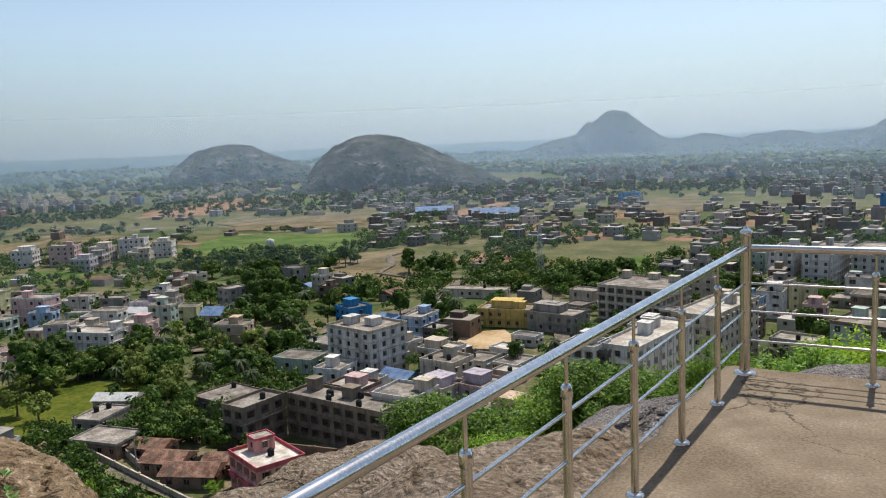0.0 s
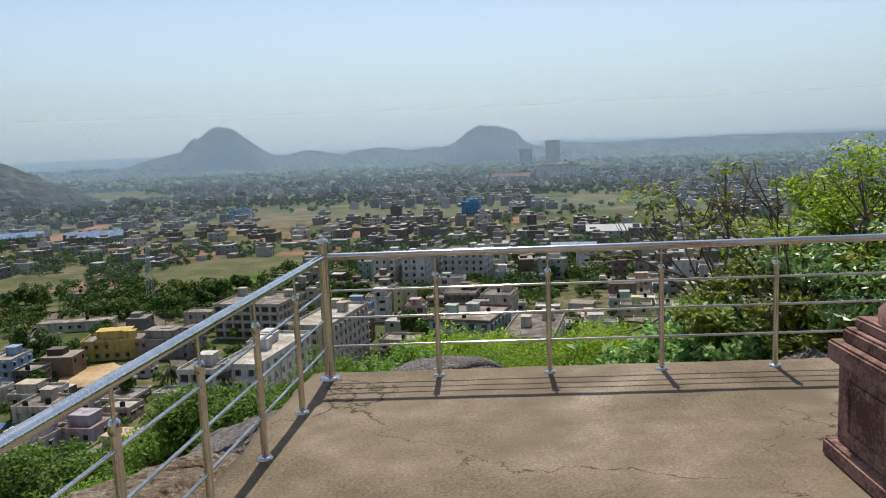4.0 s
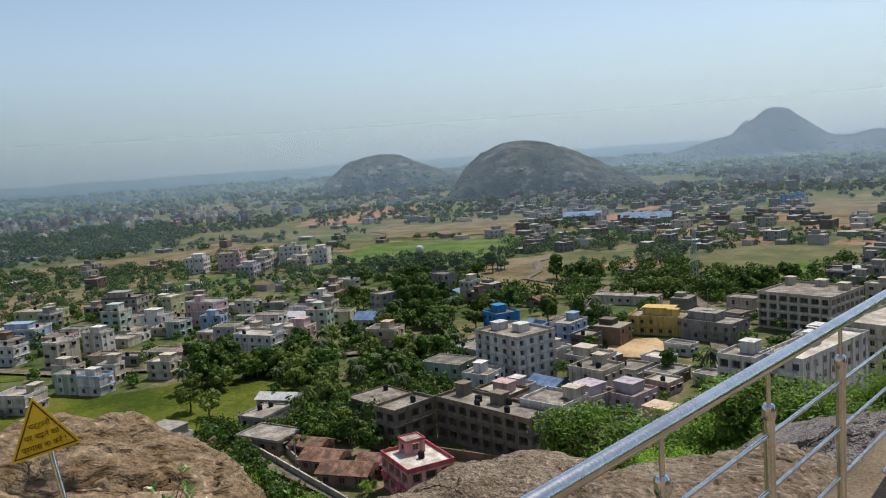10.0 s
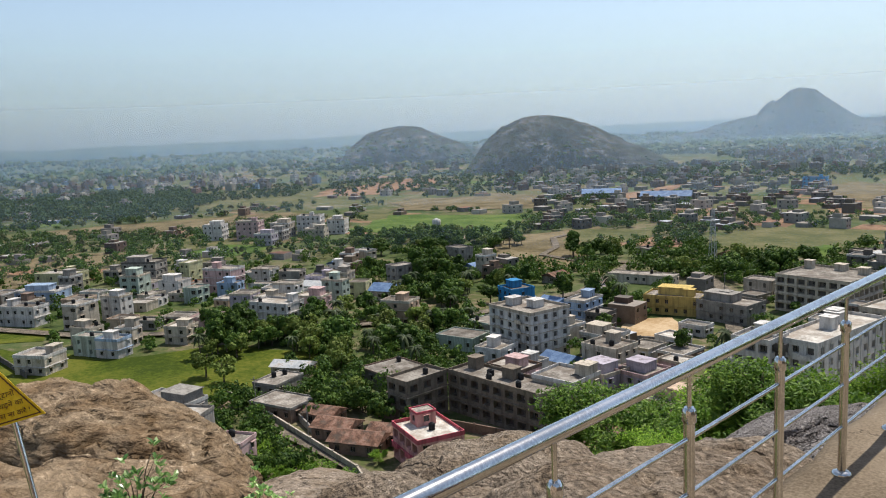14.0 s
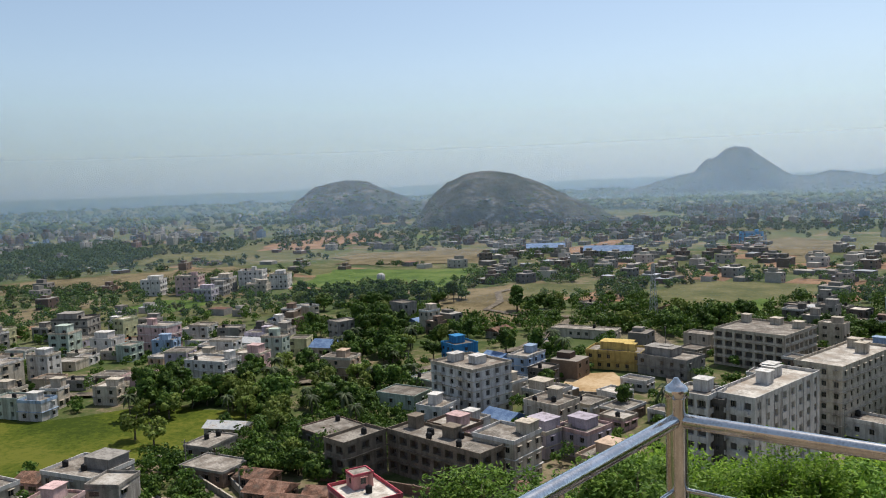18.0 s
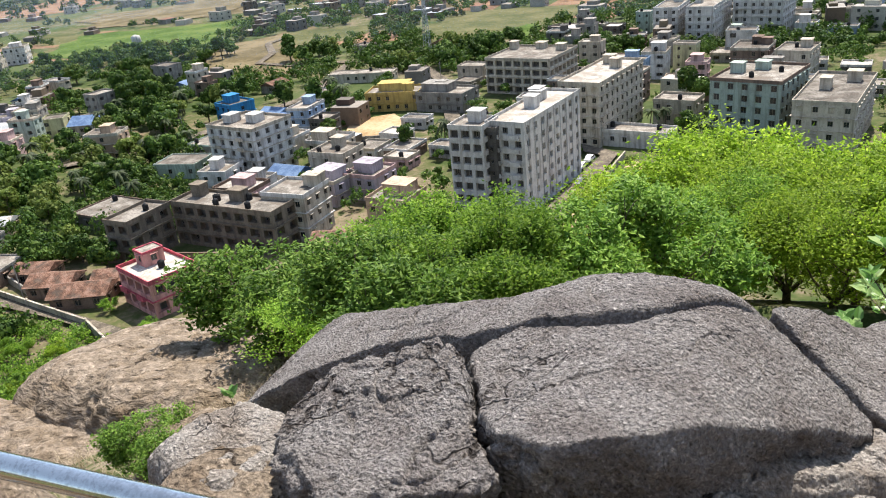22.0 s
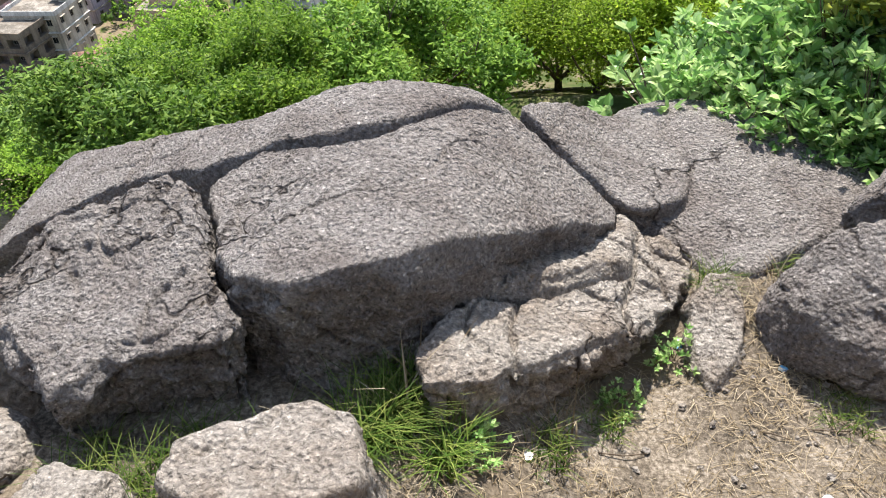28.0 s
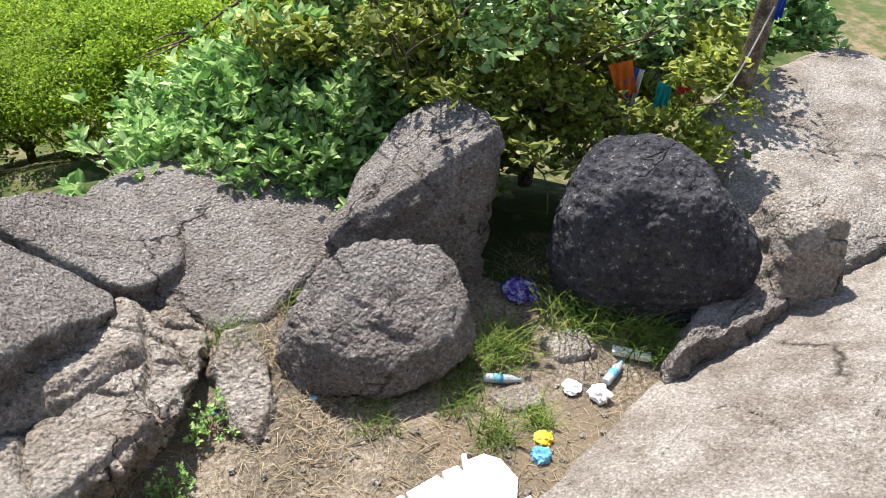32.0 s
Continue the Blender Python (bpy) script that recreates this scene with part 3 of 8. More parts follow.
def split_rock(name, label, outline, top, bottom, mat=None, lean=0.04, edge=0.04, rough=0.018, seed=0.0, step=0.026, wobble=0.03, crumble=0.0, grow=1.0, grooves=()):
    """A rock split along clean joints: crisp wavy outline, pitted top that follows top(x, y), rough flanks down to bottom."""
    if grow != 1.0:
        outline = [(PIVOT.x + (x - PIVOT.x) * grow, PIVOT.y + (y - PIVOT.y) * grow) for x, y in outline]
        plain = top
        top = lambda x, y: PIVOT.z + (plain(PIVOT.x + (x - PIVOT.x) / grow, PIVOT.y + (y - PIVOT.y) / grow) - PIVOT.z) * grow
    P = [Vector((x, y)) for x, y in outline]
    if sum(p.x * q.y - p.y * q.x for p, q in zip(P, P[1:] + P[:1])) < 0:
        P.reverse()
    ring = []
    for p, q in zip(P, P[1:] + P[:1]):
        n = max(1, int((q - p).length / step))
        ring += [p + (q - p) * (k / n) for k in range(n)]
    for _ in range(2):
        ring = [(ring[i - 1] + ring[i] * 2 + ring[(i + 1) % len(ring)]) / 4 for i in range(len(ring))]
    N = len(ring)
    normal = []
    for i in range(N):
        t = ring[(i + 2) % N] - ring[i - 2]
        normal.append(Vector((t.y, -t.x)).normalized())
    ring = [p + n * wobble * (1.2 * noise.noise(Vector((p.x * 2.3, p.y * 2.3, seed))) + 0.7 * noise.noise(Vector((p.x * 7, p.y * 7, seed)))) for p, n in zip(ring, normal)]
    c = sum(ring, Vector((0, 0))) / N
    far = max((p - c).length for p in ring)
    rows = max(6, int(far / step))
    verts, faces = [], []
    def cut_in(x, y):
        deep = 0.0
        for line, width, depth in grooves:
            near_d = 9.0
            for (ax, ay), (bx, by) in zip(line, line[1:]):
                ux, uy = bx - ax, by - ay
                k = max(0.0, min(1.0, ((x - ax) * ux + (y - ay) * uy) / (ux * ux + uy * uy)))
                near_d = min(near_d, math.hypot(x - ax - ux * k, y - ay - uy * k))
            near_d += 0.03 * noise.noise(Vector((x * 6, y * 6, seed + 3)))
            deep = max(deep, depth * math.exp(-(near_d / width) ** 2))
        return deep
    def skin(x, y, z):
        q = Vector((x + seed, y + seed * 2, z))
        v = 1.5 * noise.noise(q * 1.1) + 0.9 * noise.noise(q * 2.7) + 0.55 * noise.noise(q * 6.0) + 0.60 * noise.noise(q * 13) + 0.60 * noise.noise(q * 24)
        crack = max(0.0, 1 - abs(noise.noise(q * 0.9 + Vector((9, 3, 1)))) / 0.016)
        return rough * (v - 1.6 * crack)
    for k in range(rows):
        s = 1 - k / rows
        s = s ** 0.9
        for p in ring:
            w = c + (p - c) * s
            d = (p - w).length
            z = top(w.x, w.y)
            drop = edge * (1 - math.sqrt(max(0.0, 1 - (1 - min(1.0, d / edge)) ** 2)))
            ragged = crumble * max(0.0, 1 - d / 0.3) * (noise.noise(Vector((w.x * 9, w.y * 9, 5))) - 0.3 + 0.6 * noise.noise(Vector((w.x * 23, w.y * 23, 5)))) if crumble else 0.0
            verts.append((w.x, w.y, z - drop + skin(w.x, w.y, z) * (1 if d > edge else 0.75) + ragged - (cut_in(w.x, w.y) if grooves else 0.0)))
    verts.append((c.x, c.y, top(c.x, c.y)))
    centre = len(verts) - 1
    for k in range(rows - 1):
        for i in range(N):
            j = (i + 1) % N
            faces.append((k * N + i, k * N + j, (k + 1) * N + j, (k + 1) * N + i))
    for i in range(N):
        faces.append(((rows - 1) * N + i, (rows - 1) * N + (i + 1) % N, centre))
    down = max(4, int((sum(top(p.x, p.y) for p in ring) / N - bottom) / (step * 1.3)))
    base = len(verts)
    for j in range(1, down + 1):
        for i in range(N):
            p, n = ring[i], normal[i]
            z0 = top(p.x, p.y) - edge
            z = z0 + (bottom - z0) * j / down
            o = lean * (z0 - z) + 2.2 * skin(p.x, p.y, z) * min(1.0, j / 3) + 0.012 * min(1.0, j / 2)
            verts.append((p.x + n.x * o, p.y + n.y * o, z))
    for j in range(down):
        a, b = (0 if j == 0 else base + (j - 1) * N), base + j * N
        for i in range(N):
            q = (i + 1) % N
            faces.append((a + i, b + i, b + q, a + q))
    ob = new(name, mesh_of(name, verts, faces, mat or GRANITE, True))
    return tagged(ob, label, "boulder", "boulders of the outcrop")


# one great dome, split by frost: block, cap and slices share its curve
def soft_step(s):
    return (math.sqrt(s * s + 0.04) + s) / 2


def dome(x, y):
    return -0.96 - 0.8 * soft_step(x - 1.3) - 0.42 * soft_step(0.4 - x)


def cap_top(x, y):
    crest = 4.60 + 0.42 * max(0.0, -0.3 - x)
    return dome(x, y) + 0.035 - 0.9 * max(0.0, y - min(crest, 5.5)) ** 2 - 0.5 * max(0.0, -2.4 - x) ** 2


def plate_top(x, y):
    return (-1.19 - 0.85 * (x - 1.6) if x < 2.3 else -1.785 - 0.24 * (x - 2.3)) - 0.15 * max(0.0, y - 5.6) ** 2


split_rock("boulder", "large split granite block with a pitted brown-grey top", [(0.42, 2.71), (0.56, 2.67), (1.07, 2.89), (1.34, 3.12), (1.62, 3.47), (2.32, 4.3), (2.33, 4.5), (2.18, 4.60), (1.91, 4.68), (1.72, 4.79), (1.6, 4.82), (1.33, 4.56), (1.06, 4.3), (0.66, 4.03), (0.37, 4.01), (-0.08, 4.16), (-0.28, 4.05), (-0.37, 3.9), (-0.12, 3.43), (-0.02, 3.1), (0.19, 2.81)],
           dome, -3.3, lean=0.0, edge=0.045, rough=0.026, seed=1.0, step=0.021, grow=1.16)
split_rock("boulder", "long rounded granite cap behind the split", [(-2.75, 4.2), (-2.42, 4.3), (-1.95, 4.46), (-1.41, 4.58), (-0.89, 4.45), (-0.55, 4.18), (-0.32, 4.21), (-0.01, 4.18), (0.38, 4.09), (0.84, 4.2), (1.07, 4.38), (1.31, 4.62), (1.53, 4.83), (1.6, 5.1), (1.3, 5.7), (0.5, 5.9), (-0.6, 6.2), (-1.8, 6.6), (-3.0, 6.5), (-3.3, 5.5), (-3.1, 4.7)],
           cap_top, -4.4, lean=0.0, edge=0.05, rough=0.025, seed=3.0, step=0.036, grow=1.16)
split_rock("boulder", "cracked granite block with a pale crumbling edge beside the split", [(-1.97, 3.43), (-2.05, 3.75), (-1.84, 4.12), (-1.48, 4.32), (-1.05, 4.44), (-0.77, 4.35), (-0.5, 3.98), (-0.30, 3.53), (-0.08, 3.22), (0.03, 3.08), (-0.08, 2.98), (-0.35, 2.93), (-0.8, 2.86), (-0.97, 2.68), (-1.08, 2.55), (-1.24, 2.77), (-1.58, 3.11)],
           lambda x, y: -1.75 + 0.15 * (x + 0.95) + 0.17 * (y - 3.32) - 0.2 * max(0.0, -1.4 - x) ** 2 + 0.07 * noise.noise(Vector((x * 1.6, y * 1.6, 4))), -3.3, lean=-0.16, edge=0.05, rough=0.034, step=0.021, seed=2.0, wobble=0.05, crumble=0.045,
           grooves=[([(-1.75, 3.9), (-1.5, 3.75), (-1.25, 3.8), (-1.1, 3.7)], 0.03, 0.05), ([(-1.35, 3.6), (-1.2, 3.35), (-1.22, 3.1)], 0.022, 0.05), ([(-0.62, 3.0), (-0.66, 3.3), (-0.5, 3.5)], 0.02, 0.06), ([(-1.9, 3.75), (-1.6, 4.1), (-1.3, 4.15), (-0.95, 4.32)], 0.025, 0.05)])
split_rock("boulder", "sloping granite piece split off the large block", [(1.64, 5.76), (1.97, 5.54), (2.29, 5.44), (2.56, 5.29), (2.75, 5.36), (3.02, 5.58), (3.2, 6.1), (2.9, 6.9), (2.2, 6.7), (1.8, 6.2)],
           lambda x, y: 1.6 + (plate_top(1.81 + (x - 1.81) / 1.16, (y + 0.23) / 1.16 - 0.23) - 1.6) * 1.16, -3.8, lean=0.02, edge=0.04, rough=0.024, seed=8.0, step=0.028)
split_rock("boulder", "low flat granite plate running under the shrubs", [(2.4, 5.6), (2.8, 5.35), (3.02, 5.1), (3.1, 4.86), (3.5, 4.82), (3.8, 5.08), (4.35, 5.4), (4.9, 5.9), (4.7, 6.6), (4.2, 7.2), (3.3, 7.5), (2.6, 7.2), (2.2, 6.5)],
           lambda x, y: -2.68 + 0.14 * (y - 5.0) - 0.02 * (x - 3.4) - 0.12 * max(0.0, y - 6.2) ** 2 + 0.05 * noise.noise(Vector((x * 1.5, y * 1.5, 3))), -3.8, lean=0.3, edge=0.06, rough=0.022, seed=8.8, step=0.032)


def slab_top(x, y):
    side = (1.06 * (y - 3.9) - 0.73 * (x - 1.47)) / 1.29
    s = max(0.0, min(1.0, side / 0.05)) * max(0.0, min(1.0, (2.62 - x) / 0.08))
    return -1.968 - 0.3 * (x - 1.81) - 0.07 * (y + 0.23) + 0.085 * s + 0.05 * noise.noise(Vector((x * 2.2, y * 2.2, 8)))


split_rock("boulder", "broken granite slab with a cracked upper layer lying on the dirt", [(1.08, 3.14), (1.14, 3.49), (1.44, 3.93), (1.62, 4.39), (1.9, 4.8), (2.39, 5.24), (2.64, 5.27), (2.84, 5.28), (3.01, 5.2), (3.03, 4.89), (2.91, 4.47), (2.64, 4.11), (2.45, 3.92), (2.03, 3.55), (1.66, 3.27), (1.47, 3.09), (1.16, 2.96)],
           slab_top, -3.2, lean=-0.22, edge=0.045, rough=0.032, seed=5.3, step=0.018, wobble=0.07, crumble=0.03, mat=GRANITE_PALE,
           grooves=[([(1.4, 3.86), (1.69, 3.96), (2.06, 4.23), (2.53, 4.6), (2.6, 5.1)], 0.024, 0.16), ([(1.69, 3.98), (1.62, 3.67), (1.68, 3.2)], 0.02, 0.09), ([(2.54, 4.6), (2.42, 4.18), (2.48, 3.85)], 0.025, 0.12), ([(2.06, 4.24), (2.3, 4.16), (2.5, 4.3)], 0.018, 0.07), ([(2.58, 4.9), (2.75, 4.7), (2.8, 4.4)], 0.025, 0.1), ([(2.2, 5.05), (2.4, 4.85), (2.58, 4.8)], 0.016, 0.05), ([(2.65, 5.25), (2.72, 5.0), (3.02, 4.95)], 0.02, 0.1)])
split_rock("boulder", "squat pale lump below the layered slab", [(1.17, 2.92), (1.4, 3.02), (1.65, 3.12), (1.71, 3.04), (1.53, 2.84), (1.3, 2.61), (1.12, 2.74)],
           tilted(-2.0, 0.0, 0.15, 1.4, 2.9), -3.1, lean=-0.1, edge=0.06, rough=0.03, seed=15.9, wobble=0.05, grow=1.12, mat=GRANITE_PALE)
split_rock("boulder", "pale flat-topped granite block below the terrace", [(-0.23, 2.14), (-0.25, 2.43), (0.05, 2.6), (0.25, 2.73), (0.51, 2.8), (0.8, 2.72), (0.86, 2.42), (0.87, 2.18), (0.69, 2.06), (0.3, 2.0), (-0.12, 2.03)],
           tilted(-1.95, 0.02, -0.06, 0.3, 2.4), -3.1, lean=0.05, edge=0.07, rough=0.022, seed=6.0, wobble=0.05, grow=0.89, mat=GRANITE_PALE)
rock("boulder", "jagged pale granite lump below the terrace", [(-0.95, 1.75), (-0.38, 1.68), (-0.3, 2.0), (-0.75, 2.12)], -1.75, -2.5, k=7, lean=0.2, rough=0.09, seed=7.0, res=40, mat=GRANITE_PALE)
# flakes of the crumbling edge
chip_rng = random.Random(3)
chip_list = []
for k in range(170):
    t = chip_rng.random()
    x, y = (-0.76 + 0.38 * t / 0.45, 4.15 - 0.53 * t / 0.45) if t < 0.45 else (-0.38 + 0.36 * (t - 0.45) / 0.55, 3.6 - 0.6 * (t - 0.45) / 0.55)
    x -= abs(chip_rng.gauss(0, 0.07))
    z = -1.745 + 0.15 * (x + 0.95) + 0.17 * (y - 3.32) - 0.10 * max(0.0, x + 0.35)
    chip_list.append((PIVOT.x + (x - PIVOT.x) * 1.02, PIVOT.y + (y + chip_rng.gauss(0, 0.03) - PIVOT.y) * 1.02, PIVOT.z + (z - PIVOT.z) * 1.02, chip_rng.uniform(0.02, 0.075), chip_rng.uniform(0.012, 0.035)))
rock("boulder", "rounded grey granite boulder with deep fractures", [(3.47, 4.45), (3.65, 4.12), (4.0, 3.88), (4.6, 3.76), (5.02, 3.95), (5.06, 4.25), (4.85, 4.5), (4.1, 4.66), (3.6, 4.65)], -2.0, -3.0, k=9, lean=0.05, rough=0.08, seed=47.0, res=100, spread=False, slope=(0.03, 0.02), crease=0.0,
     extra=[(-0.12, -0.6, 0.8, 4.15, 3.98, -2.48), (-0.65, -0.25, 0.72, 3.62, 4.3, -2.4), (0.6, -0.2, 0.62, 4.95, 4.05, -2.25)])
split_rock("boulder", "wedge of brown granite leaning up beside the tree", [(4.22, 5.22), (4.6, 5.0), (5.1, 4.9), (5.6, 4.85), (5.78, 5.0), (5.85, 5.4), (5.7, 5.9), (5.3, 6.05), (4.7, 5.75)],
           lambda x, y: min(-2.21 + 0.6 * (x - 4.25) - 0.22 * (y - 5.1), -1.38 - 0.3 * max(0.0, x - 5.6)) + 0.03 * noise.noise(Vector((x * 2.5, y * 2.5, 6))), -3.6, lean=0.0, edge=0.05, rough=0.026, seed=10.0, wobble=0.05)
rock("boulder", "big dark lichen-covered round boulder", [(5.9, 4.25), (6.23, 3.83), (6.95, 3.4), (7.6, 3.22), (7.9, 3.45), (7.75, 4.15), (7.2, 4.8), (6.4, 4.9)], -1.26, -3.3, mat=GRANITE_DARK, k=3.6, lean=0.0, rough=0.065, seed=11.0, res=84, spread=False, crease=0.0, extra=[(-0.62, -0.2, 0.75, 6.18, 4.1, -1.75), (0.7, -0.1, 0.7, 7.65, 3.65, -1.8), (0.0, -0.7, 0.7, 7.0, 3.6, -1.75)])


def slope_top(x, y):
    d = (x - 4.6) * 0.244 - (y - 2.46) * 0.97
    return -2.93 + 0.66 * d - 0.10 * d * d + 0.05 * noise.noise(Vector((x * 0.9, y * 0.9, 2)))


split_rock("boulder", "broad smooth granite slope with pale streaks", [(4.0, 0.5), (3.85, 1.2), (4.1, 2.0), (4.6, 2.46), (5.32, 2.75), (5.91, 2.99), (6.63, 3.15), (7.44, 3.26), (8.54, 3.36), (9.9, 3.4), (9.9, 0.5)],
           slope_top, -3.6, lean=0.2, edge=0.07, rough=0.02, seed=12.0, step=0.035, wobble=0.05, mat=GRANITE_SLOPE)
split_rock("boulder", "dark granite ledge behind the smooth slope", [(6.4, 3.0), (6.48, 3.1), (7.14, 3.45), (7.7, 3.66), (8.25, 3.82), (9.24, 3.96), (10.6, 4.2), (10.8, 3.3), (8.5, 3.2), (7.2, 3.05)],
           tilted(-2.68, 0.03, -0.12, 6.6, 3.2), -3.6, lean=0.1, edge=0.07, rough=0.03, seed=12.6, step=0.035, wobble=0.06)
rock("boulder", "smooth domed granite slab at the edge of the slope", [(7.6, 3.4), (9.4, 2.9), (12.5, 4.0), (12, 6.3), (8.9, 5.6)], -1.95, -3.8, k=7, lean=0.5, rough=0.05, seed=13.0, res=52, slope=(0.05, 0.08), mat=GRANITE_SLOPE, crease=0.3)
rock("boulder", "small granite stone wedged between slabs", [(7.35, 2.95), (7.8, 2.8), (8.0, 3.3), (7.5, 3.5)], -1.6, -2.6, k=6, lean=0.2, rough=0.06, seed=14.0, res=28, mat=GRANITE_PALE)
split_rock("boulder", "low leaning granite stone at the edge of the dirt", [(2.93, 4.06), (2.99, 4.5), (3.14, 4.78), (3.34, 4.77), (3.4, 4.4), (3.29, 4.0), (3.07, 3.78)],
           tilted(-2.73, 0.02, 0.26, 3.1, 4.3), -3.2, lean=0.1, edge=0.06, rough=0.028, seed=16.0, wobble=0.04, mat=GRANITE_PALE)
# boulders on the side below the split block
rock("boulder", "weathered granite boulder below the split block", [(-2.9, 3.1), (-2.0, 2.6), (-1.62, 3.0), (-1.75, 3.7), (-2.6, 3.9)], -1.9, -3.6, k=7, lean=0.2, rough=0.07, seed=17.0, res=48, mat=GRANITE_PALE)
rock("boulder", "pale granite boulder near the terrace wall", [(-2.3, 2.0), (-1.2, 1.9), (-1.05, 2.4), (-1.5, 2.75), (-2.4, 2.6)], -1.95, -3.4, k=7, lean=0.2, rough=0.07, seed=18.0, res=44, mat=GRANITE_PALE)
rock("boulder", "low granite ledge under the railing", [(-2.6, 1.0), (-0.6, 0.9), (-0.5, 1.6), (-1.3, 1.75), (-2.6, 1.7)], -2.1, -3.4, k=7, lean=0.2, rough=0.07, seed=19.0, res=44, mat=GRANITE_PALE)
rock("boulder", "dark granite boulder on the hillside", [(-4.3, 4.2), (-3.4, 3.8), (-3.1, 4.4), (-3.8, 4.9)], -2.9, -4.5, k=6, lean=0.2, rough=0.07, seed=20.0, res=40, mat=GRANITE_TAN)
rock("boulder", "broad bare granite shelf on the hillside", [(-16, 11.0), (-9.5, 9.0), (-7.5, 11.5), (-8.5, 15.0), (-16, 16)], -7.8, -14, k=7, lean=0.5, rough=0.1, seed=21.0, res=60, spread=False, slope=(0.12, -0.25), mat=GRANITE_TAN)
rock("boulder", "long bare granite shelf on the hillside", [(-20, 5.0), (-10, 5.0), (-7.5, 8.5), (-10, 10.5), (-20, 11)], -8.2, -14, k=7, lean=0.5, rough=0.1, seed=22.0, res=60, spread=False, slope=(0.1, -0.12), mat=GRANITE_TAN)
# rocks outside the side rail, round the warning sign
rock("boulder", "huge weathered brown granite boulder behind the sign", [(-13.5, -2.4), (-9.4, -2.2), (-7.2, -0.9), (-7.2, 0.2), (-9, 1.0), (-13.5, 0.6)], -1.95, -8.0, k=5, lean=0.3, rough=0.10, crease=1.2, seed=23.0, res=76, spread=False, mat=GRANITE_BROWN, slope=(0.03, 0.0))
rock("boulder", "stacked granite slab in front of the huge boulder", [(-9.8, -2.9), (-5.8, -2.2), (-5.3, -0.9), (-6.0, -0.3), (-9.5, -1.4)], -1.95, -7.0, k=6, lean=0.15, rough=0.08, crease=1.2, seed=24.0, res=64, spread=False, mat=GRANITE_BROWN, slope=(0.05, 0.1))
rock("boulder", "rounded brown rock beside the sign post", [(-5.2, -2.6), (-4.2, -2.5), (-4.0, -1.8), (-4.8, -1.5), (-5.4, -1.9)], -1.1, -6.0, k=5, lean=0.25, rough=0.08, seed=25.0, res=44, spread=False, mat=GRANITE_BROWN)
rock("boulder", "low brown ledge at the foot of the sign", [(-8.0, -4.4), (-3.8, -4.3), (-3.2, -2.9), (-5, -2.4), (-8.5, -2.8)], -0.95, -6.5, k=6, lean=0.2, rough=0.1, seed=26.0, res=56, spread=False, mat=GRANITE_BROWN, slope=(0.03, -0.05))
rock("boulder", "rough brown rock beside the terrace edge", [(-4.4, -2.0), (-2.6, -1.9), (-2.0, -0.8), (-3.0, 0.2), (-4.6, -0.5)], -1.35, -6.0, k=6, lean=0.25, rough=0.1, seed=27.0, res=48, spread=False, mat=GRANITE_WARM)
rock("boulder", "domed brown boulder below the railing", [(-5.6, 0.2), (-4.2, 0.2), (-3.1, 1.4), (-3.4, 2.8), (-5.0, 2.9), (-6.0, 1.6)], -1.95, -7.5, k=5, lean=0.25, rough=0.08, crease=1.0, seed=28.0, res=60, spread=False, mat=GRANITE_WARM)
rock("boulder", "long granite ledge outside the railing", [(-3.0, -1.2), (-0.6, -2.4), (-0.35, -0.3), (-0.8, 1.6), (-2.2, 1.2)], -0.75, -6.0, k=6, lean=0.25, rough=0.07, crease=1.0, seed=29.0, res=60, spread=False, mat=GRANITE_WARM, slope=(0.12, -0.1))
rock("boulder", "brown granite block between bush and railing", [(-3.4, 2.2), (-1.6, 1.9), (-1.0, 3.6), (-1.7, 5.2), (-3.0, 4.0)], -2.3, -7.5, k=6, lean=0.2, rough=0.1, seed=30.0, res=52, spread=False, mat=GRANITE_WARM)


# ---- the town on the plain ----
def plaster(name, c, dirt=0.35, vary=0.12, hue=0.0):
    """Painted plaster with rain streaks and grime."""
    a = [x * (1 - dirt * 0.75) for x in c]
    b = [x * (1 - dirt * 0.25) for x in c]
    st = (c[0] * 0.42 + 0.02, c[1] * 0.40 + 0.02, c[2] * 0.38 + 0.02)
    return surface(name, [(0.25, a), (0.5, b), (0.7, c)], scale=0.5, rough=0.9, bump=0.1, fine=7, vary=vary, hue=hue, stain=st, stain_scale=0.35, streak=True)


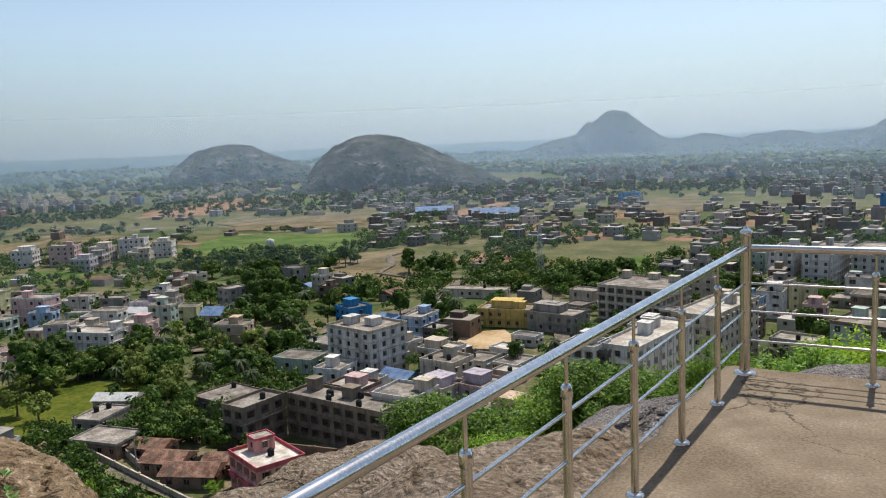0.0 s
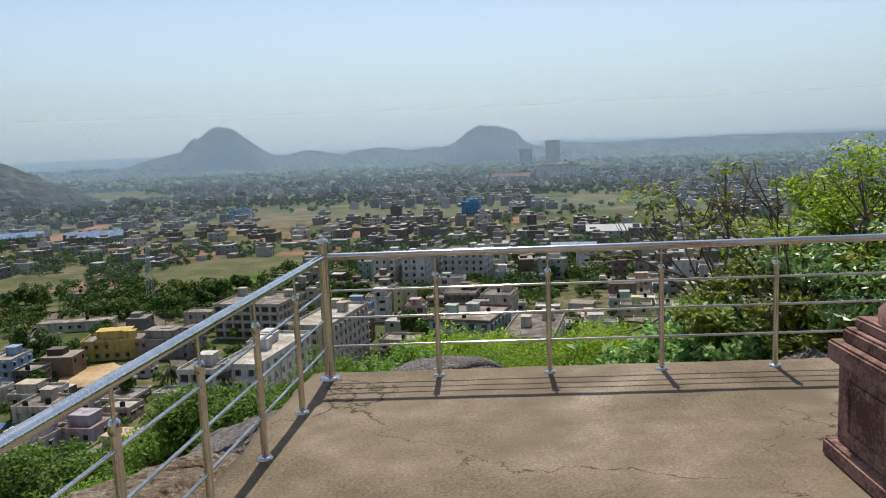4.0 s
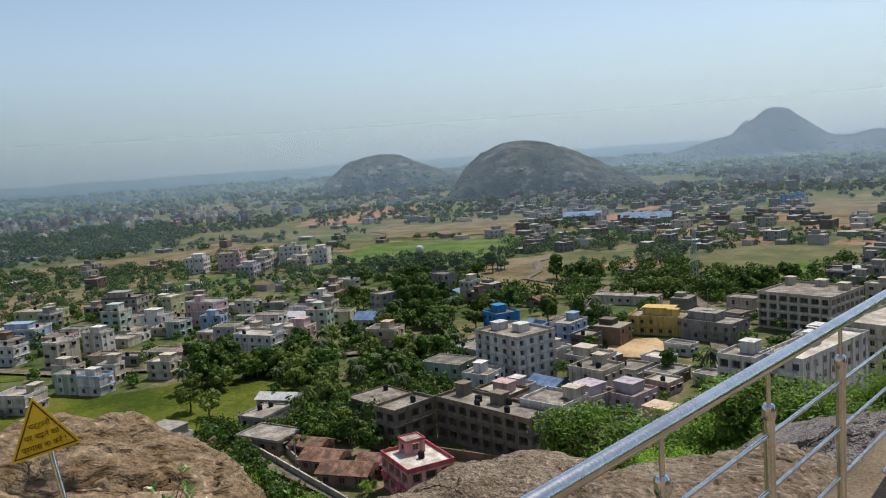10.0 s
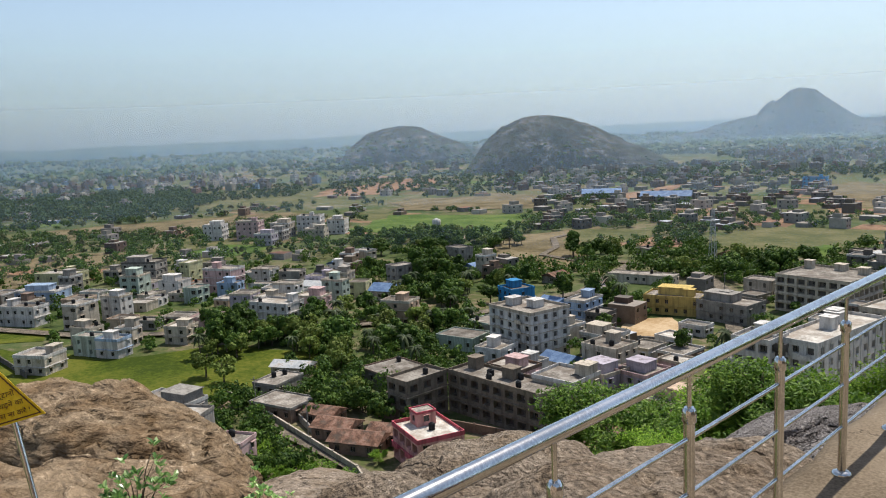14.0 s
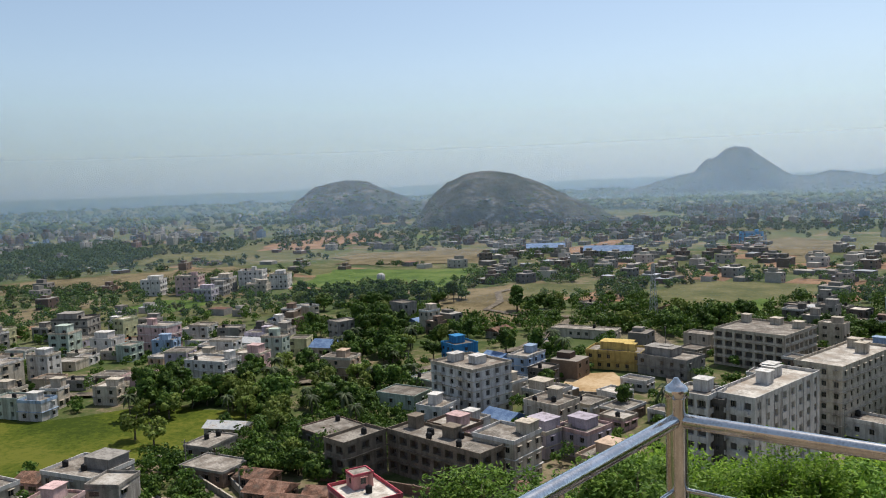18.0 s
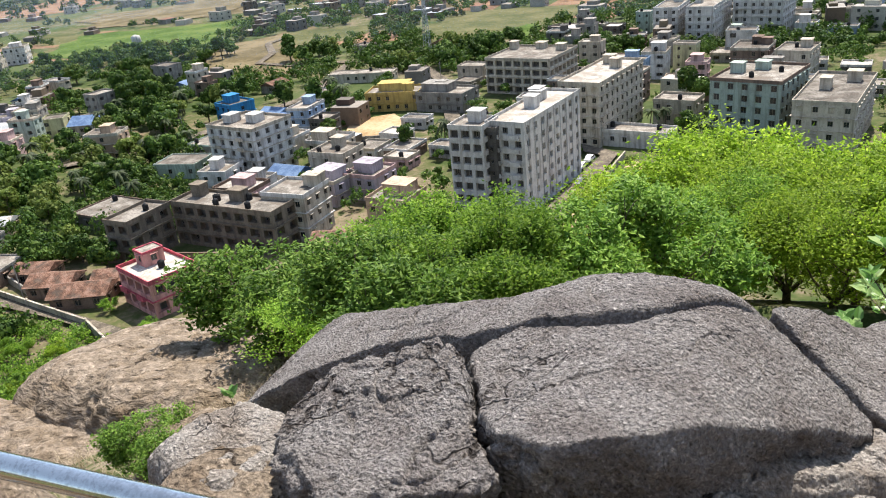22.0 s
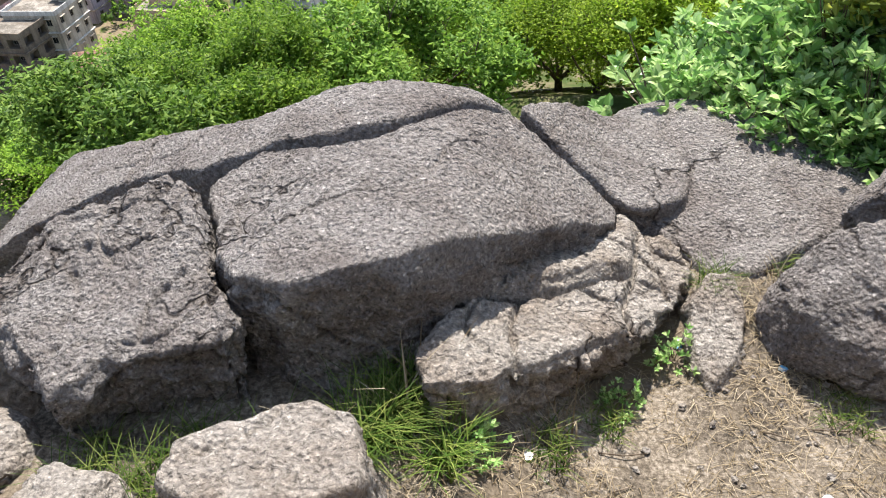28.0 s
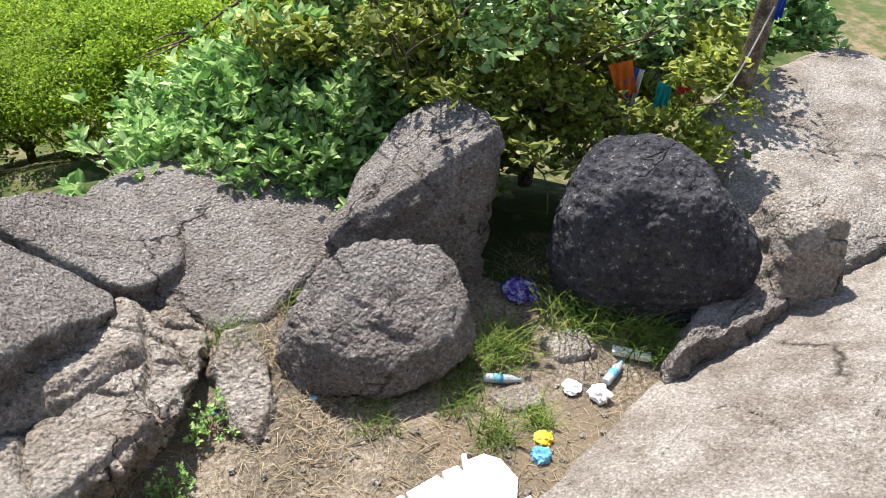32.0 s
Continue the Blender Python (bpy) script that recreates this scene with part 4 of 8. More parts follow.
WALLS = {
    "white": plaster("whitewash", (0.56, 0.535, 0.505), 0.38),
    "cream": plaster("cream_plaster", (0.475, 0.415, 0.335), 0.4),
    "grey": plaster("raw_concrete", (0.29, 0.268, 0.24), 0.5),
    "sooty": plaster("sooty_brown_concrete", (0.205, 0.168, 0.13), 0.55),
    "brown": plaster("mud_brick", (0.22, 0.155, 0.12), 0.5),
    # dark walls; also painted on veranda backs as their interior shade
    "dark": plaster("sooty_concrete_and_recess_shade", (0.125, 0.115, 0.105), 0.5),
    "pink": plaster("pink_plaster", (0.52, 0.36, 0.345)),
    "rose": plaster("rose_plaster", (0.47, 0.10, 0.125), 0.3, 0.0),
    "salmon": plaster("salmon_plaster", (0.58, 0.29, 0.26), 0.3, 0.0),
    "blue": plaster("blue_plaster", (0.30, 0.39, 0.52)),
    "teal": plaster("bright_blue_paint", (0.05, 0.24, 0.48), 0.25),
    "yellow": plaster("ochre_plaster", (0.48, 0.35, 0.12)),
    "lime": plaster("pale_yellow_plaster", (0.46, 0.44, 0.27)),
    "orange": plaster("orange_plaster", (0.50, 0.18, 0.08)),
    "lilac": plaster("lilac_plaster", (0.40, 0.355, 0.40)),
    "peach": plaster("peach_plaster", (0.50, 0.37, 0.27)),
    "palegreen": plaster("pale_green_plaster", (0.38, 0.44, 0.38)),
}
ROOF = surface("flat_roof_cement", [(0.25, (0.095, 0.083, 0.07)), (0.5, (0.175, 0.155, 0.132)), (0.75, (0.29, 0.262, 0.228))], scale=0.3, rough=0.92, bump=0.15, fine=6, vary=0.3, stain=(0.13, 0.105, 0.085), stain_scale=0.25)
ROOF_PALE = surface("lime_washed_roof", [(0.25, (0.23, 0.205, 0.175)), (0.5, (0.36, 0.33, 0.29)), (0.75, (0.50, 0.465, 0.415))], scale=0.3, rough=0.92, bump=0.15, fine=6, vary=0.2, stain=(0.25, 0.205, 0.165), stain_scale=0.22)
TILE = surface("clay_tile", [(0.25, (0.07, 0.042, 0.03)), (0.5, (0.16, 0.085, 0.058)), (0.75, (0.26, 0.16, 0.12))], scale=0.6, rough=0.9, bump=0.3, fine=8, vary=0.25, stain=(0.07, 0.06, 0.05), stain_scale=0.4)
TIN = surface("tin_sheet", [(0.3, (0.30, 0.31, 0.32)), (0.6, (0.48, 0.48, 0.47)), (0.8, (0.3, 0.24, 0.19))], scale=0.4, rough=0.5, bump=0.1, fine=6, vary=0.25)
BLUE_TIN = surface("blue_sheet", [(0.3, (0.06, 0.10, 0.19)), (0.7, (0.13, 0.19, 0.29))], scale=0.4, rough=0.5, bump=0.1, fine=6, vary=0.3)
GLASS = surface("dark_window", [(0.3, (0.012, 0.014, 0.016)), (0.7, (0.035, 0.037, 0.04))], scale=0.7, rough=0.25, bump=0.0, vary=0.4, spec=0.5)
FRAME = surface("window_frame", [(0.3, (0.15, 0.13, 0.11)), (0.7, (0.27, 0.24, 0.2))], scale=2, rough=0.8, bump=0.0, vary=0.3)
TANK = surface("black_tank", [(0.3, (0.012, 0.012, 0.013)), (0.7, (0.03, 0.03, 0.03))], scale=2, rough=0.5, bump=0.0, vary=0.2)
ASPHALT = surface("road_dust", [(0.3, (0.075, 0.063, 0.05)), (0.55, (0.13, 0.108, 0.083)), (0.75, (0.2, 0.165, 0.125))], scale=0.3, rough=0.95, bump=0.1, fine=8)
window_meshes = {}


def window_mesh(w, h):
    """A window: frame, one mullion and dark panes, set in its recess."""
    key = (round(w, 1), round(h, 1))
    if key not in window_meshes:
        w, h = key
        xs, zs = [-w / 2, -w / 2 + 0.05, -0.025, 0.025, w / 2 - 0.05, w / 2], [-h / 2, -h / 2 + 0.05, h / 2 - 0.05, h / 2]
        V, F, M = [(x, 0, z) for z in zs for x in xs], [], []
        for j in range(3):
            for i in range(5):
                a = j * 6 + i
                q = (a, a + 1, a + 7, a + 6)
                if j == 1 and i in (1, 3):
                    b = len(V)
                    V += [(V[n][0], 0.035, V[n][2]) for n in q]
                    F += [(q[0], q[1], b + 1, b), (q[1], q[2], b + 2, b + 1), (q[2], q[3], b + 3, b + 2), (q[3], q[0], b, b + 3), (b, b + 1, b + 2, b + 3)]
                    M += [0, 0, 0, 0, 1]
                else:
                    F.append(q)
                    M.append(0)
        me = mesh_of("window", V, F, [FRAME, GLASS], False, M)
        window_meshes[key] = me
    return window_meshes[key]


def facade(verts, faces, m, width, height, cols, rows, ww, wh, depth=0.22, backs=None, shade=0.0, blind=None):
    """One wall face in the local xz plane (outward -y), with real recesses for its windows; returns the recess centres."""
    xs, zs = [-width / 2], [0.0]
    for c in range(cols):
        x = -width / 2 + width * (c + 0.5) / cols
        xs += [x - ww / 2, x + ww / 2]
    xs.append(width / 2)
    for r in range(rows):
        z = height * (r + 0.55) / rows
        zs += [z - wh / 2, z + wh / 2]
    zs.append(height)
    spots = []
    def quad(*pts):
        b = len(verts)
        verts.extend(m @ Vector(p) for p in pts)
        faces.append((b, b + 1, b + 2, b + 3))
    for i in range(len(xs) - 1):
        for j in range(len(zs) - 1):
            x0, x1, z0, z1 = xs[i], xs[i + 1], zs[j], zs[j + 1]
            if x1 - x0 < 0.01 or z1 - z0 < 0.01:
                continue
            if i % 2 == 1 and j % 2 == 1 and not (blind and blind()):
                if shade:
                    za, zb, o = z1 + 0.06, z1 + 0.15, -shade
                    quad((x0 - 0.2, o, za), (x1 + 0.2, o, za), (x1 + 0.2, o, zb), (x0 - 0.2, o, zb))
                    quad((x0 - 0.2, o, zb), (x1 + 0.2, o, zb), (x1 + 0.2, 0, zb), (x0 - 0.2, 0, zb))
                    quad((x0 - 0.2, 0, za), (x1 + 0.2, 0, za), (x1 + 0.2, o, za), (x0 - 0.2, o, za))
                    quad((x0 - 0.2, 0, za), (x0 - 0.2, o, za), (x0 - 0.2, o, zb), (x0 - 0.2, 0, zb))
                    quad((x1 + 0.2, o, za), (x1 + 0.2, 0, za), (x1 + 0.2, 0, zb), (x1 + 0.2, o, zb))
                quad((x0, 0, z0), (x1, 0, z0), (x1, depth, z0), (x0, depth, z0))
                quad((x0, depth, z1), (x1, depth, z1), (x1, 0, z1), (x0, 0, z1))
                quad((x0, 0, z0), (x0, depth, z0), (x0, depth, z1), (x0, 0, z1))
                quad((x1, depth, z0), (x1, 0, z0), (x1, 0, z1), (x1, depth, z1))
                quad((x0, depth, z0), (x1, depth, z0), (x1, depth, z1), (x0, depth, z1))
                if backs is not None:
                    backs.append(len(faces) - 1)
                spots.append(m @ Matrix.Translation(((x0 + x1) / 2, depth - 0.06, (z0 + z1) / 2)))
            else:
                quad((x0, 0, z0), (x1, 0, z0), (x1, 0, z1), (x0, 0, z1))
    return spots


def parapet_mesh(w, d, h, t=0.18, up=0.8, over=0.12):
    bm = bmesh.new()
    a, b = w / 2 + over, d / 2 + over
    for q in ((-a, -b, a, -b + t), (-a, b - t, a, b), (-a, -b + t, -a + t, b - t), (a - t, -b + t, a, b - t)):
        box(bm, q[0], q[1], h - 0.16, q[2], q[3], h + up)
    return bm


def building(name, label, cx, cy, w, d, rot, h, wall="white", storeys=None, cols=None, roof=None, trim=None, group="", category="house",
             heads=1, tanks=1, ledges=True, balconies=0, gz=GROUND, ww=1.2, wh=1.4, flat=True, up=0.75, seed=0, hollow=0.0, pipes=0):
    rng = random.Random(seed * 7919 + int(cx * 13 + cy * 7))
    root = thing(name, label, category, pose(cx, cy, gz, 0, 0, rot), group)
    storeys = storeys or max(1, round(h / 3.1))
    mat, trim = WALLS[wall], WALLS[trim or wall]
    verts, faces, spots, backs = [], [], [], []
    inv = Matrix.Rotation(-radians(rot), 3, "Z")
    eye = inv @ Vector((1 - cx, -2 - cy, 0))
    cw, cd = cols or max(1, round(w / 3.4)), max(1, round(d / 3.6))
    sides = [((0, -d / 2), 0, w, cw, eye.y < -d / 2), ((w / 2, 0), 90, d, cd, eye.x > w / 2), ((0, d / 2), 180, w, cw, False), ((-w / 2, 0), 270, d, cd, eye.x < -w / 2)]
    for (px, py), ang, width, cols_, seen in sides:
        m = pose(px, py, 0, 0, 0, ang)
        if seen:
            spots += facade(verts, faces, m, width, h, cols_, storeys, min(ww, width / cols_ * 0.82), wh, hollow or 0.22, backs, 0.0 if hollow else 0.5, (lambda: rng.random() < 0.22) if not hollow and category == "house" else None)
        else:
            b = len(verts)
            verts.extend(m @ Vector(p) for p in ((-width / 2, 0, 0), (width / 2, 0, 0), (width / 2, 0, h), (-width / 2, 0, h)))
            faces.append((b, b + 1, b + 2, b + 3))
    # backs of open recesses get the dark material: shade put into colour
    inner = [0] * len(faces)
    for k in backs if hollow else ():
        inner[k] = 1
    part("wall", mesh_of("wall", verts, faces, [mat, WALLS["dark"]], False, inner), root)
    for s in spots if not hollow else ():
        if rng.random() < 0.93:
            part("window", window_mesh(min(ww, (w if abs(s.to_3x3()[0][0]) > 0.5 else d) * 0.82 / max(1, cw if abs(s.to_3x3()[0][0]) > 0.5 else cd)), wh), root, m=s)
    if hollow:
        for s in spots:
            if rng.random() < 0.45:
                part("window", window_mesh(1.0, 1.2), root, m=s @ Matrix.Translation((rng.choice((-0.35, 0.35)), 0, 0.0)))
    for k in range(pipes):
        bm = bmesh.new()
        x = -d / 2 + d * (k + 0.5) / pipes
        tube(bm, (w / 2 + 0.09, x, 0.2), (w / 2 + 0.09, x, h + 0.5), 0.09, n=6)
        part("drain_pipe", bm, root, mat=TIN)
    if flat:
        bm = bmesh.new()
        box(bm, -w / 2 - 0.1, -d / 2 - 0.1, h - 0.12, w / 2 + 0.1, d / 2 + 0.1, h + 0.06)
        part("roof", bm, root, mat=roof or ROOF)
        part("parapet", parapet_mesh(w, d, h, up=up), root, mat=trim)
        if ledges:
            for k in range(1, storeys):
                bm = bmesh.new()
                z = h * k / storeys
                box(bm, -w / 2 - 0.35, -d / 2 - 0.35, z - 0.07, w / 2 + 0.35, d / 2 + 0.35, z + 0.07)
                part("ledge", bm, root, mat=trim)
        for k in range(heads):
            bm = bmesh.new()
            hw, hd, hh = rng.uniform(2.4, 3.6), rng.uniform(2.6, 4.0), rng.uniform(2.2, 2.9)
            if category == "house" and k == 0 and rng.random() < 0.55:
                hw, hd = w * rng.uniform(0.4, 0.62), d * rng.uniform(0.4, 0.6)
            hx, hy = rng.uniform(-0.48, 0.48) * (w - hw), rng.uniform(-0.1, 0.46) * (d - hd)
            box(bm, hx - hw / 2, hy - hd / 2, h + 0.05, hx + hw / 2, hy + hd / 2, h + hh)
            box(bm, hx - hw / 2 - 0.25, hy - hd / 2 - 0.25, h + hh + 0.004, hx + hw / 2 + 0.25, hy + hd / 2 + 0.25, h + hh + 0.16)
            part("stair_head", bm, root, mat=mat)
        for k in range(tanks):
            bm = bmesh.new()
            turned(bm, [(0.62, 0), (0.66, 0.12), (0.66, 1.2), (0.6, 1.35), (0.25, 1.5), (0.22, 1.58)], 12)
            part("water_tank", bm, root, m=pose(rng.uniform(-0.38, 0.38) * w, rng.uniform(-0.35, 0.38) * d, h + 0.055), mat=TANK)
    else:
        bm = bmesh.new()
        e, rise = 0.5, min(w, d) * 0.22
        v = [bm.verts.new(p) for p in ((-w / 2 - e, -d / 2 - e, h), (w / 2 + e, -d / 2 - e, h), (w / 2 + e, d / 2 + e, h), (-w / 2 - e, d / 2 + e, h), (-w / 2 - e, 0, h + rise), (w / 2 + e, 0, h + rise))]
        for f in ((0, 1, 5, 4), (2, 3, 4, 5), (0, 4, 3), (1, 2, 5), (0, 3, 2, 1)):
            bm.faces.new([v[i] for i in f])
        part("roof", bm, root, mat=roof or TILE)
    for k in range(balconies):
        for s in range(1, storeys):
            bm = bmesh.new()
            z = h * s / storeys
            x = -w / 2 + w * (k + 0.5) / balconies
            box(bm, x - 1.3, -d / 2 - 1.1, z - 0.1, x + 1.3, -d / 2 - 0.01, z + 0.06)
            box(bm, x - 1.3, -d / 2 - 1.1, z + 0.064, x + 1.3, -d / 2 - 1.0, z + 0.9)
            part("balcony", bm, root, mat=trim)
    return root


APT = "apartment building"
KEY = [
    ("house", "rose and salmon three-storey house with a roof terrace", -104.6, 105.2, 12.5, 10.0, -22, 7.0, dict(wall="salmon", trim="rose", heads=0, tanks=1, storeys=2, ww=2.4, wh=1.9, roof=ROOF_PALE, hollow=1.2, cols=4, balconies=2)),
    ("apartment_building", "sooty grey concrete building, its wing beside the yard", -125.1, 124.0, 7.0, 12.5, -5, 9.5, dict(wall="sooty", trim="sooty", heads=0, category=APT, ww=2.2, wh=1.7, hollow=1.3)),
    ("apartment_building", "sooty grey concrete building with open verandas", -106.5, 133.0, 28.5, 8.5, -6, 9.5, dict(wall="sooty", trim="sooty", heads=2, tanks=5, category=APT, ww=2.4, wh=1.7, hollow=1.3)),
    ("apartment_building", "cream and white building with stair towers on its roof", -94.8, 140.5, 11.0, 10.5, -2, 10.5, dict(wall="cream", trim="white", heads=2, tanks=0, category=APT)),
    ("shed", "long shed with a brown tiled roof", -77.1, 128.1, 11.5, 12.0, 12, 4.2, dict(wall="brown", flat=False, category="shed")),
    ("apartment_building", "white five-storey apartment block with balconies", -133.3, 180.4, 18.0, 15.0, -12, 14.0, dict(wall="white", trim="cream", storeys=5, heads=2, tanks=0, balconies=2, category=APT, ww=1.5, wh=1.5, hollow=0.5)),
    ("house", "pale blue and white two-storey house", -140.0, 221.0, 7.5, 12.0, 1, 8.0, dict(wall="blue", trim="white", roof=ROOF_PALE)),
    ("house", "low ochre yellow building with a flat roof", -120.8, 249.5, 19.1, 11.0, 10, 6.0, dict(wall="yellow", heads=2, tanks=2)),
    ("house", "bright blue two-storey house", -176.8, 232.9, 10.0, 10.0, -22, 6.0, dict(wall="teal", heads=1, tanks=1)),
    ("house", "wide grey flat-roofed house with open terraces", -101.1, 248.8, 18.0, 12.0, -8, 6.0, dict(wall="grey", heads=2)),
    ("apartment_building", "long cream building with columned verandas", -79.6, 279.0, 25.0, 24.0, -10, 12.0, dict(wall="cream", storeys=4, heads=3, tanks=0, category=APT, ww=2.7, wh=1.9, hollow=1.2)),
    ("apartment_building", "tall stained white apartment tower with balconies", -58.5, 158.2, 8.0, 8.5, -6, 20.5, dict(wall="white", trim="white", storeys=7, heads=1, tanks=0, category=APT, ww=1.9, wh=1.7, hollow=0.9, cols=3, ledges=False)),
    ("apartment_building", "long seven-storey stained white apartment block", -48.5, 172.0, 9.2, 30.0, -10, 20.5, dict(wall="white", trim="white", storeys=7, heads=3, tanks=0, category=APT, balconies=2, roof=ROOF_PALE, ww=1.5, wh=1.5, hollow=0.6, pipes=9, ledges=False)),
    ("apartment_building", "cream six-storey apartment slab", -43.5, 224.0, 12.0, 32.0, -12, 17.0, dict(wall="cream", storeys=6, heads=2, tanks=0, category=APT, roof=ROOF_PALE)),
    ("house", "low pale house beside the parking lane", -32.2, 211.3, 20.6, 7.4, -12, 4.0, dict(wall="white", heads=0, tanks=2)),
    ("house", "cream two-storey house with a flat roof", -23.7, 235.2, 12.0, 9.0, -12, 6.5, dict(wall="cream", heads=0, tanks=1)),
    ("apartment_building", "white five-storey block with a maroon parapet", -2.1, 228.5, 18.5, 22.0, -18, 15.0, dict(wall="palegreen", trim="brown", storeys=5, heads=2, tanks=2, category=APT, ledges=False, ww=1.5, wh=1.7)),
    ("apartment_building", "beige four-storey apartment block", 16.0, 219.0, 14.0, 32.0, -12, 13.0, dict(wall="cream", storeys=4, heads=2, tanks=0, category=APT)),
    ("apartment_building", "white five-storey block in a row", -40.9, 362.0, 10.0, 24.0, -6, 15.0, dict(wall="white", storeys=5, heads=1, tanks=0, category=APT)),
    ("apartment_building", "long white five-storey block in a row", -25.9, 365.0, 11.0, 34.0, -9, 15.0, dict(wall="white", storeys=5, heads=2, tanks=0, category=APT)),
    ("apartment_building", "white five-storey block with many balconies", -4.3, 372.0, 20.0, 22.0, -13, 15.0, dict(wall="white", storeys=5, heads=2, tanks=1, category=APT, balconies=3)),
    ("house", "brown three-storey house with stacked terraces", -6.0, 298.0, 12.0, 15.0, -9, 9.0, dict(wall="brown", trim="cream", heads=2)),
    ("house", "beige three-storey house with stacked terraces", 8.0, 292.0, 11.0, 15.0, -14, 9.0, dict(wall="cream", heads=2)),
]
for k, (nm, lab, cx, cy, w, d, rot, h, kw) in enumerate(KEY):
    building(nm, lab, cx, cy, w, d, rot, h, seed=k, **kw)
KEY_B = [
    ("white and pale blue house at the edge of the meadow", -241.3, 107.3, 8.5, 6.5, 22, 5.6, "white", "blue"),
    ("blue and grey house with a roof room", -345.7, 128.3, 18.0, 12.0, 34, 7.0, "blue", "white"),
    ("plain whitewashed two-storey house by the track", -316.7, 109.0, 17.0, 8.0, 26, 7.0, "white", "white"),
    ("unfinished pale house at the meadow", -244.0, 86.0, 11.0, 9.0, 26, 5.4, "cream", "white"),
    ("small beige two-storey house", -238.2, 129.1, 8.5, 7.0, 26, 5.4, "cream", "cream"),
    ("low orange house with a flat roof", -313.4, 184.5, 14.0, 10.0, 28, 3.5, "orange", "orange"),
    ("pale pink three-storey house", -303.4, 188.6, 15.0, 10.0, 18, 10.0, "pink", "white"),
    ("broad white house with dark window bands", -230.8, 162.7, 16.5, 10.0, 14, 8.0, "white", "white"),
    ("peach two-storey house under the trees", -193.3, 187.4, 11.0, 8.0, 18, 8.0, "peach", "cream"),
    ("low pale green flat-roofed house", -154.7, 175.5, 13.2, 10.0, 6, 4.0, "palegreen", "palegreen"),
    ("pale yellow two-storey house", -383.7, 152.2, 21.0, 11.0, 30, 7.0, "lime", "lime"),
    ("grey house frame with open floors", -359.0, 181.0, 17.0, 12.0, 34, 10.0, "grey", "dark"),
    ("pale pink four-storey block behind the fields", -447.0, 303.0, 15.0, 12.0, 34, 12.0, "pink", "cream"),
    ("cream three-storey block behind the fields", -437.0, 322.0, 13.0, 12.0, 30, 9.0, "cream", "white"),
    ("white four-storey block behind the fields", -427.0, 338.0, 16.0, 13.0, 36, 12.5, "white", "white"),
    ("pale three-storey block behind the fields", -413.0, 350.0, 12.0, 12.0, 34, 9.5, "white", "cream"),
    ("grey two-storey house before the fields", -425.0, 308.0, 12.0, 10.0, 28, 6.2, "grey", "white"),
    ("cream two-storey house before the fields", -402.0, 322.0, 13.0, 10.0, 32, 6.5, "cream", "cream"),
    ("lilac house before the fields", -412.0, 290.0, 12.0, 9.0, 24, 7.0, "lilac", "white"),
    ("white three-storey house beside the fields", -468.0, 290.0, 13.0, 11.0, 34, 10.0, "white", "white"),
    ("low grey tin-roofed shed", -168.3, 116.0, 7.8, 11.1, 14, 3.2, "grey", "grey"),
    ("low plastered house with a weathered roof", -152.6, 105.7, 13.0, 9.0, 10, 3.4, "brown", "grey"),
    ("low walled yard rooms with a flat roof", -148.3, 139.5, 14.0, 13.0, -9, 3.5, "dark", "brown"),
    ("lilac and white two-storey house", -106.0, 179.0, 11.0, 10.0, -6, 7.0, "cream", "cream"),
    ("lilac house with a roof terrace", -89.6, 165.9, 9.3, 10.0, -8, 6.0, "lilac", "pink"),
    ("lilac house with small roof rooms", -98.0, 161.0, 10.0, 9.0, -12, 6.0, "lilac", "cream"),
    ("peach house with a tiled porch", -77.5, 154.7, 10.4, 10.0, -6, 4.5, "peach", "peach"),
    ("white-roofed house with black tanks", -132.8, 164.0, 8.0, 9.6, 6, 6.0, "white", "white"),
    ("red-roofed house beside the grey block", -116.0, 149.5, 11.0, 8.0, -4, 7.0, "pink", "brown"),
    ("unfinished grey and white house with bare walls", -168.5, 84.0, 15.0, 12.0, 14, 6.0, "grey", "white"),
    ("beige house below the rocks", -176.9, 66.0, 11.0, 8.0, 10, 6.0, "cream", "white"),
    ("long low school-like building", -155.4, 292.0, 27.5, 8.0, 8, 3.5, "cream", "cream"),
    ("grey house among the palms", -158.0, 193.6, 11.4, 10.0, -6, 4.0, "grey", "palegreen"),
    ("white house with a lime-washed roof", -118.8, 158.6, 9.0, 7.0, -2, 5.5, "white", "white"),
    ("cream two-storey house behind the block", -115.2, 192.2, 10.5, 10.0, -4, 6.0, "cream", "white"),
]
# added filler block: its dark walls stand for the shade of the slot
building("apartment_building", "narrow dark block added for the shaded slot between two apartment wings", -53.6, 158.6, 2.4, 5.0, -8, 19.4, wall="dark", storeys=7, cols=1, heads=0, tanks=0, category=APT, ledges=False, ww=0.8, wh=1.0)
for k, (lab, cx, cy, w, d, rot, h, wall, trim) in enumerate(KEY_B):
    building("house", lab, cx, cy, w, d, rot, h, wall=wall, trim=trim, seed=50 + k, heads=1 if h > 4 else 0, tanks=(k % 3), roof=(ROOF_PALE if k % 3 == 1 and h > 4 else ROOF), up=0.75 if h > 4 else 0.4)
# tile-roofed sheds below the rose house
for k, (cx, cy, w, d, rot) in enumerate(((-121, 101.5, 11, 7, 22), (-131, 104, 9, 7, 16), (-119, 108.5, 8, 6, 20), (-140, 108, 8, 6, 12))):
    building("shed", "low mud-walled shed with a patched clay tile roof", cx, cy, w, d, rot, 2.7, wall="brown", flat=False, category="shed", seed=90 + k, group="tile-roofed sheds")
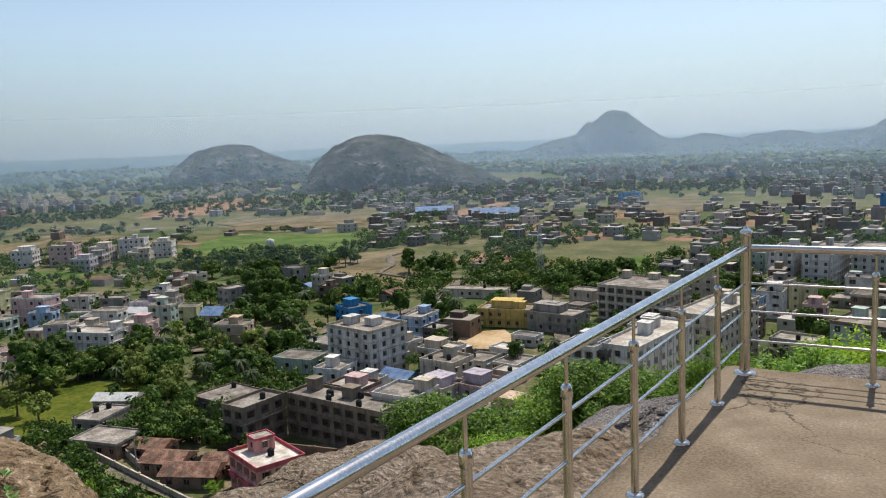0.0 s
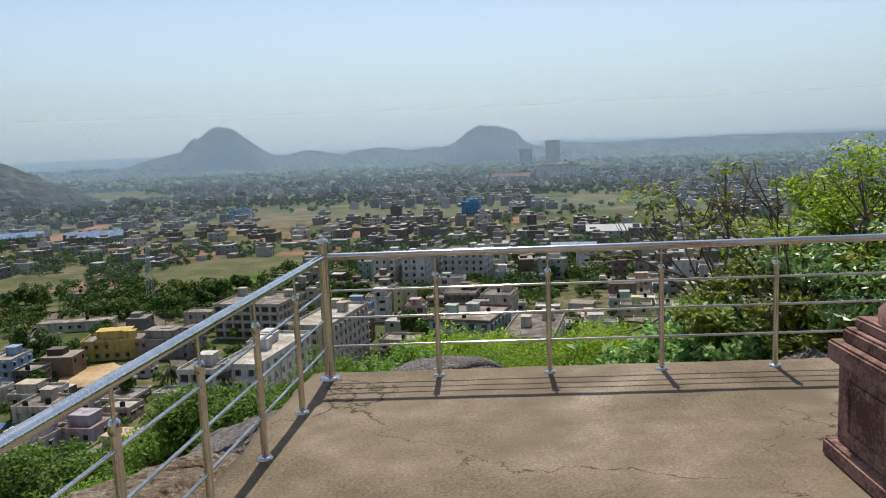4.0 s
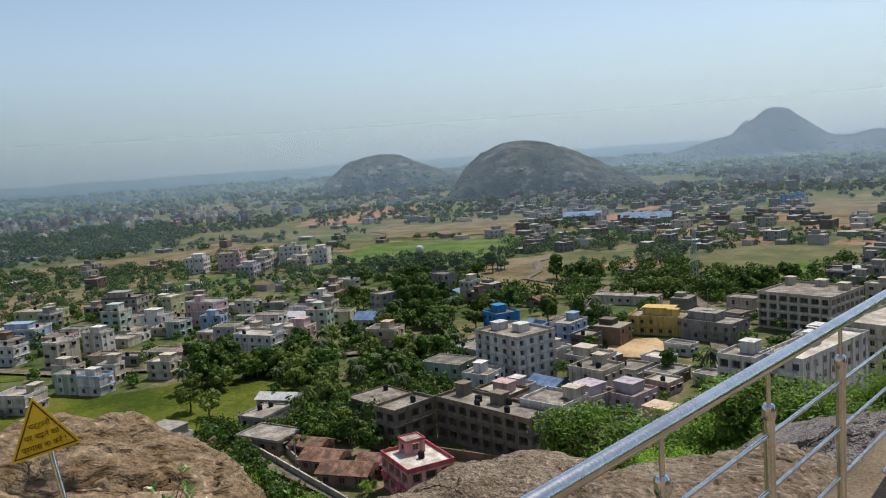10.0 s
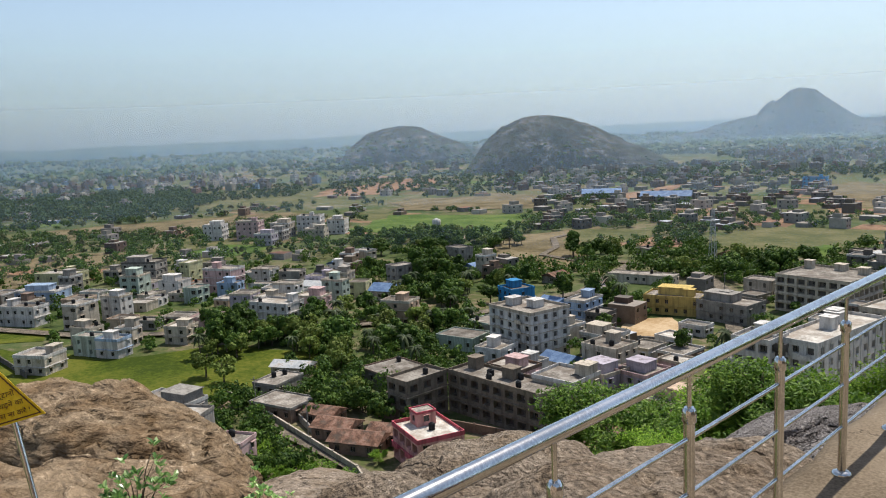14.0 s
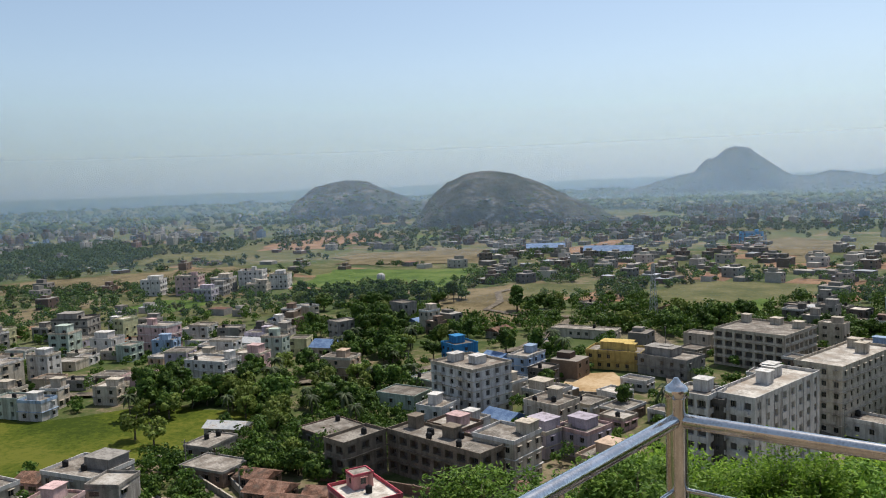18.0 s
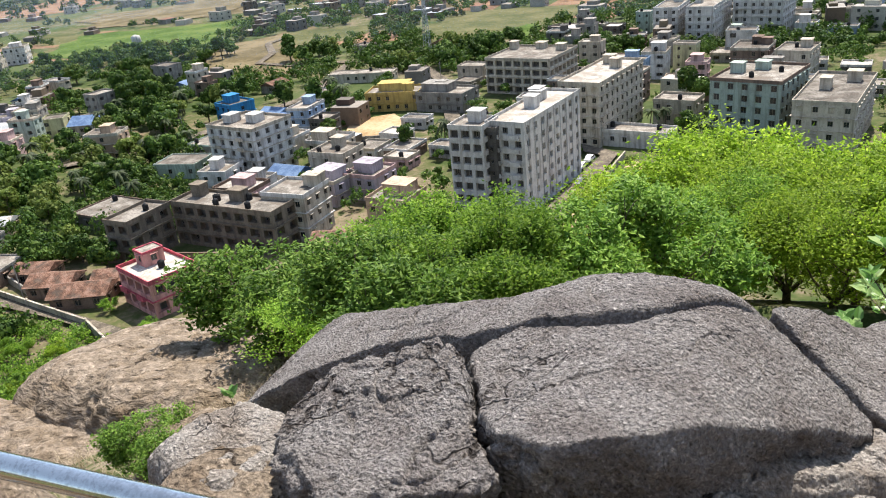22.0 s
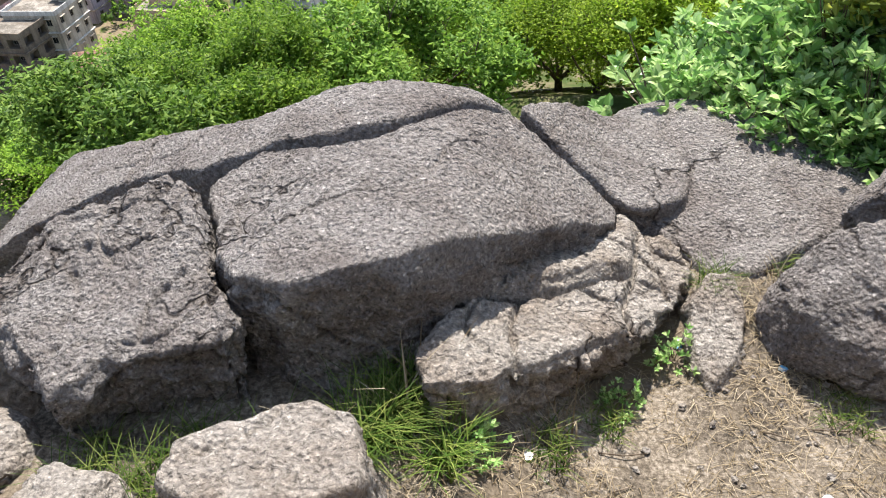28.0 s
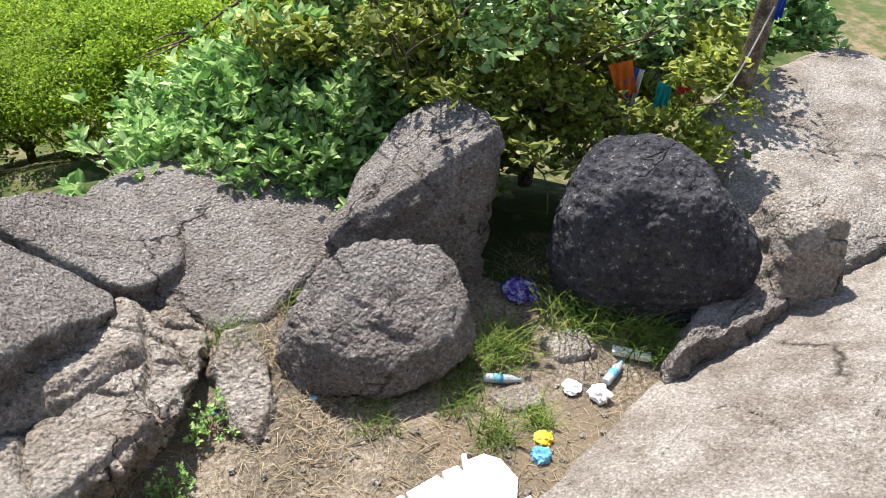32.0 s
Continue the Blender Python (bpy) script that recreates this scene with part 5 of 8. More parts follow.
occupied = [(k[2], k[3], max(k[4], k[5]) * 0.62) for k in KEY] + [(k[1], k[2], max(k[3], k[4]) * 0.62) for k in KEY_B] + [(-128, 104, 14)]

# rooftop room on the rose house
ob = building("roof_room", "salmon roof room with a pink parapet", -107.5, 107.0, 3.6, 4.2, -22, 2.8, wall="salmon", trim="rose", gz=GROUND + 7.08, heads=0, tanks=0, storeys=1, category="roof room", up=0.3)

# ---- fields, meadows and bare plots ----
def field_material(name, a, b, c, scale=0.05):
    return surface(name, [(0.25, a), (0.5, b), (0.75, c)], scale=scale, rough=0.95, bump=0.3, fine=14, bump_dist=0.3)


MEADOW = field_material("meadow_grass", (0.028, 0.044, 0.004), (0.056, 0.074, 0.007), (0.095, 0.1, 0.015))
PADDY = field_material("green_crop", (0.038, 0.068, 0.01), (0.065, 0.105, 0.018), (0.105, 0.13, 0.034))
STUBBLE = field_material("dry_stubble", (0.08, 0.064, 0.032), (0.125, 0.098, 0.052), (0.175, 0.138, 0.08))
OLIVE = field_material("fallow_field", (0.055, 0.062, 0.02), (0.088, 0.088, 0.034), (0.13, 0.114, 0.054))
CLAY = field_material("red_clay", (0.13, 0.075, 0.045), (0.20, 0.118, 0.07), (0.27, 0.172, 0.11))
SAND = field_material("sandy_plot", (0.26, 0.17, 0.085), (0.35, 0.245, 0.135), (0.43, 0.32, 0.20))
FIELDS = [
    (MEADOW, "near green meadow between houses", [(-228, 56), (-300, 76), (-288, 90), (-241, 101), (-220, 138), (-177, 144), (-170, 122), (-182, 88), (-205, 66)]),
    (MEADOW, "small meadow by the track", [(-295, 85), (-318, 99), (-297, 112), (-281, 103)]),
    (PADDY, "bright green crop field", [(-411, 352), (-457, 444), (-345, 492), (-312, 392), (-370, 366)]),
    (STUBBLE, "long tan stubble field", [(-666, 252), (-574, 431), (-508, 428), (-538, 316), (-601, 243)]),
    (CLAY, "reddish bare clay field", [(-724, 534), (-813, 834), (-700, 817), (-626, 595)]),
    (STUBBLE, "ochre dry field crossed by a track", [(-236, 293), (-296, 380), (-264, 445), (-216, 351), (-199, 303)]),
    (OLIVE, "olive fallow field", [(-250, 381), (-271, 427), (-222, 446), (-204, 389)]),
    (OLIVE, "olive fallow field", [(-186, 420), (-167, 480), (-95, 490), (-112, 400), (-155, 369)]),
    (PADDY, "small bright green crop plot", [(-131, 380), (-125, 423), (-114, 417), (-111, 376)]),
    (SAND, "sandy building plot", [(-120, 207), (-128, 231), (-116, 241), (-105, 226), (-110, 212)]),
    (CLAY, "red clay cutting", [(-367, 609), (-372, 777), (-348, 744), (-327, 618)]),
    (STUBBLE, "brown bare field", [(-196, 660), (-220, 826), (-154, 790), (-140, 637)]),
    (OLIVE, "green-brown fields before the town", [(-142, 706), (-158, 848), (-67, 800), (37, 799), (32, 700), (-70, 704)]),
    (SAND, "bare sandy yard below the bushes", [(-40, 150), (-38, 176), (-32, 196), (-22, 190), (-20, 150)]),
    (OLIVE, "wide fallow fields beyond the town", [(-700, 380), (-900, 560), (-760, 640), (-610, 470)]),
    (STUBBLE, "dry field strip", [(-480, 470), (-560, 560), (-430, 640), (-390, 520)]),
]
for k, (mt, lab, pts) in enumerate(FIELDS):
    n = len(pts)
    ring = []
    for (x0, y0), (x1, y1) in zip(pts, pts[1:] + pts[:1]):
        for s in range(6):
            t = s / 6
            x, y = x0 + (x1 - x0) * t, y0 + (y1 - y0) * t
            w = 0.02 * math.hypot(x, y)
            ring.append((x + w * noise.noise(Vector((x * 0.05, y * 0.05, k))), y + w * noise.noise(Vector((x * 0.05, y * 0.05, k + 9))), GROUND + 0.12 + 0.03 * k))
    tagged(new("field", mesh_of("field", ring, [tuple(range(len(ring)))], mt)), lab, "field", kind="structure")
# patchwork of small plots farther out, split by bunds
rng = random.Random(67)
plots = {k: ([], []) for k in range(4)}
for k in range(420):
    az, r = radians(rng.uniform(-80, 30)), 430 + 1500 * rng.random() ** 1.2
    x, y, turn = r * math.sin(az), r * math.cos(az), rng.uniform(-0.25, 0.25) - az * 0.3
    w, d = rng.uniform(18, 70), rng.uniform(25, 80)
    V, F = plots[rng.choice([0, 0, 0, 1, 1, 2, 3])]
    b = len(V)
    for u, v in ((-1, -1), (1, -1), (1, 1), (-1, 1)):
        u, v = u * w / 2 * rng.uniform(0.8, 1.1), v * d / 2 * rng.uniform(0.8, 1.1)
        V.append((x + u * math.cos(turn) - v * math.sin(turn), y + u * math.sin(turn) + v * math.cos(turn), GROUND + 0.03 + 0.0002 * k))
    F.append((b, b + 1, b + 2, b + 3))
for k, mt in enumerate((OLIVE, STUBBLE, PADDY, CLAY)):
    tagged(new("plots", mesh_of("plots", plots[k][0], plots[k][1], mt)), "patchwork of small dry and green plots on the plain", "field", kind="structure")
ROADS = [
    ("walled lane below the rocks", 3.0, [(-150, 98), (-121, 94.5), (-105, 91.5), (-92, 84)]),
    ("paved lane beside the apartment tower", 5.0, [(-44, 140), (-41, 160), (-39, 178), (-37, 200), (-60, 214)]),
    ("sandy track across the field", 4.0, [(-262, 410), (-262, 385), (-240, 355), (-232, 330), (-205, 322), (-180, 330)]),
    ("dusty street through the town", 5.0, [(-150, 330), (-120, 290), (-85, 215), (-70, 190)]),
    ("dusty street through the town", 5.0, [(-320, 96), (-275, 112), (-225, 150), (-180, 200), (-165, 260), (-180, 330)]),
]
for k, (lab, wid, pts) in enumerate(ROADS):
    verts, faces = [], []
    P = [Vector((x, y, GROUND + 0.75 + 0.02 * k)) for x, y in pts]
    for i, p in enumerate(P):
        t = (P[min(i + 1, len(P) - 1)] - P[max(i - 1, 0)]).normalized()
        s = Vector((-t.y, t.x, 0)) * wid / 2
        verts += [p - s, p + s]
    for i in range(len(P) - 1):
        faces.append((2 * i, 2 * i + 2, 2 * i + 3, 2 * i + 1))
    tagged(new("road", mesh_of("road", verts, faces, ASPHALT)), lab, "road", kind="structure")


def in_poly(x, y, pts):
    inside = False
    for (x0, y0), (x1, y1) in zip(pts, pts[1:] + pts[:1]):
        if (y0 > y) != (y1 > y) and x < (x1 - x0) * (y - y0) / (y1 - y0) + x0:
            inside = not inside
    return inside


def free(x, y, margin=5.0, fields=True):
    if any((x - a) ** 2 + (y - b) ** 2 < (c + margin) ** 2 for a, b, c in occupied):
        return False
    if fields and any(in_poly(x, y, p[2]) for p in FIELDS):
        return False
    for _, wid, pts in ROADS:
        for (x0, y0), (x1, y1) in zip(pts, pts[1:]):
            dx, dy = x1 - x0, y1 - y0
            t = max(0, min(1, ((x - x0) * dx + (y - y0) * dy) / (dx * dx + dy * dy)))
            if math.hypot(x - x0 - t * dx, y - y0 - t * dy) < wid * 0.5 + margin:
                return False
    return True


GROVES = [(-205, 158, 34), (-225, 140, 22), (-190, 205, 26), (-205, 235, 30), (-320, 325, 34), (-290, 345, 30), (-175, 175, 18), (-150, 245, 12), (-140, 320, 16), (-115, 345, 16), (-205, 340, 14), (-165, 300, 10), (-255, 260, 26), (-30, 245, 14), (-60, 330, 14), (-70, 205, 10), (25, 330, 30), (-280, 150, 16), (-330, 240, 18), (-420, 430, 30)]


def in_grove(x, y):
    return any((x - a) ** 2 + (y - b) ** 2 < c * c for a, b, c in GROVES)


COLOURS = ["white", "white", "cream", "grey", "grey", "brown", "cream", "pink", "palegreen", "lilac", "peach", "blue", "white", "dark", "grey", "lime", "white"]
WORDS = {"white": "whitewashed", "cream": "cream", "grey": "bare concrete", "brown": "brown mud-brick", "pink": "pale pink", "palegreen": "pale green", "blue": "pale blue", "lilac": "lilac", "peach": "peach", "lime": "pale yellow", "dark": "sooty dark"}
rng = random.Random(11)
count = 0
candidates = []
for i in range(-38, 18):
    for j in range(2, 38):
        x, y = i * 13.2 + rng.uniform(-3.5, 3.5), j * 13.2 + rng.uniform(-3.5, 3.5)
        az, r = math.degrees(math.atan2(x, y)), math.hypot(x, y)
        keep = 0.62 if az < -40 else 0.8
        if -59 < az < -36 and r < 240:
            continue
        if az > 30 or az < -80 or r < (150 if az < -38 else 205) or r > 500 or rng.random() > keep:
            continue
        candidates.append((r, x, y, az))
for r, x, y, az in sorted(candidates):
    if count >= 290:
        break
    w, d = rng.uniform(6.2, 11), rng.uniform(5.5, 9)
    if in_grove(x, y) or not free(x, y, max(w, d) * 0.36):
        continue
    if r > 300 and -38 < az < -15 and rng.random() < 0.6:
        continue
    c = COLOURS[rng.randrange(len(COLOURS))]
    if r > 250 and -35 < az < -10 and c not in ("brown", "dark", "grey"):
        c = rng.choice(["brown", "dark", "grey", "cream"])
    st = rng.choice([1, 1, 1, 2, 2, 2, 3]) if az < -35 or az > -15 else rng.choice([1, 1, 1, 2])
    flat = rng.random() < 0.8 or st > 1
    rot = (24 if az < -48 else -8) + rng.choice([0, 90]) + rng.uniform(-6, 6)
    building("house", "%s %s house with a %s roof" % (WORDS[c], ["single-storey", "two-storey", "three-storey"][st - 1], "flat cement" if flat else "tiled"),
             x, y, w, d, rot, st * 3.05, wall=c, trim=rng.choice([c, c, "white", "cream"]), flat=flat, heads=(1 if st > 1 and rng.random() < 0.6 else 0), tanks=(1 if flat and rng.random() < 0.5 else 0),
             ledges=False, ww=rng.choice([1.0, 1.2, 1.6, 2.2]), wh=rng.choice([1.2, 1.4, 1.7]), hollow=(0.9 if rng.random() < 0.25 else 0.0), roof=(None if not flat else rng.choice([ROOF, ROOF, ROOF, ROOF_PALE])) if flat else rng.choice([TILE, TILE, TIN, BLUE_TIN]), seed=200 + count, group="houses of the town", cols=2, up=0.6)
    occupied.append((x, y, max(w, d) * 0.55))
    count += 1


# ---- sheet roofs, far blocks, walls, poles and cars ----
for lab, cx, cy, w, d, rot, h, wall, rf in (("blue sheet-roofed workshop", -369, 622, 34, 16, 30, 5, "grey", BLUE_TIN), ("blue sheet-roofed workshop", -300, 608, 40, 18, 20, 5, "grey", BLUE_TIN), ("long blue-roofed hall", 53, 434, 24, 14, -10, 6, "white", BLUE_TIN), ("long pale sheet-roofed hall", 88, 514, 34, 16, -8, 6, "white", TIN),
                                           ("blue tarpaulin-roofed lean-to", -160, 233, 9, 7, -10, 3, "blue", BLUE_TIN), ("blue tarpaulin-roofed lean-to", -150, 226, 7, 6, -10, 3, "blue", BLUE_TIN), ("grey sheet-roofed shed by the meadow", -176, 127, 11, 6, 24, 3, "cream", TIN), ("long green sheet-roofed market shed", -262, 205, 26, 8, 18, 4, "palegreen", TIN), ("blue sheet-roofed market shed", -225, 215, 16, 11, 18, 4, "cream", BLUE_TIN)):
    building("shed", "low %s" % lab, cx, cy, w, d, rot, h, wall=wall, flat=False, roof=rf, category="shed", seed=int(abs(cx)))
building("apartment_building", "hazy pale tower block by the far hill", 182, 1905, 34, 22, -5, 62, wall="white", storeys=14, cols=8, heads=1, tanks=0, category=APT, ledges=False, wh=1.8, ww=2.2)
building("apartment_building", "lower hazy block beside the far tower", 118, 1900, 30, 20, -5, 44, wall="white", storeys=10, cols=7, heads=1, tanks=0, category=APT, ledges=False, wh=1.8, ww=2.2)
building("hall", "long orange-roofed hall in the trees", 56, 1300, 62, 22, -3, 9, wall="peach", flat=False, roof=TILE, category="hall")
building("apartment_building", "orange and white institute block", 138, 1350, 74, 30, -6, 22, wall="white", trim="orange", storeys=5, cols=12, heads=3, tanks=0, category=APT, ledges=False, roof=TILE)
building("house", "bright blue three-storey house in the fields", -5, 720, 16, 14, -8, 12, wall="teal", trim="teal", storeys=3)
building("house", "bright blue house among the brown roofs", -231, 765, 20, 14, 10, 9, wall="teal", trim="teal", storeys=3)
tower = thing("water_tower", "white concrete water tower on legs", "water tower", pose(-337, 366, GROUND))
for a in range(4):
    bm = bmesh.new()
    tube(bm, (1.6 * math.cos(a * 1.57 + 0.8), 1.6 * math.sin(a * 1.57 + 0.8), 0), (1.6 * math.cos(a * 1.57 + 0.8), 1.6 * math.sin(a * 1.57 + 0.8), 7), 0.25, n=8)
    part("leg", bm, tower, mat=WALLS["white"])
bm = bmesh.new()
turned(bm, [(2.3, 7), (2.6, 7.4), (2.6, 10.2), (1.4, 11.0), (0.2, 11.3)], 16)
part("tank", bm, tower, mat=WALLS["white"])


def compound_wall(label, pts, height=1.7, mat="grey", t=0.25):
    """A boundary wall: one panel between each pair of piers."""
    root = thing("compound_wall", label, "wall", pose(pts[0][0], pts[0][1], 0), "boundary walls")
    for (x0, y0), (x1, y1) in zip(pts, pts[1:]):
        n = max(1, round(math.hypot(x1 - x0, y1 - y0) / 9))
        ang = math.atan2(y1 - y0, x1 - x0)
        for k in range(n):
            ax, ay = x0 + (x1 - x0) * k / n, y0 + (y1 - y0) * k / n
            L = math.hypot(x1 - x0, y1 - y0) / n
            gz = min(ground_height(ax, ay), ground_height(x0 + (x1 - x0) * (k + 1) / n, y0 + (y1 - y0) * (k + 1) / n))
            bm = bmesh.new()
            box(bm, 0.2, -t / 2, -1, L - 0.2, t / 2, height)
            box(bm, 0.2, -t / 2 - 0.06, height + 0.004, L - 0.2, t / 2 + 0.06, height + 0.12)
            m = pose(ax - pts[0][0], ay - pts[0][1], gz) @ Matrix.Rotation(ang, 4, "Z")
            part("panel", bm, root, m=m, mat=WALLS[mat])
            bm = bmesh.new()
            box(bm, -0.2, -0.2, -1, 0.196, 0.2, height + 0.3)
            part("pier", bm, root, m=m, mat=WALLS[mat])


compound_wall("plastered wall along the lane below the rocks", [(-176, 105), (-152, 101), (-131, 96.5), (-112, 92.5), (-96, 84)], 1.8, "cream")
compound_wall("grey wall on the far side of the lane", [(-164, 108), (-150, 106.5), (-136, 101)], 1.6, "grey")
compound_wall("dark boundary wall round the meadow plot", [(-240, 80), (-283, 84)], 1.8, "dark")
compound_wall("pale fence wall at the meadow edge", [(-226, 60), (-220, 72), (-205, 78)], 1.5, "white")
compound_wall("grey wall round the sandy plot", [(-120, 205), (-104, 210), (-102, 226)], 2.0, "grey")
compound_wall("yellow-washed wall beside the parking lane", [(-36, 165), (-33, 200)], 1.6, "cream")
compound_wall("brown yard wall in front of the grey block", [(-133, 117), (-116, 121), (-98, 124)], 2.0, "brown")
compound_wall("grey yard wall by the apartment tower", [(-66, 150), (-52, 147)], 2.0, "grey")
for cx, cy in ((-135, 99), (-160, 103), (-100, 150), (-84, 205), (-118, 285), (-212, 160), (-178, 205), (-40, 205), (-258, 118), (-140, 250), (-72, 180), (-20, 250)):
    pole = thing("utility_pole", "grey concrete utility pole with a crossarm", "pole", pose(cx, cy, GROUND, 0, 0, cx), "utility poles")
    bm = bmesh.new()
    tube(bm, (0, 0, -0.5), (0, 0, 8.5), 0.15, 0.1, 8)
    part("pole", bm, pole, mat=WALLS["grey"])
    bm = bmesh.new()
    box(bm, -0.9, -0.06, 7.8, 0.9, 0.06, 7.95)
    part("crossarm", bm, pole, mat=WALLS["dark"])
CAR_PAINT = {"white": surface("white_car_paint", [(0.3, (0.66, 0.66, 0.65)), (0.7, (0.72, 0.72, 0.71))], scale=1, rough=0.25, bump=0.0, spec=0.5), "grey": surface("grey_car_paint", [(0.3, (0.2, 0.21, 0.22)), (0.7, (0.26, 0.27, 0.28))], scale=1, rough=0.25, bump=0.0, spec=0.5)}
for cx, cy, rot, c in ((-41.7, 187.6, 80, "white"), (-40.9, 193.5, 80, "white"), (-39.4, 176, 82, "grey"), (-84, 212, 60, "white")):
    car = thing("car", "parked %s hatchback on the lane" % c, "car", pose(cx, cy, GROUND + 0.84, 0, 0, rot), "parked cars")
    bm = bmesh.new()
    side = [(-1.95, 0.3), (-1.95, 0.8), (-1.25, 0.95), (-0.7, 1.5), (0.9, 1.5), (1.6, 0.95), (1.95, 0.85), (1.95, 0.3)]
    va, vb = [bm.verts.new((x, -0.8, z)) for x, z in side], [bm.verts.new((x, 0.8, z)) for x, z in side]
    bm.faces.new(va)
    bm.faces.new(vb[::-1])
    for i in range(len(side)):
        j = (i + 1) % len(side)
        bm.faces.new((va[i], vb[i], vb[j], va[j]))
    bmesh.ops.recalc_face_normals(bm, faces=bm.faces)
    bmesh.ops.bevel(bm, geom=bm.edges[:], offset=0.07, segments=2, affect="EDGES")
    part("body", bm, car, mat=CAR_PAINT[c])
    for sy in (-1, 1):
        bm = bmesh.new()
        va = [bm.verts.new((x, sy * 0.806, z)) for x, z in ((-1.1, 0.98), (-0.66, 1.4), (0.85, 1.4), (1.4, 0.98))]
        bm.faces.new(va)
        part("side_window", bm, car, mat=GLASS)
        for wx in (-1.2, 1.2):
            bm = bmesh.new()
            tube(bm, (wx, sy * 0.62, 0.3), (wx, sy * 0.84, 0.3), 0.3, n=14)
            part("wheel", bm, car, mat=TANK)


# ---- far town and woods: too many to tell apart ----
def in_hill(x, y):
    for _, az, dist, prof, depth, _, _ in HILLS:
        a = radians(az)
        u, v = x * math.cos(a) - y * math.sin(a), x * math.sin(a) + y * math.cos(a) - dist
        if prof[0][0] < u < prof[-1][0] and abs(v) < depth * 0.85:
            return True
    return False


def house_density(az, r):
    if az < -50:
        return 0.14 if r < 700 else 0.2 if r < 1500 else 0.05
    if az < -38:
        return 0.16 if r < 900 else 0.08
    if az < -6:
        return 0.2 if r < 480 else 0.6 if r < 960 else 0.3 if r < 1500 else 0.06
    return 0.75 if r < 1000 else 0.42 if r < 1400 else 0.1 if r < 2300 else 0.03


FAR_WALL = {}
for nm, c in (("cream", (0.40, 0.36, 0.31)), ("brown", (0.15, 0.107, 0.08)), ("grey", (0.20, 0.185, 0.165)), ("blue", (0.20, 0.27, 0.36))):
    FAR_WALL[nm] = surface("far_" + nm, [(0.25, [x * 0.7 for x in c]), (0.75, c)], scale=0.2, rough=0.95, bump=0.0, vary=0.35, hue=0.03, island=True)
far = {k: ([], [], []) for k in FAR_WALL}
rng = random.Random(23)
for i in range(-90, 75):
    for j in range(6, 150):
        x, y = i * 19 + rng.uniform(-7, 7), j * 19 + rng.uniform(-7, 7)
        r, az = math.hypot(x, y), math.degrees(math.atan2(x, y))
        if r < 205 or r > 2700 or az < -82 or az > 36:
            continue
        near_town = r < 505
        if rng.random() > house_density(az, r) * (0.8 if near_town else 1.0) or in_grove(x, y) or in_hill(x, y) or not free(x, y, 4):
            continue
        if noise.noise(Vector((x * 0.004, y * 0.004, 5))) > (0.32 if az < -6 else 0.45):
            continue
        key = rng.choice(["brown", "grey", "cream", "grey"]) if -38 < az < -8 and r < 1000 else rng.choice(["cream", "cream", "grey", "grey", "brown", "blue"] if rng.random() < 0.12 else ["cream", "grey", "brown"])
        V, F, M = far[key]
        w, d = rng.uniform(6, 13), rng.uniform(6, 11)
        h = rng.choice([2.8, 3.2, 3.4, 6.2, 6.4] if az < -8 and r < 1000 else [3.2, 6.2, 6.4, 9.3, 9.5, 12.5 if rng.random() < 0.3 else 6])
        a = radians(rng.choice([0, 90]) + (20 if az < -45 else -8) + rng.uniform(-12, 12))
        ca, sa = math.cos(a), math.sin(a)
        def put(x0, y0, z0, x1, y1, z1, roofm):
            b = len(V)
            for z in (z0, z1):
                for u, v in ((x0, y0), (x1, y0), (x1, y1), (x0, y1)):
                    V.append((x + u * ca - v * sa, y + u * sa + v * ca, GROUND + z))
            F.extend([(b, b + 1, b + 5, b + 4), (b + 1, b + 2, b + 6, b + 5), (b + 2, b + 3, b + 7, b + 6), (b + 3, b, b + 4, b + 7), (b + 4, b + 5, b + 6, b + 7)])
            M.extend([0, 0, 0, 0, roofm])
        roofm = rng.choice([1, 1, 2, 2, 3, 4]) if h < 4 else rng.choice([1, 2])
        put(-w / 2, -d / 2, -1, w / 2, d / 2, h, roofm)
        if h > 4 or rng.random() < 0.4:
            put(-w * 0.2, -d * 0.1, h, w * 0.25, d * 0.4, h + rng.uniform(1.2, 2.8), 1)
        if r < 1400 and h > 4:
            # dark window recesses as small inset boxes on the facing sides
            for s in range(max(1, int(h / 3.1))):
                for u in (-0.28, 0.28):
                    put(w * u - 0.6, -d / 2 - 0.06, s * 3.1 + 1.1, w * u + 0.6, -d / 2 + 0.02, s * 3.1 + 2.3, 5)
                    M[-5:] = [5] * 5
                    put(w / 2 - 0.02, d * u - 0.6, s * 3.1 + 1.1, w / 2 + 0.06, d * u + 0.6, s * 3.1 + 2.3, 5)
                    M[-5:] = [5] * 5
FAR_ROOF = [surface("far_roof_" + n, [(0.2, [q * 0.7 for q in c]), (0.8, c)], scale=0.15, rough=0.9, bump=0.0, vary=0.3, island=True) for n, c in
            (("cement", (0.205, 0.18, 0.155)), ("pale", (0.36, 0.33, 0.295)), ("tile", (0.185, 0.10, 0.07)), ("tin", (0.38, 0.39, 0.41)))]
for key, (V, F, M) in far.items():
    ob = new("far_houses", mesh_of("far_houses", V, F, [FAR_WALL[key]] + FAR_ROOF + [GLASS], False, M))
    tagged(ob, "crowded %s houses of the distant town" % {"cream": "cream", "brown": "brown brick", "grey": "grey concrete", "blue": "pale blue"}[key], "houses", kind="stuff")

LEAF_FAR = leaf_material("far_foliage", [(0.25, (0.025, 0.046, 0.016)), (0.5, (0.052, 0.09, 0.028)), (0.75, (0.095, 0.135, 0.042))], scale=0.02, through=0.25, spec=0.1)
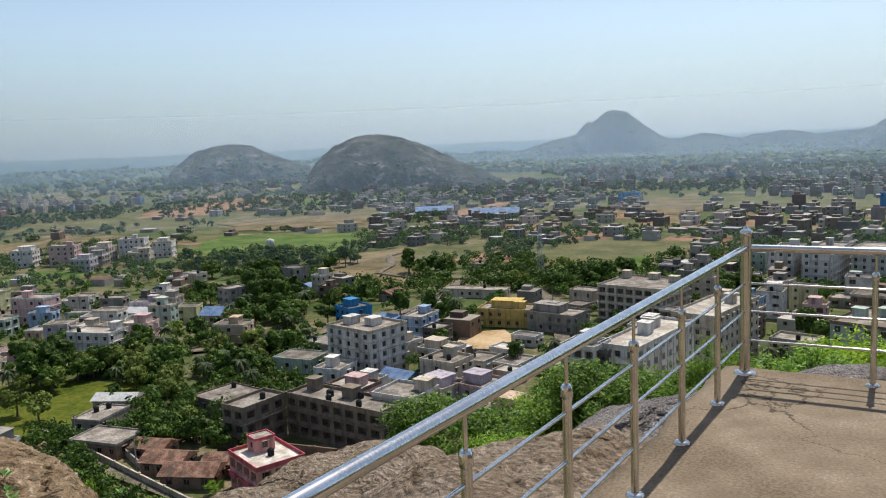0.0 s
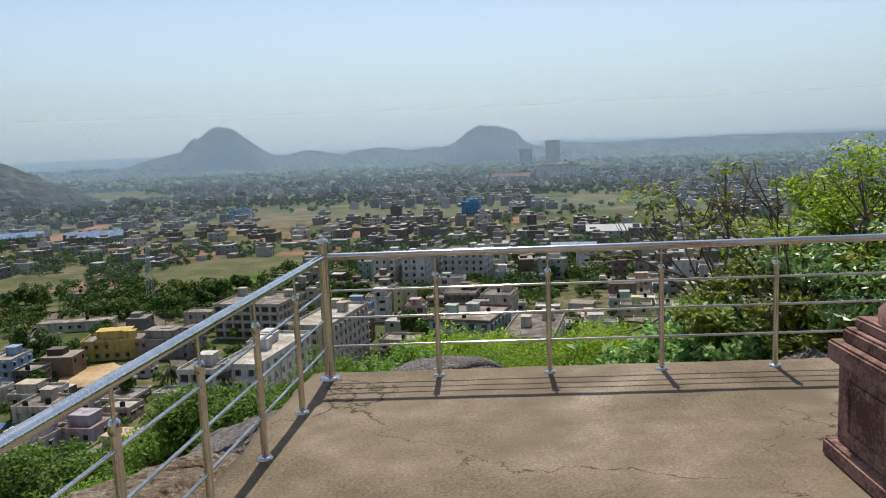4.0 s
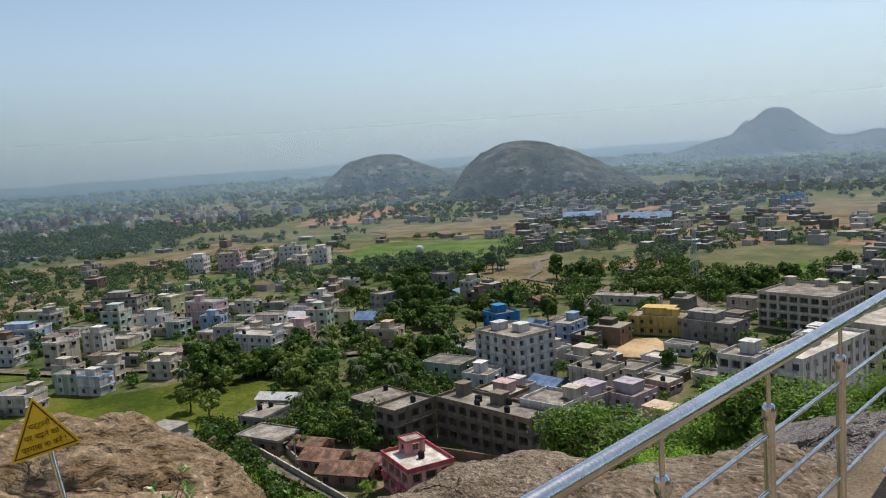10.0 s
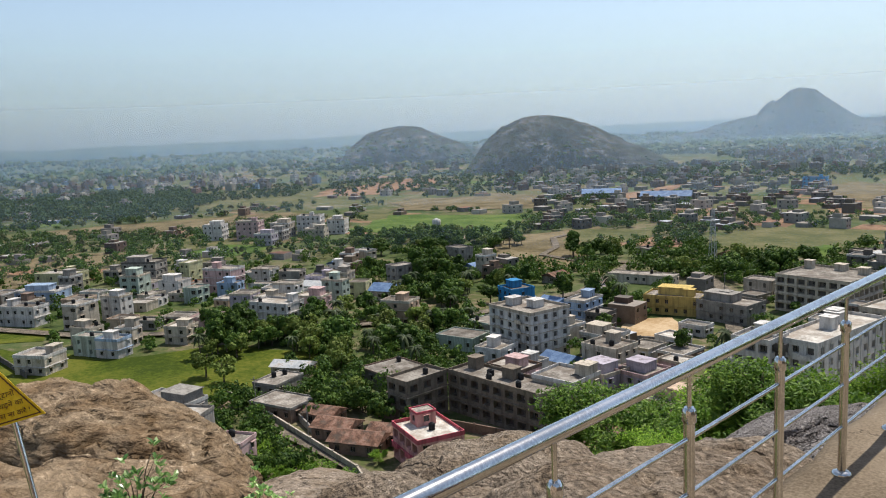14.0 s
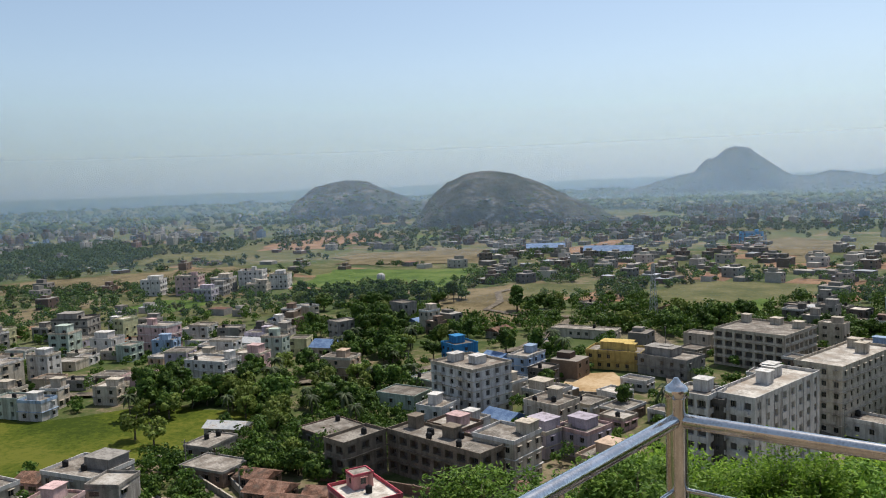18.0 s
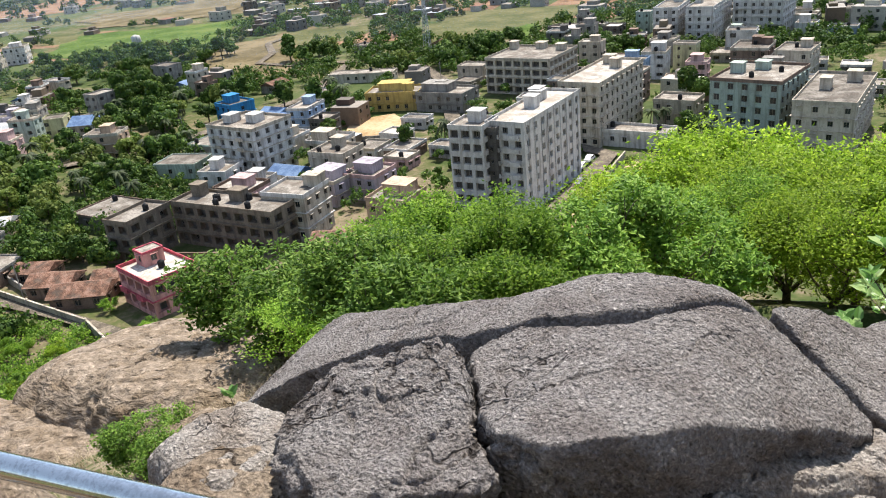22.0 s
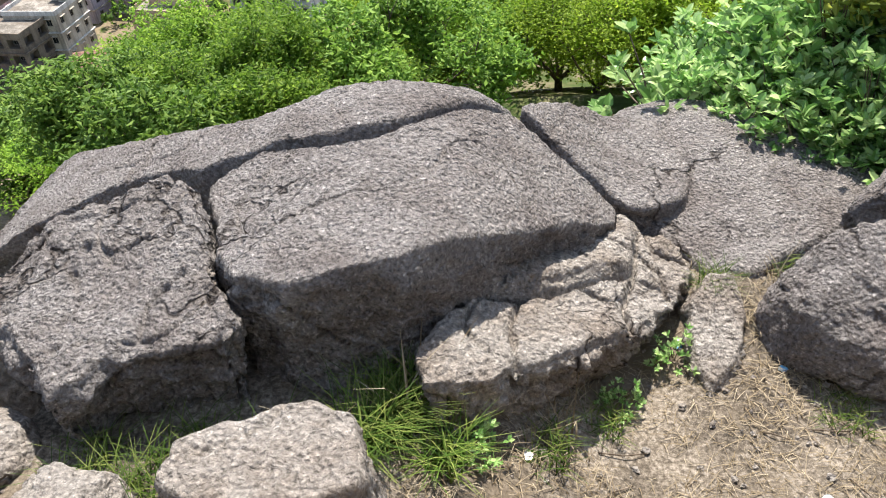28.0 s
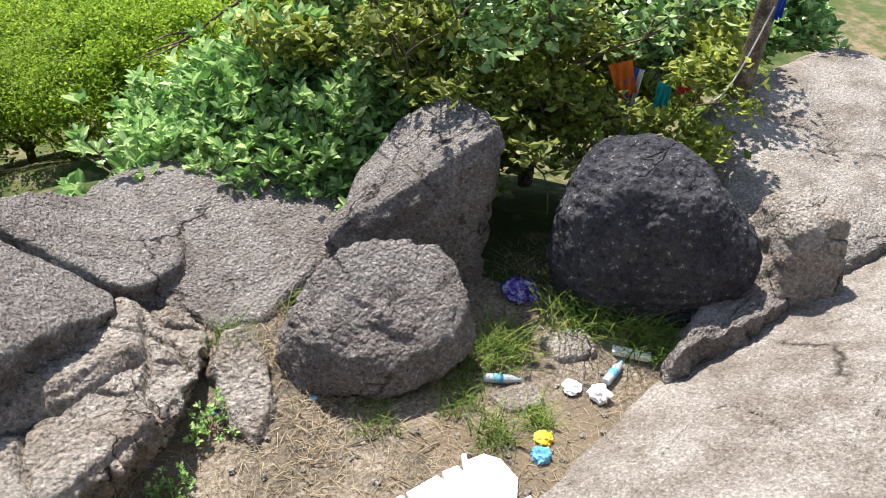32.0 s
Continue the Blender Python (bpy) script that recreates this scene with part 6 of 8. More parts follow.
SCRUB = leaf_material("dry_scrub", [(0.25, (0.05, 0.065, 0.02)), (0.5, (0.09, 0.10, 0.035)), (0.75, (0.15, 0.14, 0.06))], scale=0.02, through=0.1, spec=0.1)


def blob_template(fine):
    bm = bmesh.new()
    bmesh.ops.create_icosphere(bm, subdivisions=fine, radius=1)
    v = np.array([x.co[:] for x in bm.verts])
    f = np.array([[q.index for q in x.verts] for x in bm.faces])
    bm.free()
    return v, f


BLOBS = [blob_template(1), blob_template(2)]


def clumps(name, label, spots, mat, seed):
    """Many uneven crowns in one mesh: x, y, z, width, height."""
    rs = np.random.RandomState(seed)
    V, F, base = [], [], 0
    for k, (x, y, z, w, h) in enumerate(spots):
        BV, BF = BLOBS[1 if math.hypot(x, y) < 650 else 0]
        s = 1 + 0.28 * rs.randn(len(BV), 1)
        v = BV * s * np.array([w * rs.uniform(0.8, 1.2), w * rs.uniform(0.8, 1.2), h]) * 0.5
        a = rs.uniform(0, 6.28)
        c, q = np.cos(a), np.sin(a)
        v = np.stack([v[:, 0] * c - v[:, 1] * q + x, v[:, 0] * q + v[:, 1] * c + y, v[:, 2] + z + h * 0.45], 1)
        F.append(BF + base)
        base += len(BV)
        V.append(v)
    V, F = np.concatenate(V), np.concatenate(F)
    return tagged(new(name, mesh_of(name, V.tolist(), F.tolist(), mat)), label, "trees", kind="stuff")


FOREST = [(-821, 254), (-746, 302), (-685, 383), (-739, 460), (-1165, 649), (-1885, 599)]
rng = random.Random(31)
woods, scrub = [], []
for k in range(110000):
    az = rng.uniform(-84, 37)
    r = 330 + 3600 * rng.random() ** 1.7
    x, y = r * math.sin(radians(az)), r * math.cos(radians(az))
    d = noise.noise(Vector((x * 0.0035, y * 0.0035, 2))) + 0.5 * noise.noise(Vector((x * 0.012, y * 0.012, 6)))
    want = 0.10 + max(0, d) * 1.2
    if -80 < az < -52 and 560 < r < 1150:
        want += 0.95 if d > -0.3 else 0.3
    if -30 < az < 37 and r > 950:
        want += 0.75 if r < 1300 else 1.1
    if -50 < az < -20 and 860 < r < 1300:
        want += 0.55
    if r > 1400:
        want += 0.3
    if rng.random() > want * 0.75 or in_hill(x, y) or (r < 900 and not free(x, y, 1.0)):
        continue
    size = rng.uniform(4, 9) * (1.0 if r < 1500 else 1.7)
    (woods if rng.random() < 0.8 else scrub).append((x, y, ground_height(x, y), size * 1.25, size))
    if len(woods) > 15000:
        break
for k in range(2400):
    az, r = radians(rng.uniform(-82, -56)), rng.uniform(600, 1180)
    x, y = r * math.sin(az), r * math.cos(az)
    if in_poly(x, y, FOREST) and noise.noise(Vector((x * 0.008, y * 0.008, 4))) > -0.38:
        size = rng.uniform(6, 11)
        woods.append((x, y, GROUND, size * 1.35, size))
near_woods = [q for q in woods if math.hypot(q[0], q[1]) < 720]
mid_woods = [q for q in woods if 720 <= math.hypot(q[0], q[1]) < 1700]
woods = [q for q in woods if math.hypot(q[0], q[1]) >= 1700]
mid_scrub = [q for q in scrub if 450 <= math.hypot(q[0], q[1]) < 1400]
scrub = [q for q in scrub if math.hypot(q[0], q[1]) >= 1400]
clumps("woodland", "dark green groves and tree lines across the plain", woods, LEAF_FAR, 1)
clumps("scrub", "dry olive scrub scattered over the plain", scrub, SCRUB, 2)
hill_scrub = []
for nm, az, dist, prof, depth, rug, lab in HILLS:
    m = Matrix.Rotation(-radians(az), 4, "Z") @ Matrix.Translation((0, dist, GROUND))
    for k in range(700):
        u = rng.uniform(prof[0][0] - 30, prof[-1][0] + 30)
        v = -1.05 + 0.75 * rng.random() ** 2.0
        h = lerp_table(prof, u)
        z = h * math.sqrt(max(0.0, 1 - v * v)) ** 0.9
        if z > h * 0.75 and rng.random() < 0.7:
            continue
        s = rng.uniform(2, 5) * (1 if dist < 1500 else 1.8)
        p = m @ Vector((u, v * depth, max(z - 2.5, 0)))
        hill_scrub.append((p.x, p.y, p.z, s * 1.3, s * 0.8))
clumps("hill_scrub", "dark scrub and trees on the rocky hillsides", hill_scrub, LEAF_FAR, 3)

# ---- trees of the town ----
BARK = surface("bark", [(0.25, (0.05, 0.04, 0.03)), (0.5, (0.10, 0.08, 0.06)), (0.75, (0.17, 0.14, 0.11))], scale=3, rough=0.95, bump=0.6, fine=8, bump_dist=0.02)
LEAF = leaf_material("tree_foliage", [(0.2, (0.018, 0.042, 0.008)), (0.5, (0.05, 0.098, 0.016)), (0.8, (0.115, 0.175, 0.028))], scale=0.25, through=0.28)
LEAF_LIGHT = leaf_material("light_foliage", [(0.2, (0.06, 0.09, 0.015)), (0.5, (0.12, 0.165, 0.03)), (0.8, (0.20, 0.23, 0.06))], scale=0.25, through=0.3)
FROND = leaf_material("palm_frond", [(0.2, (0.03, 0.045, 0.018)), (0.5, (0.055, 0.075, 0.03)), (0.8, (0.09, 0.11, 0.05))], scale=0.3, through=0.2)


def cards(centres, sizes, normals, rs, aspect=0.6):
    """Leaf sprays: bent quads about the given centres, facing roughly along the normals."""
    n = len(centres)
    a = rs.randn(n, 3)
    t = np.cross(normals, a)
    t /= np.linalg.norm(t, axis=1, keepdims=True) + 1e-9
    b = np.cross(normals, t)
    s = sizes[:, None]
    v = np.stack([centres - t * s * 0.5, centres + b * s * 0.5 * aspect - normals * s * 0.1, centres + t * s * 0.5 + normals * s * 0.08, centres - b * s * 0.5 * aspect - normals * s * 0.1], 1).reshape(-1, 3)
    f = np.arange(4 * n).reshape(-1, 4)
    return v, f


def crown_points(rs, lobes, per, lobe_r, spread, height, base):
    pts, nrm = [], []
    for k in range(lobes):
        a, q = rs.uniform(0, 6.28), rs.rand() ** 0.5
        c = np.array([math.cos(a) * q * spread, math.sin(a) * q * spread, base + height * (0.15 + 0.85 * rs.rand() * (1 - 0.45 * q))])
        d = rs.randn(per, 3)
        d[:, 2] = d[:, 2] * 0.8 + 0.25
        d /= np.linalg.norm(d, axis=1, keepdims=True)
        rad = lobe_r * rs.uniform(0.7, 1.2) * (0.6 + 0.4 * rs.rand(per, 1) ** 0.5)
        pts.append(c + d * rad * np.array([1, 1, 0.8]))
        nrm.append(d)
    return np.concatenate(pts), np.concatenate(nrm)


def tree_meshes(seed, kind="round"):
    rs = np.random.RandomState(seed)
    bm = bmesh.new()
    if kind == "palm":
        h = 6.5
        top = Vector((0.5, 0.2, h))
        tube(bm, (0, 0, -0.3), (0.2, 0.1, h * 0.5), 0.2, 0.15, 8)
        tube(bm, (0.2, 0.1, h * 0.5), top, 0.15, 0.12, 8)
        trunk = bpy.data.meshes.new("trunk")
        bm.to_mesh(trunk)
        bm.free()
        V, F = [], []
        for k in range(22):
            a, lift = rs.uniform(0, 6.28), rs.uniform(-0.35, 1.0)
            L = rs.uniform(2.2, 3.0)
            prev = None
            for s in range(7):
                t = s / 6
                p = np.array([0.5 + math.cos(a) * L * t, 0.2 + math.sin(a) * L * t, h + L * (lift * t - 1.0 * t * t)])
                wd = 0.42 * math.sin(math.pi * min(0.98, t * 0.9 + 0.12))
                side = np.array([-math.sin(a), math.cos(a), 0]) * wd
                b = len(V)
                V += [tuple(p - side - [0, 0, wd * 0.6]), tuple(p), tuple(p + side - [0, 0, wd * 0.6])]
                if prev is not None:
                    F += [(prev, b, b + 1, prev + 1), (prev + 1, b + 1, b + 2, prev + 2)]
                prev = b
        crown = mesh_of("crown", V, F, FROND)
    else:
        h = {"round": 8.0, "tall": 11.0, "light": 8.5}[kind]
        tube(bm, (0, 0, -0.4), (0.1, 0.05, h * 0.4), 0.26, 0.17, 8)
        for k in range(5):
            a = k * 1.26 + rs.uniform(-0.3, 0.3)
            tube(bm, (0.1, 0.05, h * 0.36), (math.cos(a) * h * 0.2, math.sin(a) * h * 0.2, h * 0.68), 0.13, 0.04, 6)
        trunk = bpy.data.meshes.new("trunk")
        bm.to_mesh(trunk)
        bm.free()
        lobes = {"round": 17, "tall": 15, "light": 14}[kind]
        spread = {"round": 2.6, "tall": 1.5, "light": 2.4}[kind]
        p, n = crown_points(rs, lobes, 60 if kind != "light" else 42, 1.45, spread, h * 0.62, h * 0.28)
        v, f = cards(p, rs.uniform(0.55, 1.05, len(p)), n + 0.3 * rs.randn(len(p), 3), rs, 0.8)
        crown = mesh_of("crown", v.tolist(), f.tolist(), LEAF_LIGHT if kind == "light" else LEAF)
    trunk.materials.append(BARK)
    return trunk, crown


VARIANTS = {"round": [tree_meshes(s) for s in (1, 2, 3, 4)], "tall": [tree_meshes(s, "tall") for s in (5, 6)], "light": [tree_meshes(s, "light") for s in (7, 8)], "palm": [tree_meshes(s, "palm") for s in (9, 10)]}
TREE_LABEL = {"round": "broad dark green leafy tree among the houses", "tall": "tall narrow dark green tree", "light": "light green feathery tree", "palm": "date palm with drooping grey-green fronds"}


def plant_tree(x, y, kind, size, rng, gz=None):
    trunk, crown = VARIANTS[kind][rng.randrange(len(VARIANTS[kind]))]
    root = thing("palm_tree" if kind == "palm" else "tree", TREE_LABEL[kind], "tree", pose(x, y, GROUND if gz is None else gz, 0, 0, rng.uniform(0, 360)) @ Matrix.Scale(size, 4), "trees of the town")
    part("trunk", trunk, root)
    part("crown", crown, root)
    return root


rng = random.Random(41)
planted = 0
for gx, gy, gr in GROVES:
    for k in range(int(gr * gr / 30) + 2):
        a, q = rng.uniform(0, 6.28), rng.random() ** 0.5 * gr
        x, y = gx + q * math.cos(a), gy + q * math.sin(a)
        if planted < 235 and free(x, y, 2.0, fields=gr < 12):
            plant_tree(x, y, rng.choice(["round", "round", "round", "tall", "light", "palm" if math.hypot(x, y) < 330 else "round"]), rng.uniform(0.9, 1.45), rng)
            planted += 1
for x, y, kind, s in ((-212, 124, "light", 0.85), (-215, 133, "round", 0.91), (-208, 138, "round", 0.97), (-206, 147, "tall", 1.03), (-205, 155, "tall", 1.09), (-189, 150, "round", 1.15), (-178, 149, "light", 0.85), (-178, 157, "palm", 0.91), (-174, 163, "palm", 0.97), (-166, 164, "round", 1.03), (-168, 179, "tall", 1.09), (-215, 167, "round", 1.15), (-207, 173, "round", 0.85), (-204, 184, "round", 0.91), (-190, 138, "palm", 0.97), (-172, 140, "light", 1.03), (-186, 111, "light", 1.09), (-195, 111, "light", 1.15), (-145, 111, "round", 0.95), (-137, 118, "round", 0.95), (-127, 114, "round", 1.0), (-137, 117, "round", 0.85), (-148, 124, "light", 0.8), (-158, 122, "round", 0.8), (-118, 112, "round", 0.6), (-165, 135, "light", 1.0), (-172, 142, "light", 1.2), (-182, 150, "round", 1.0), (-85, 205, "palm", 1.2), (-95, 200, "tall", 0.9), (-125, 208, "round", 1.0), (-150, 150, "palm", 1.0), (-160, 155, "palm", 1.1),
                      (-168, 150, "palm", 1.0), (-157, 163, "round", 0.8), (-185, 140, "light", 1.0), (-178, 128, "round", 0.8), (-205, 128, "light", 1.1), (-30, 222, "palm", 1.0), (-26, 226, "palm", 0.9), (-20, 222, "round", 0.9), (-14, 212, "palm", 0.9),
                      (-62, 148, "round", 0.8), (-70, 146, "round", 0.9), (-40, 148, "tall", 0.6), (-30, 190, "light", 0.5), (4, 205, "palm", 0.9), (-134, 340, "light", 1.6), (-120, 330, "round", 1.2), (30, 215, "round", 1.1)):
    plant_tree(x, y, kind, s, rng)
# smaller trees between the houses and along the lanes: one mass of foliage
rs = np.random.RandomState(17)
V, F, base = [], [], 0
for k in range(6000):
    az, r = rng.uniform(-80, 32), 150 + 420 * rng.random() ** 0.8
    x, y = r * math.sin(radians(az)), r * math.cos(radians(az))
    if not free(x, y, 0.6):
        continue
    n = int(rng.uniform(110, 230))
    h = rng.uniform(2.6, 8.5)
    p, nn = crown_points(rs, 5, n // 5, h * 0.24, h * 0.28, h * 0.6, h * 0.2)
    v, f = cards(p, rs.uniform(0.5, 1.0, len(p)), nn + 0.5 * rs.randn(len(p), 3), rs, 0.7)
    V.append(v + np.array([x, y, GROUND]))
    F.append(f + base)
    base += len(v)
    if len(V) > 1700:
        break
tagged(new("garden_trees", mesh_of("garden_trees", np.concatenate(V).tolist(), np.concatenate(F).tolist(), LEAF)), "small dark green garden trees between the houses", "trees", kind="stuff")

def leaf_mass(name, label, spots, mat, seed, leaf=0.8, per=26):
    """Many small crowns of leaf sprays in one mesh: x, y, z, width, height."""
    rs = np.random.RandomState(seed)
    V, F, base = [], [], 0
    for x, y, z, w, h in spots:
        p, nn = crown_points(rs, 5, per, w * 0.27, w * 0.3, h * 0.62, h * 0.18)
        v, f = cards(p, rs.uniform(0.6, 1.2, len(p)) * leaf, nn + 0.3 * rs.randn(len(p), 3), rs, 0.8)
        V.append(v + np.array([x, y, z]))
        F.append(f + base)
        base += len(v)
    return tagged(new(name, mesh_of(name, np.concatenate(V).tolist(), np.concatenate(F).tolist(), mat)), label, "trees", kind="stuff")


leaf_mass("woodland", "dark green trees in groves between the houses", near_woods[:2200], LEAF, 51, 1.3, 18)
leaf_mass("woodland", "dark blue-green woods beyond the fields", mid_woods, LEAF_FAR, 52, 2.6, 7)
leaf_mass("scrub", "dry olive scrub between the far fields", mid_scrub, SCRUB, 53, 2.2, 6)
# dense scrub between the rocks and the walled lane
thicket = []
verge = []
for k in range(900):
    az, r = rng.uniform(-60, -37), 150 + 100 * rng.random()
    x, y = r * math.sin(radians(az)), r * math.cos(radians(az))
    if free(x, y, 0.8) and len(verge) < 230:
        h = rng.uniform(2.5, 6.5)
        verge.append((x, y, GROUND, h * 1.3, h))
leaf_mass("garden_trees", "dark green trees round the old yards", verge, LEAF, 71, 0.8, 30)
for k in range(2600):
    az, r = rng.uniform(-66, -38), 88 + 84 * rng.random()
    x, y = r * math.sin(radians(az)), r * math.cos(radians(az))
    if free(x, y, 0.4) and y < 101 + (x + 152) * -0.19 and len(thicket) < 900:
        h = rng.uniform(1.2, 3.4)
        thicket.append((x, y, ground_height(x, y) - 0.2, h * 1.5, h))

# lattice mast behind the groves
mast = thing("radio_mast", "grey lattice radio mast rising from the trees", "mast", pose(-147, 342, GROUND))
bm = bmesh.new()
for sx, sy in ((-1, -1), (1, -1), (1, 1), (-1, 1)):
    tube(bm, (sx * 1.5, sy * 1.5, 0), (sx * 0.45, sy * 0.45, 26), 0.14, 0.1, 6)
part("leg_frame", bm, mast, mat=TIN)
bm = bmesh.new()
for k in range(12):
    z0, z1 = k * 26 / 12, (k + 1) * 26 / 12
    w0, w1 = 1.5 - 1.05 * k / 12, 1.5 - 1.05 * (k + 1) / 12
    for (ax, ay), (bx, by) in (((-1, -1), (1, -1)), ((1, -1), (1, 1)), ((1, 1), (-1, 1)), ((-1, 1), (-1, -1))):
        tube(bm, (ax * w0, ay * w0, z0), (bx * w1, by * w1, z1), 0.07, n=5)
part("bracing", bm, mast, mat=TIN)
bm = bmesh.new()
for a in (0, 2.1, 4.2):
    box(bm, math.cos(a) * 0.7 - 0.15, math.sin(a) * 0.7 - 0.15, 22.5, math.cos(a) * 0.7 + 0.15, math.sin(a) * 0.7 + 0.15, 25)
part("antenna", bm, mast, mat=TIN)


# ---- bushes and trees on the hillside ----
LEAF_LIME = leaf_material("lime_leaves", [(0.15, (0.085, 0.15, 0.012)), (0.5, (0.245, 0.375, 0.028)), (0.85, (0.48, 0.59, 0.075))], scale=0.5, through=0.58, rough=0.5)
LEAF_MID = leaf_material("fresh_leaves", [(0.15, (0.05, 0.12, 0.014)), (0.5, (0.185, 0.32, 0.034)), (0.85, (0.42, 0.57, 0.09))], scale=0.5, through=0.58, rough=0.5)
LEAF_BROAD = leaf_material("broad_leaves", [(0.15, (0.035, 0.105, 0.022)), (0.45, (0.19, 0.35, 0.09)), (0.8, (0.54, 0.67, 0.30))], scale=0.8, through=0.42, rough=0.3, spec=0.5)
LEAF_OLIVE = leaf_material("olive_leaves", [(0.15, (0.05, 0.08, 0.01)), (0.5, (0.17, 0.21, 0.024)), (0.85, (0.40, 0.41, 0.09))], scale=0.5, through=0.4, rough=0.5, spec=0.3)
LEAF_DEEP = leaf_material("deep_green_leaves", [(0.15, (0.045, 0.105, 0.012)), (0.5, (0.13, 0.24, 0.03)), (0.85, (0.30, 0.43, 0.08))], scale=0.8, through=0.4, rough=0.6, spec=0.2)
GRASS = leaf_material("green_grass", [(0.2, (0.025, 0.06, 0.008)), (0.5, (0.075, 0.13, 0.018)), (0.8, (0.25, 0.28, 0.075))], scale=2, through=0.3)
STRAW = leaf_material("dry_grass", [(0.2, (0.17, 0.125, 0.07)), (0.5, (0.30, 0.235, 0.15)), (0.8, (0.50, 0.42, 0.30))], scale=2, through=0.3)
TWIG = surface("twig_bark", [(0.25, (0.05, 0.038, 0.028)), (0.5, (0.12, 0.09, 0.065)), (0.75, (0.22, 0.18, 0.14))], scale=8, rough=0.95, bump=0.4, fine=6, bump_dist=0.01)


def branches(bm, rs, start, way, length, radius, level, tips, spread=0.75):
    """Forking limbs; the ends of the last twigs are gathered in tips."""
    p = Vector(start)
    d = Vector(way).normalized()
    for k in range(3):
        q = p + d * (length / 3)
        tube(bm, p, q, radius * (1 - 0.22 * k), radius * (1 - 0.22 * (k + 1)), 6 if level > 1 else 4, caps=False)
        d = (d + Vector(rs.uniform(-0.22, 0.22, 3)) + Vector((0, 0, 0.06))).normalized()
        p = q
        tips.append(p.copy())
    if level == 0:
        return
    for k in range(4 if level > 1 else 3):
        s = Vector(rs.uniform(-1, 1, 3)) * spread
        branches(bm, rs, p, d + s + Vector((0, 0, 0.15)), length * rs.uniform(0.55, 0.8), radius * 0.5, level - 1, tips, spread)


def leafy_tree(seed, height, leaves, size, mat, limbs=5, flare=0.75, per_tip=0.5, aspect=0.5):
    """Bark mesh and leaf mesh of a tree that forks near the ground."""
    rs = np.random.RandomState(seed)
    bm = bmesh.new()
    tips = []
    tube(bm, (0, 0, -0.6), (0.05, 0, height * 0.08), height * 0.026, height * 0.02, 8)
    for k in range(limbs):
        a = 6.28 * k / limbs + rs.uniform(-0.4, 0.4)
        branches(bm, rs, (0.05, 0, height * 0.06), (math.cos(a) * flare, math.sin(a) * flare, 0.9), height * 0.36, height * 0.013, 2, tips, 0.8)
    bark = bpy.data.meshes.new("trunk")
    bm.to_mesh(bark)
    bm.free()
    bark.materials.append(TWIG)
    t = np.array([q[:] for q in tips])
    spray = t[rs.randint(0, len(t), max(20, leaves // 70))] + rs.randn(max(20, leaves // 70), 3) * height * 0.03
    c = spray[rs.randint(0, len(spray), leaves)] + rs.randn(leaves, 3) * np.array([per_tip, per_tip, per_tip * 0.45]) * height * 0.085
    n = rs.randn(leaves, 3) * 0.5 + np.array([0, 0, 0.9])
    n /= np.linalg.norm(n, axis=1, keepdims=True)
    v, f = cards(c, rs.uniform(0.6, 1.3, leaves) * size, n, rs, aspect)
    return bark, mesh_of("leaves", v.tolist(), f.tolist(), mat)


SLOPE_TREES = {"lime": [leafy_tree(61, 6.5, 22000, 0.15, LEAF_LIME, limbs=6, per_tip=0.62), leafy_tree(62, 6.0, 22000, 0.15, LEAF_LIME, limbs=7, per_tip=0.62)],
               "mid": [leafy_tree(63, 5.0, 20000, 0.13, LEAF_MID, per_tip=0.62), leafy_tree(64, 5.5, 20000, 0.13, LEAF_MID, limbs=6, per_tip=0.62)]}
SLOPE_TREES["deep"] = [leafy_tree(65, 5.2, 12000, 0.18, LEAF_DEEP), leafy_tree(66, 5.0, 12000, 0.18, LEAF_DEEP, limbs=6)]
TREE_TEXT = {"deep": "dense deep green tree growing below the rocks", "lime": "lime green feathery tree with thin dark branches on the slope", "mid": "leafy green bush-like tree rooted among the rocks"}


# tops of the crowns: bearing and angle below the eye
CROWN_LINE = [(-46, -24.5), (-40.3, -22.3), (-37.1, -21.1), (-33.5, -22.4), (-30.2, -23.6), (-28.1, -21.1), (-24.4, -19.7), (-20.3, -21.4), (-17.3, -23.2), (-14.3, -22.8), (-10.9, -23.9), (-9.2, -19.9), (-6.1, -16.9), (-2.7, -16.5), (1.4, -17.6), (6.7, -16.7), (12, -15.5), (20, -16), (45, -17)]


def slope_tree(az, dist, kind, which, turn, low=0.0, eye=(1.5, -0.8, 1.75)):
    x, y = eye[0] + dist * math.sin(radians(az)), eye[1] + dist * math.cos(radians(az))
    bark, leaves = SLOPE_TREES[kind][which]
    gz = ground_height(x, y)
    top = eye[2] + dist * math.tan(radians(lerp_table(CROWN_LINE, az) - low))
    full = max(v.co.z for v in leaves.vertices) * 0.95
    scale = max(0.3, (top - gz) / full)
    root = thing("tree", TREE_TEXT[kind], "tree", pose(x, y, gz, 0, 0, turn) @ Matrix.Diagonal((max(scale, 0.55), max(scale, 0.55), scale, 1)), "trees on the hillside")
    part("trunk", bark, root)
    part("leaves", leaves, root)


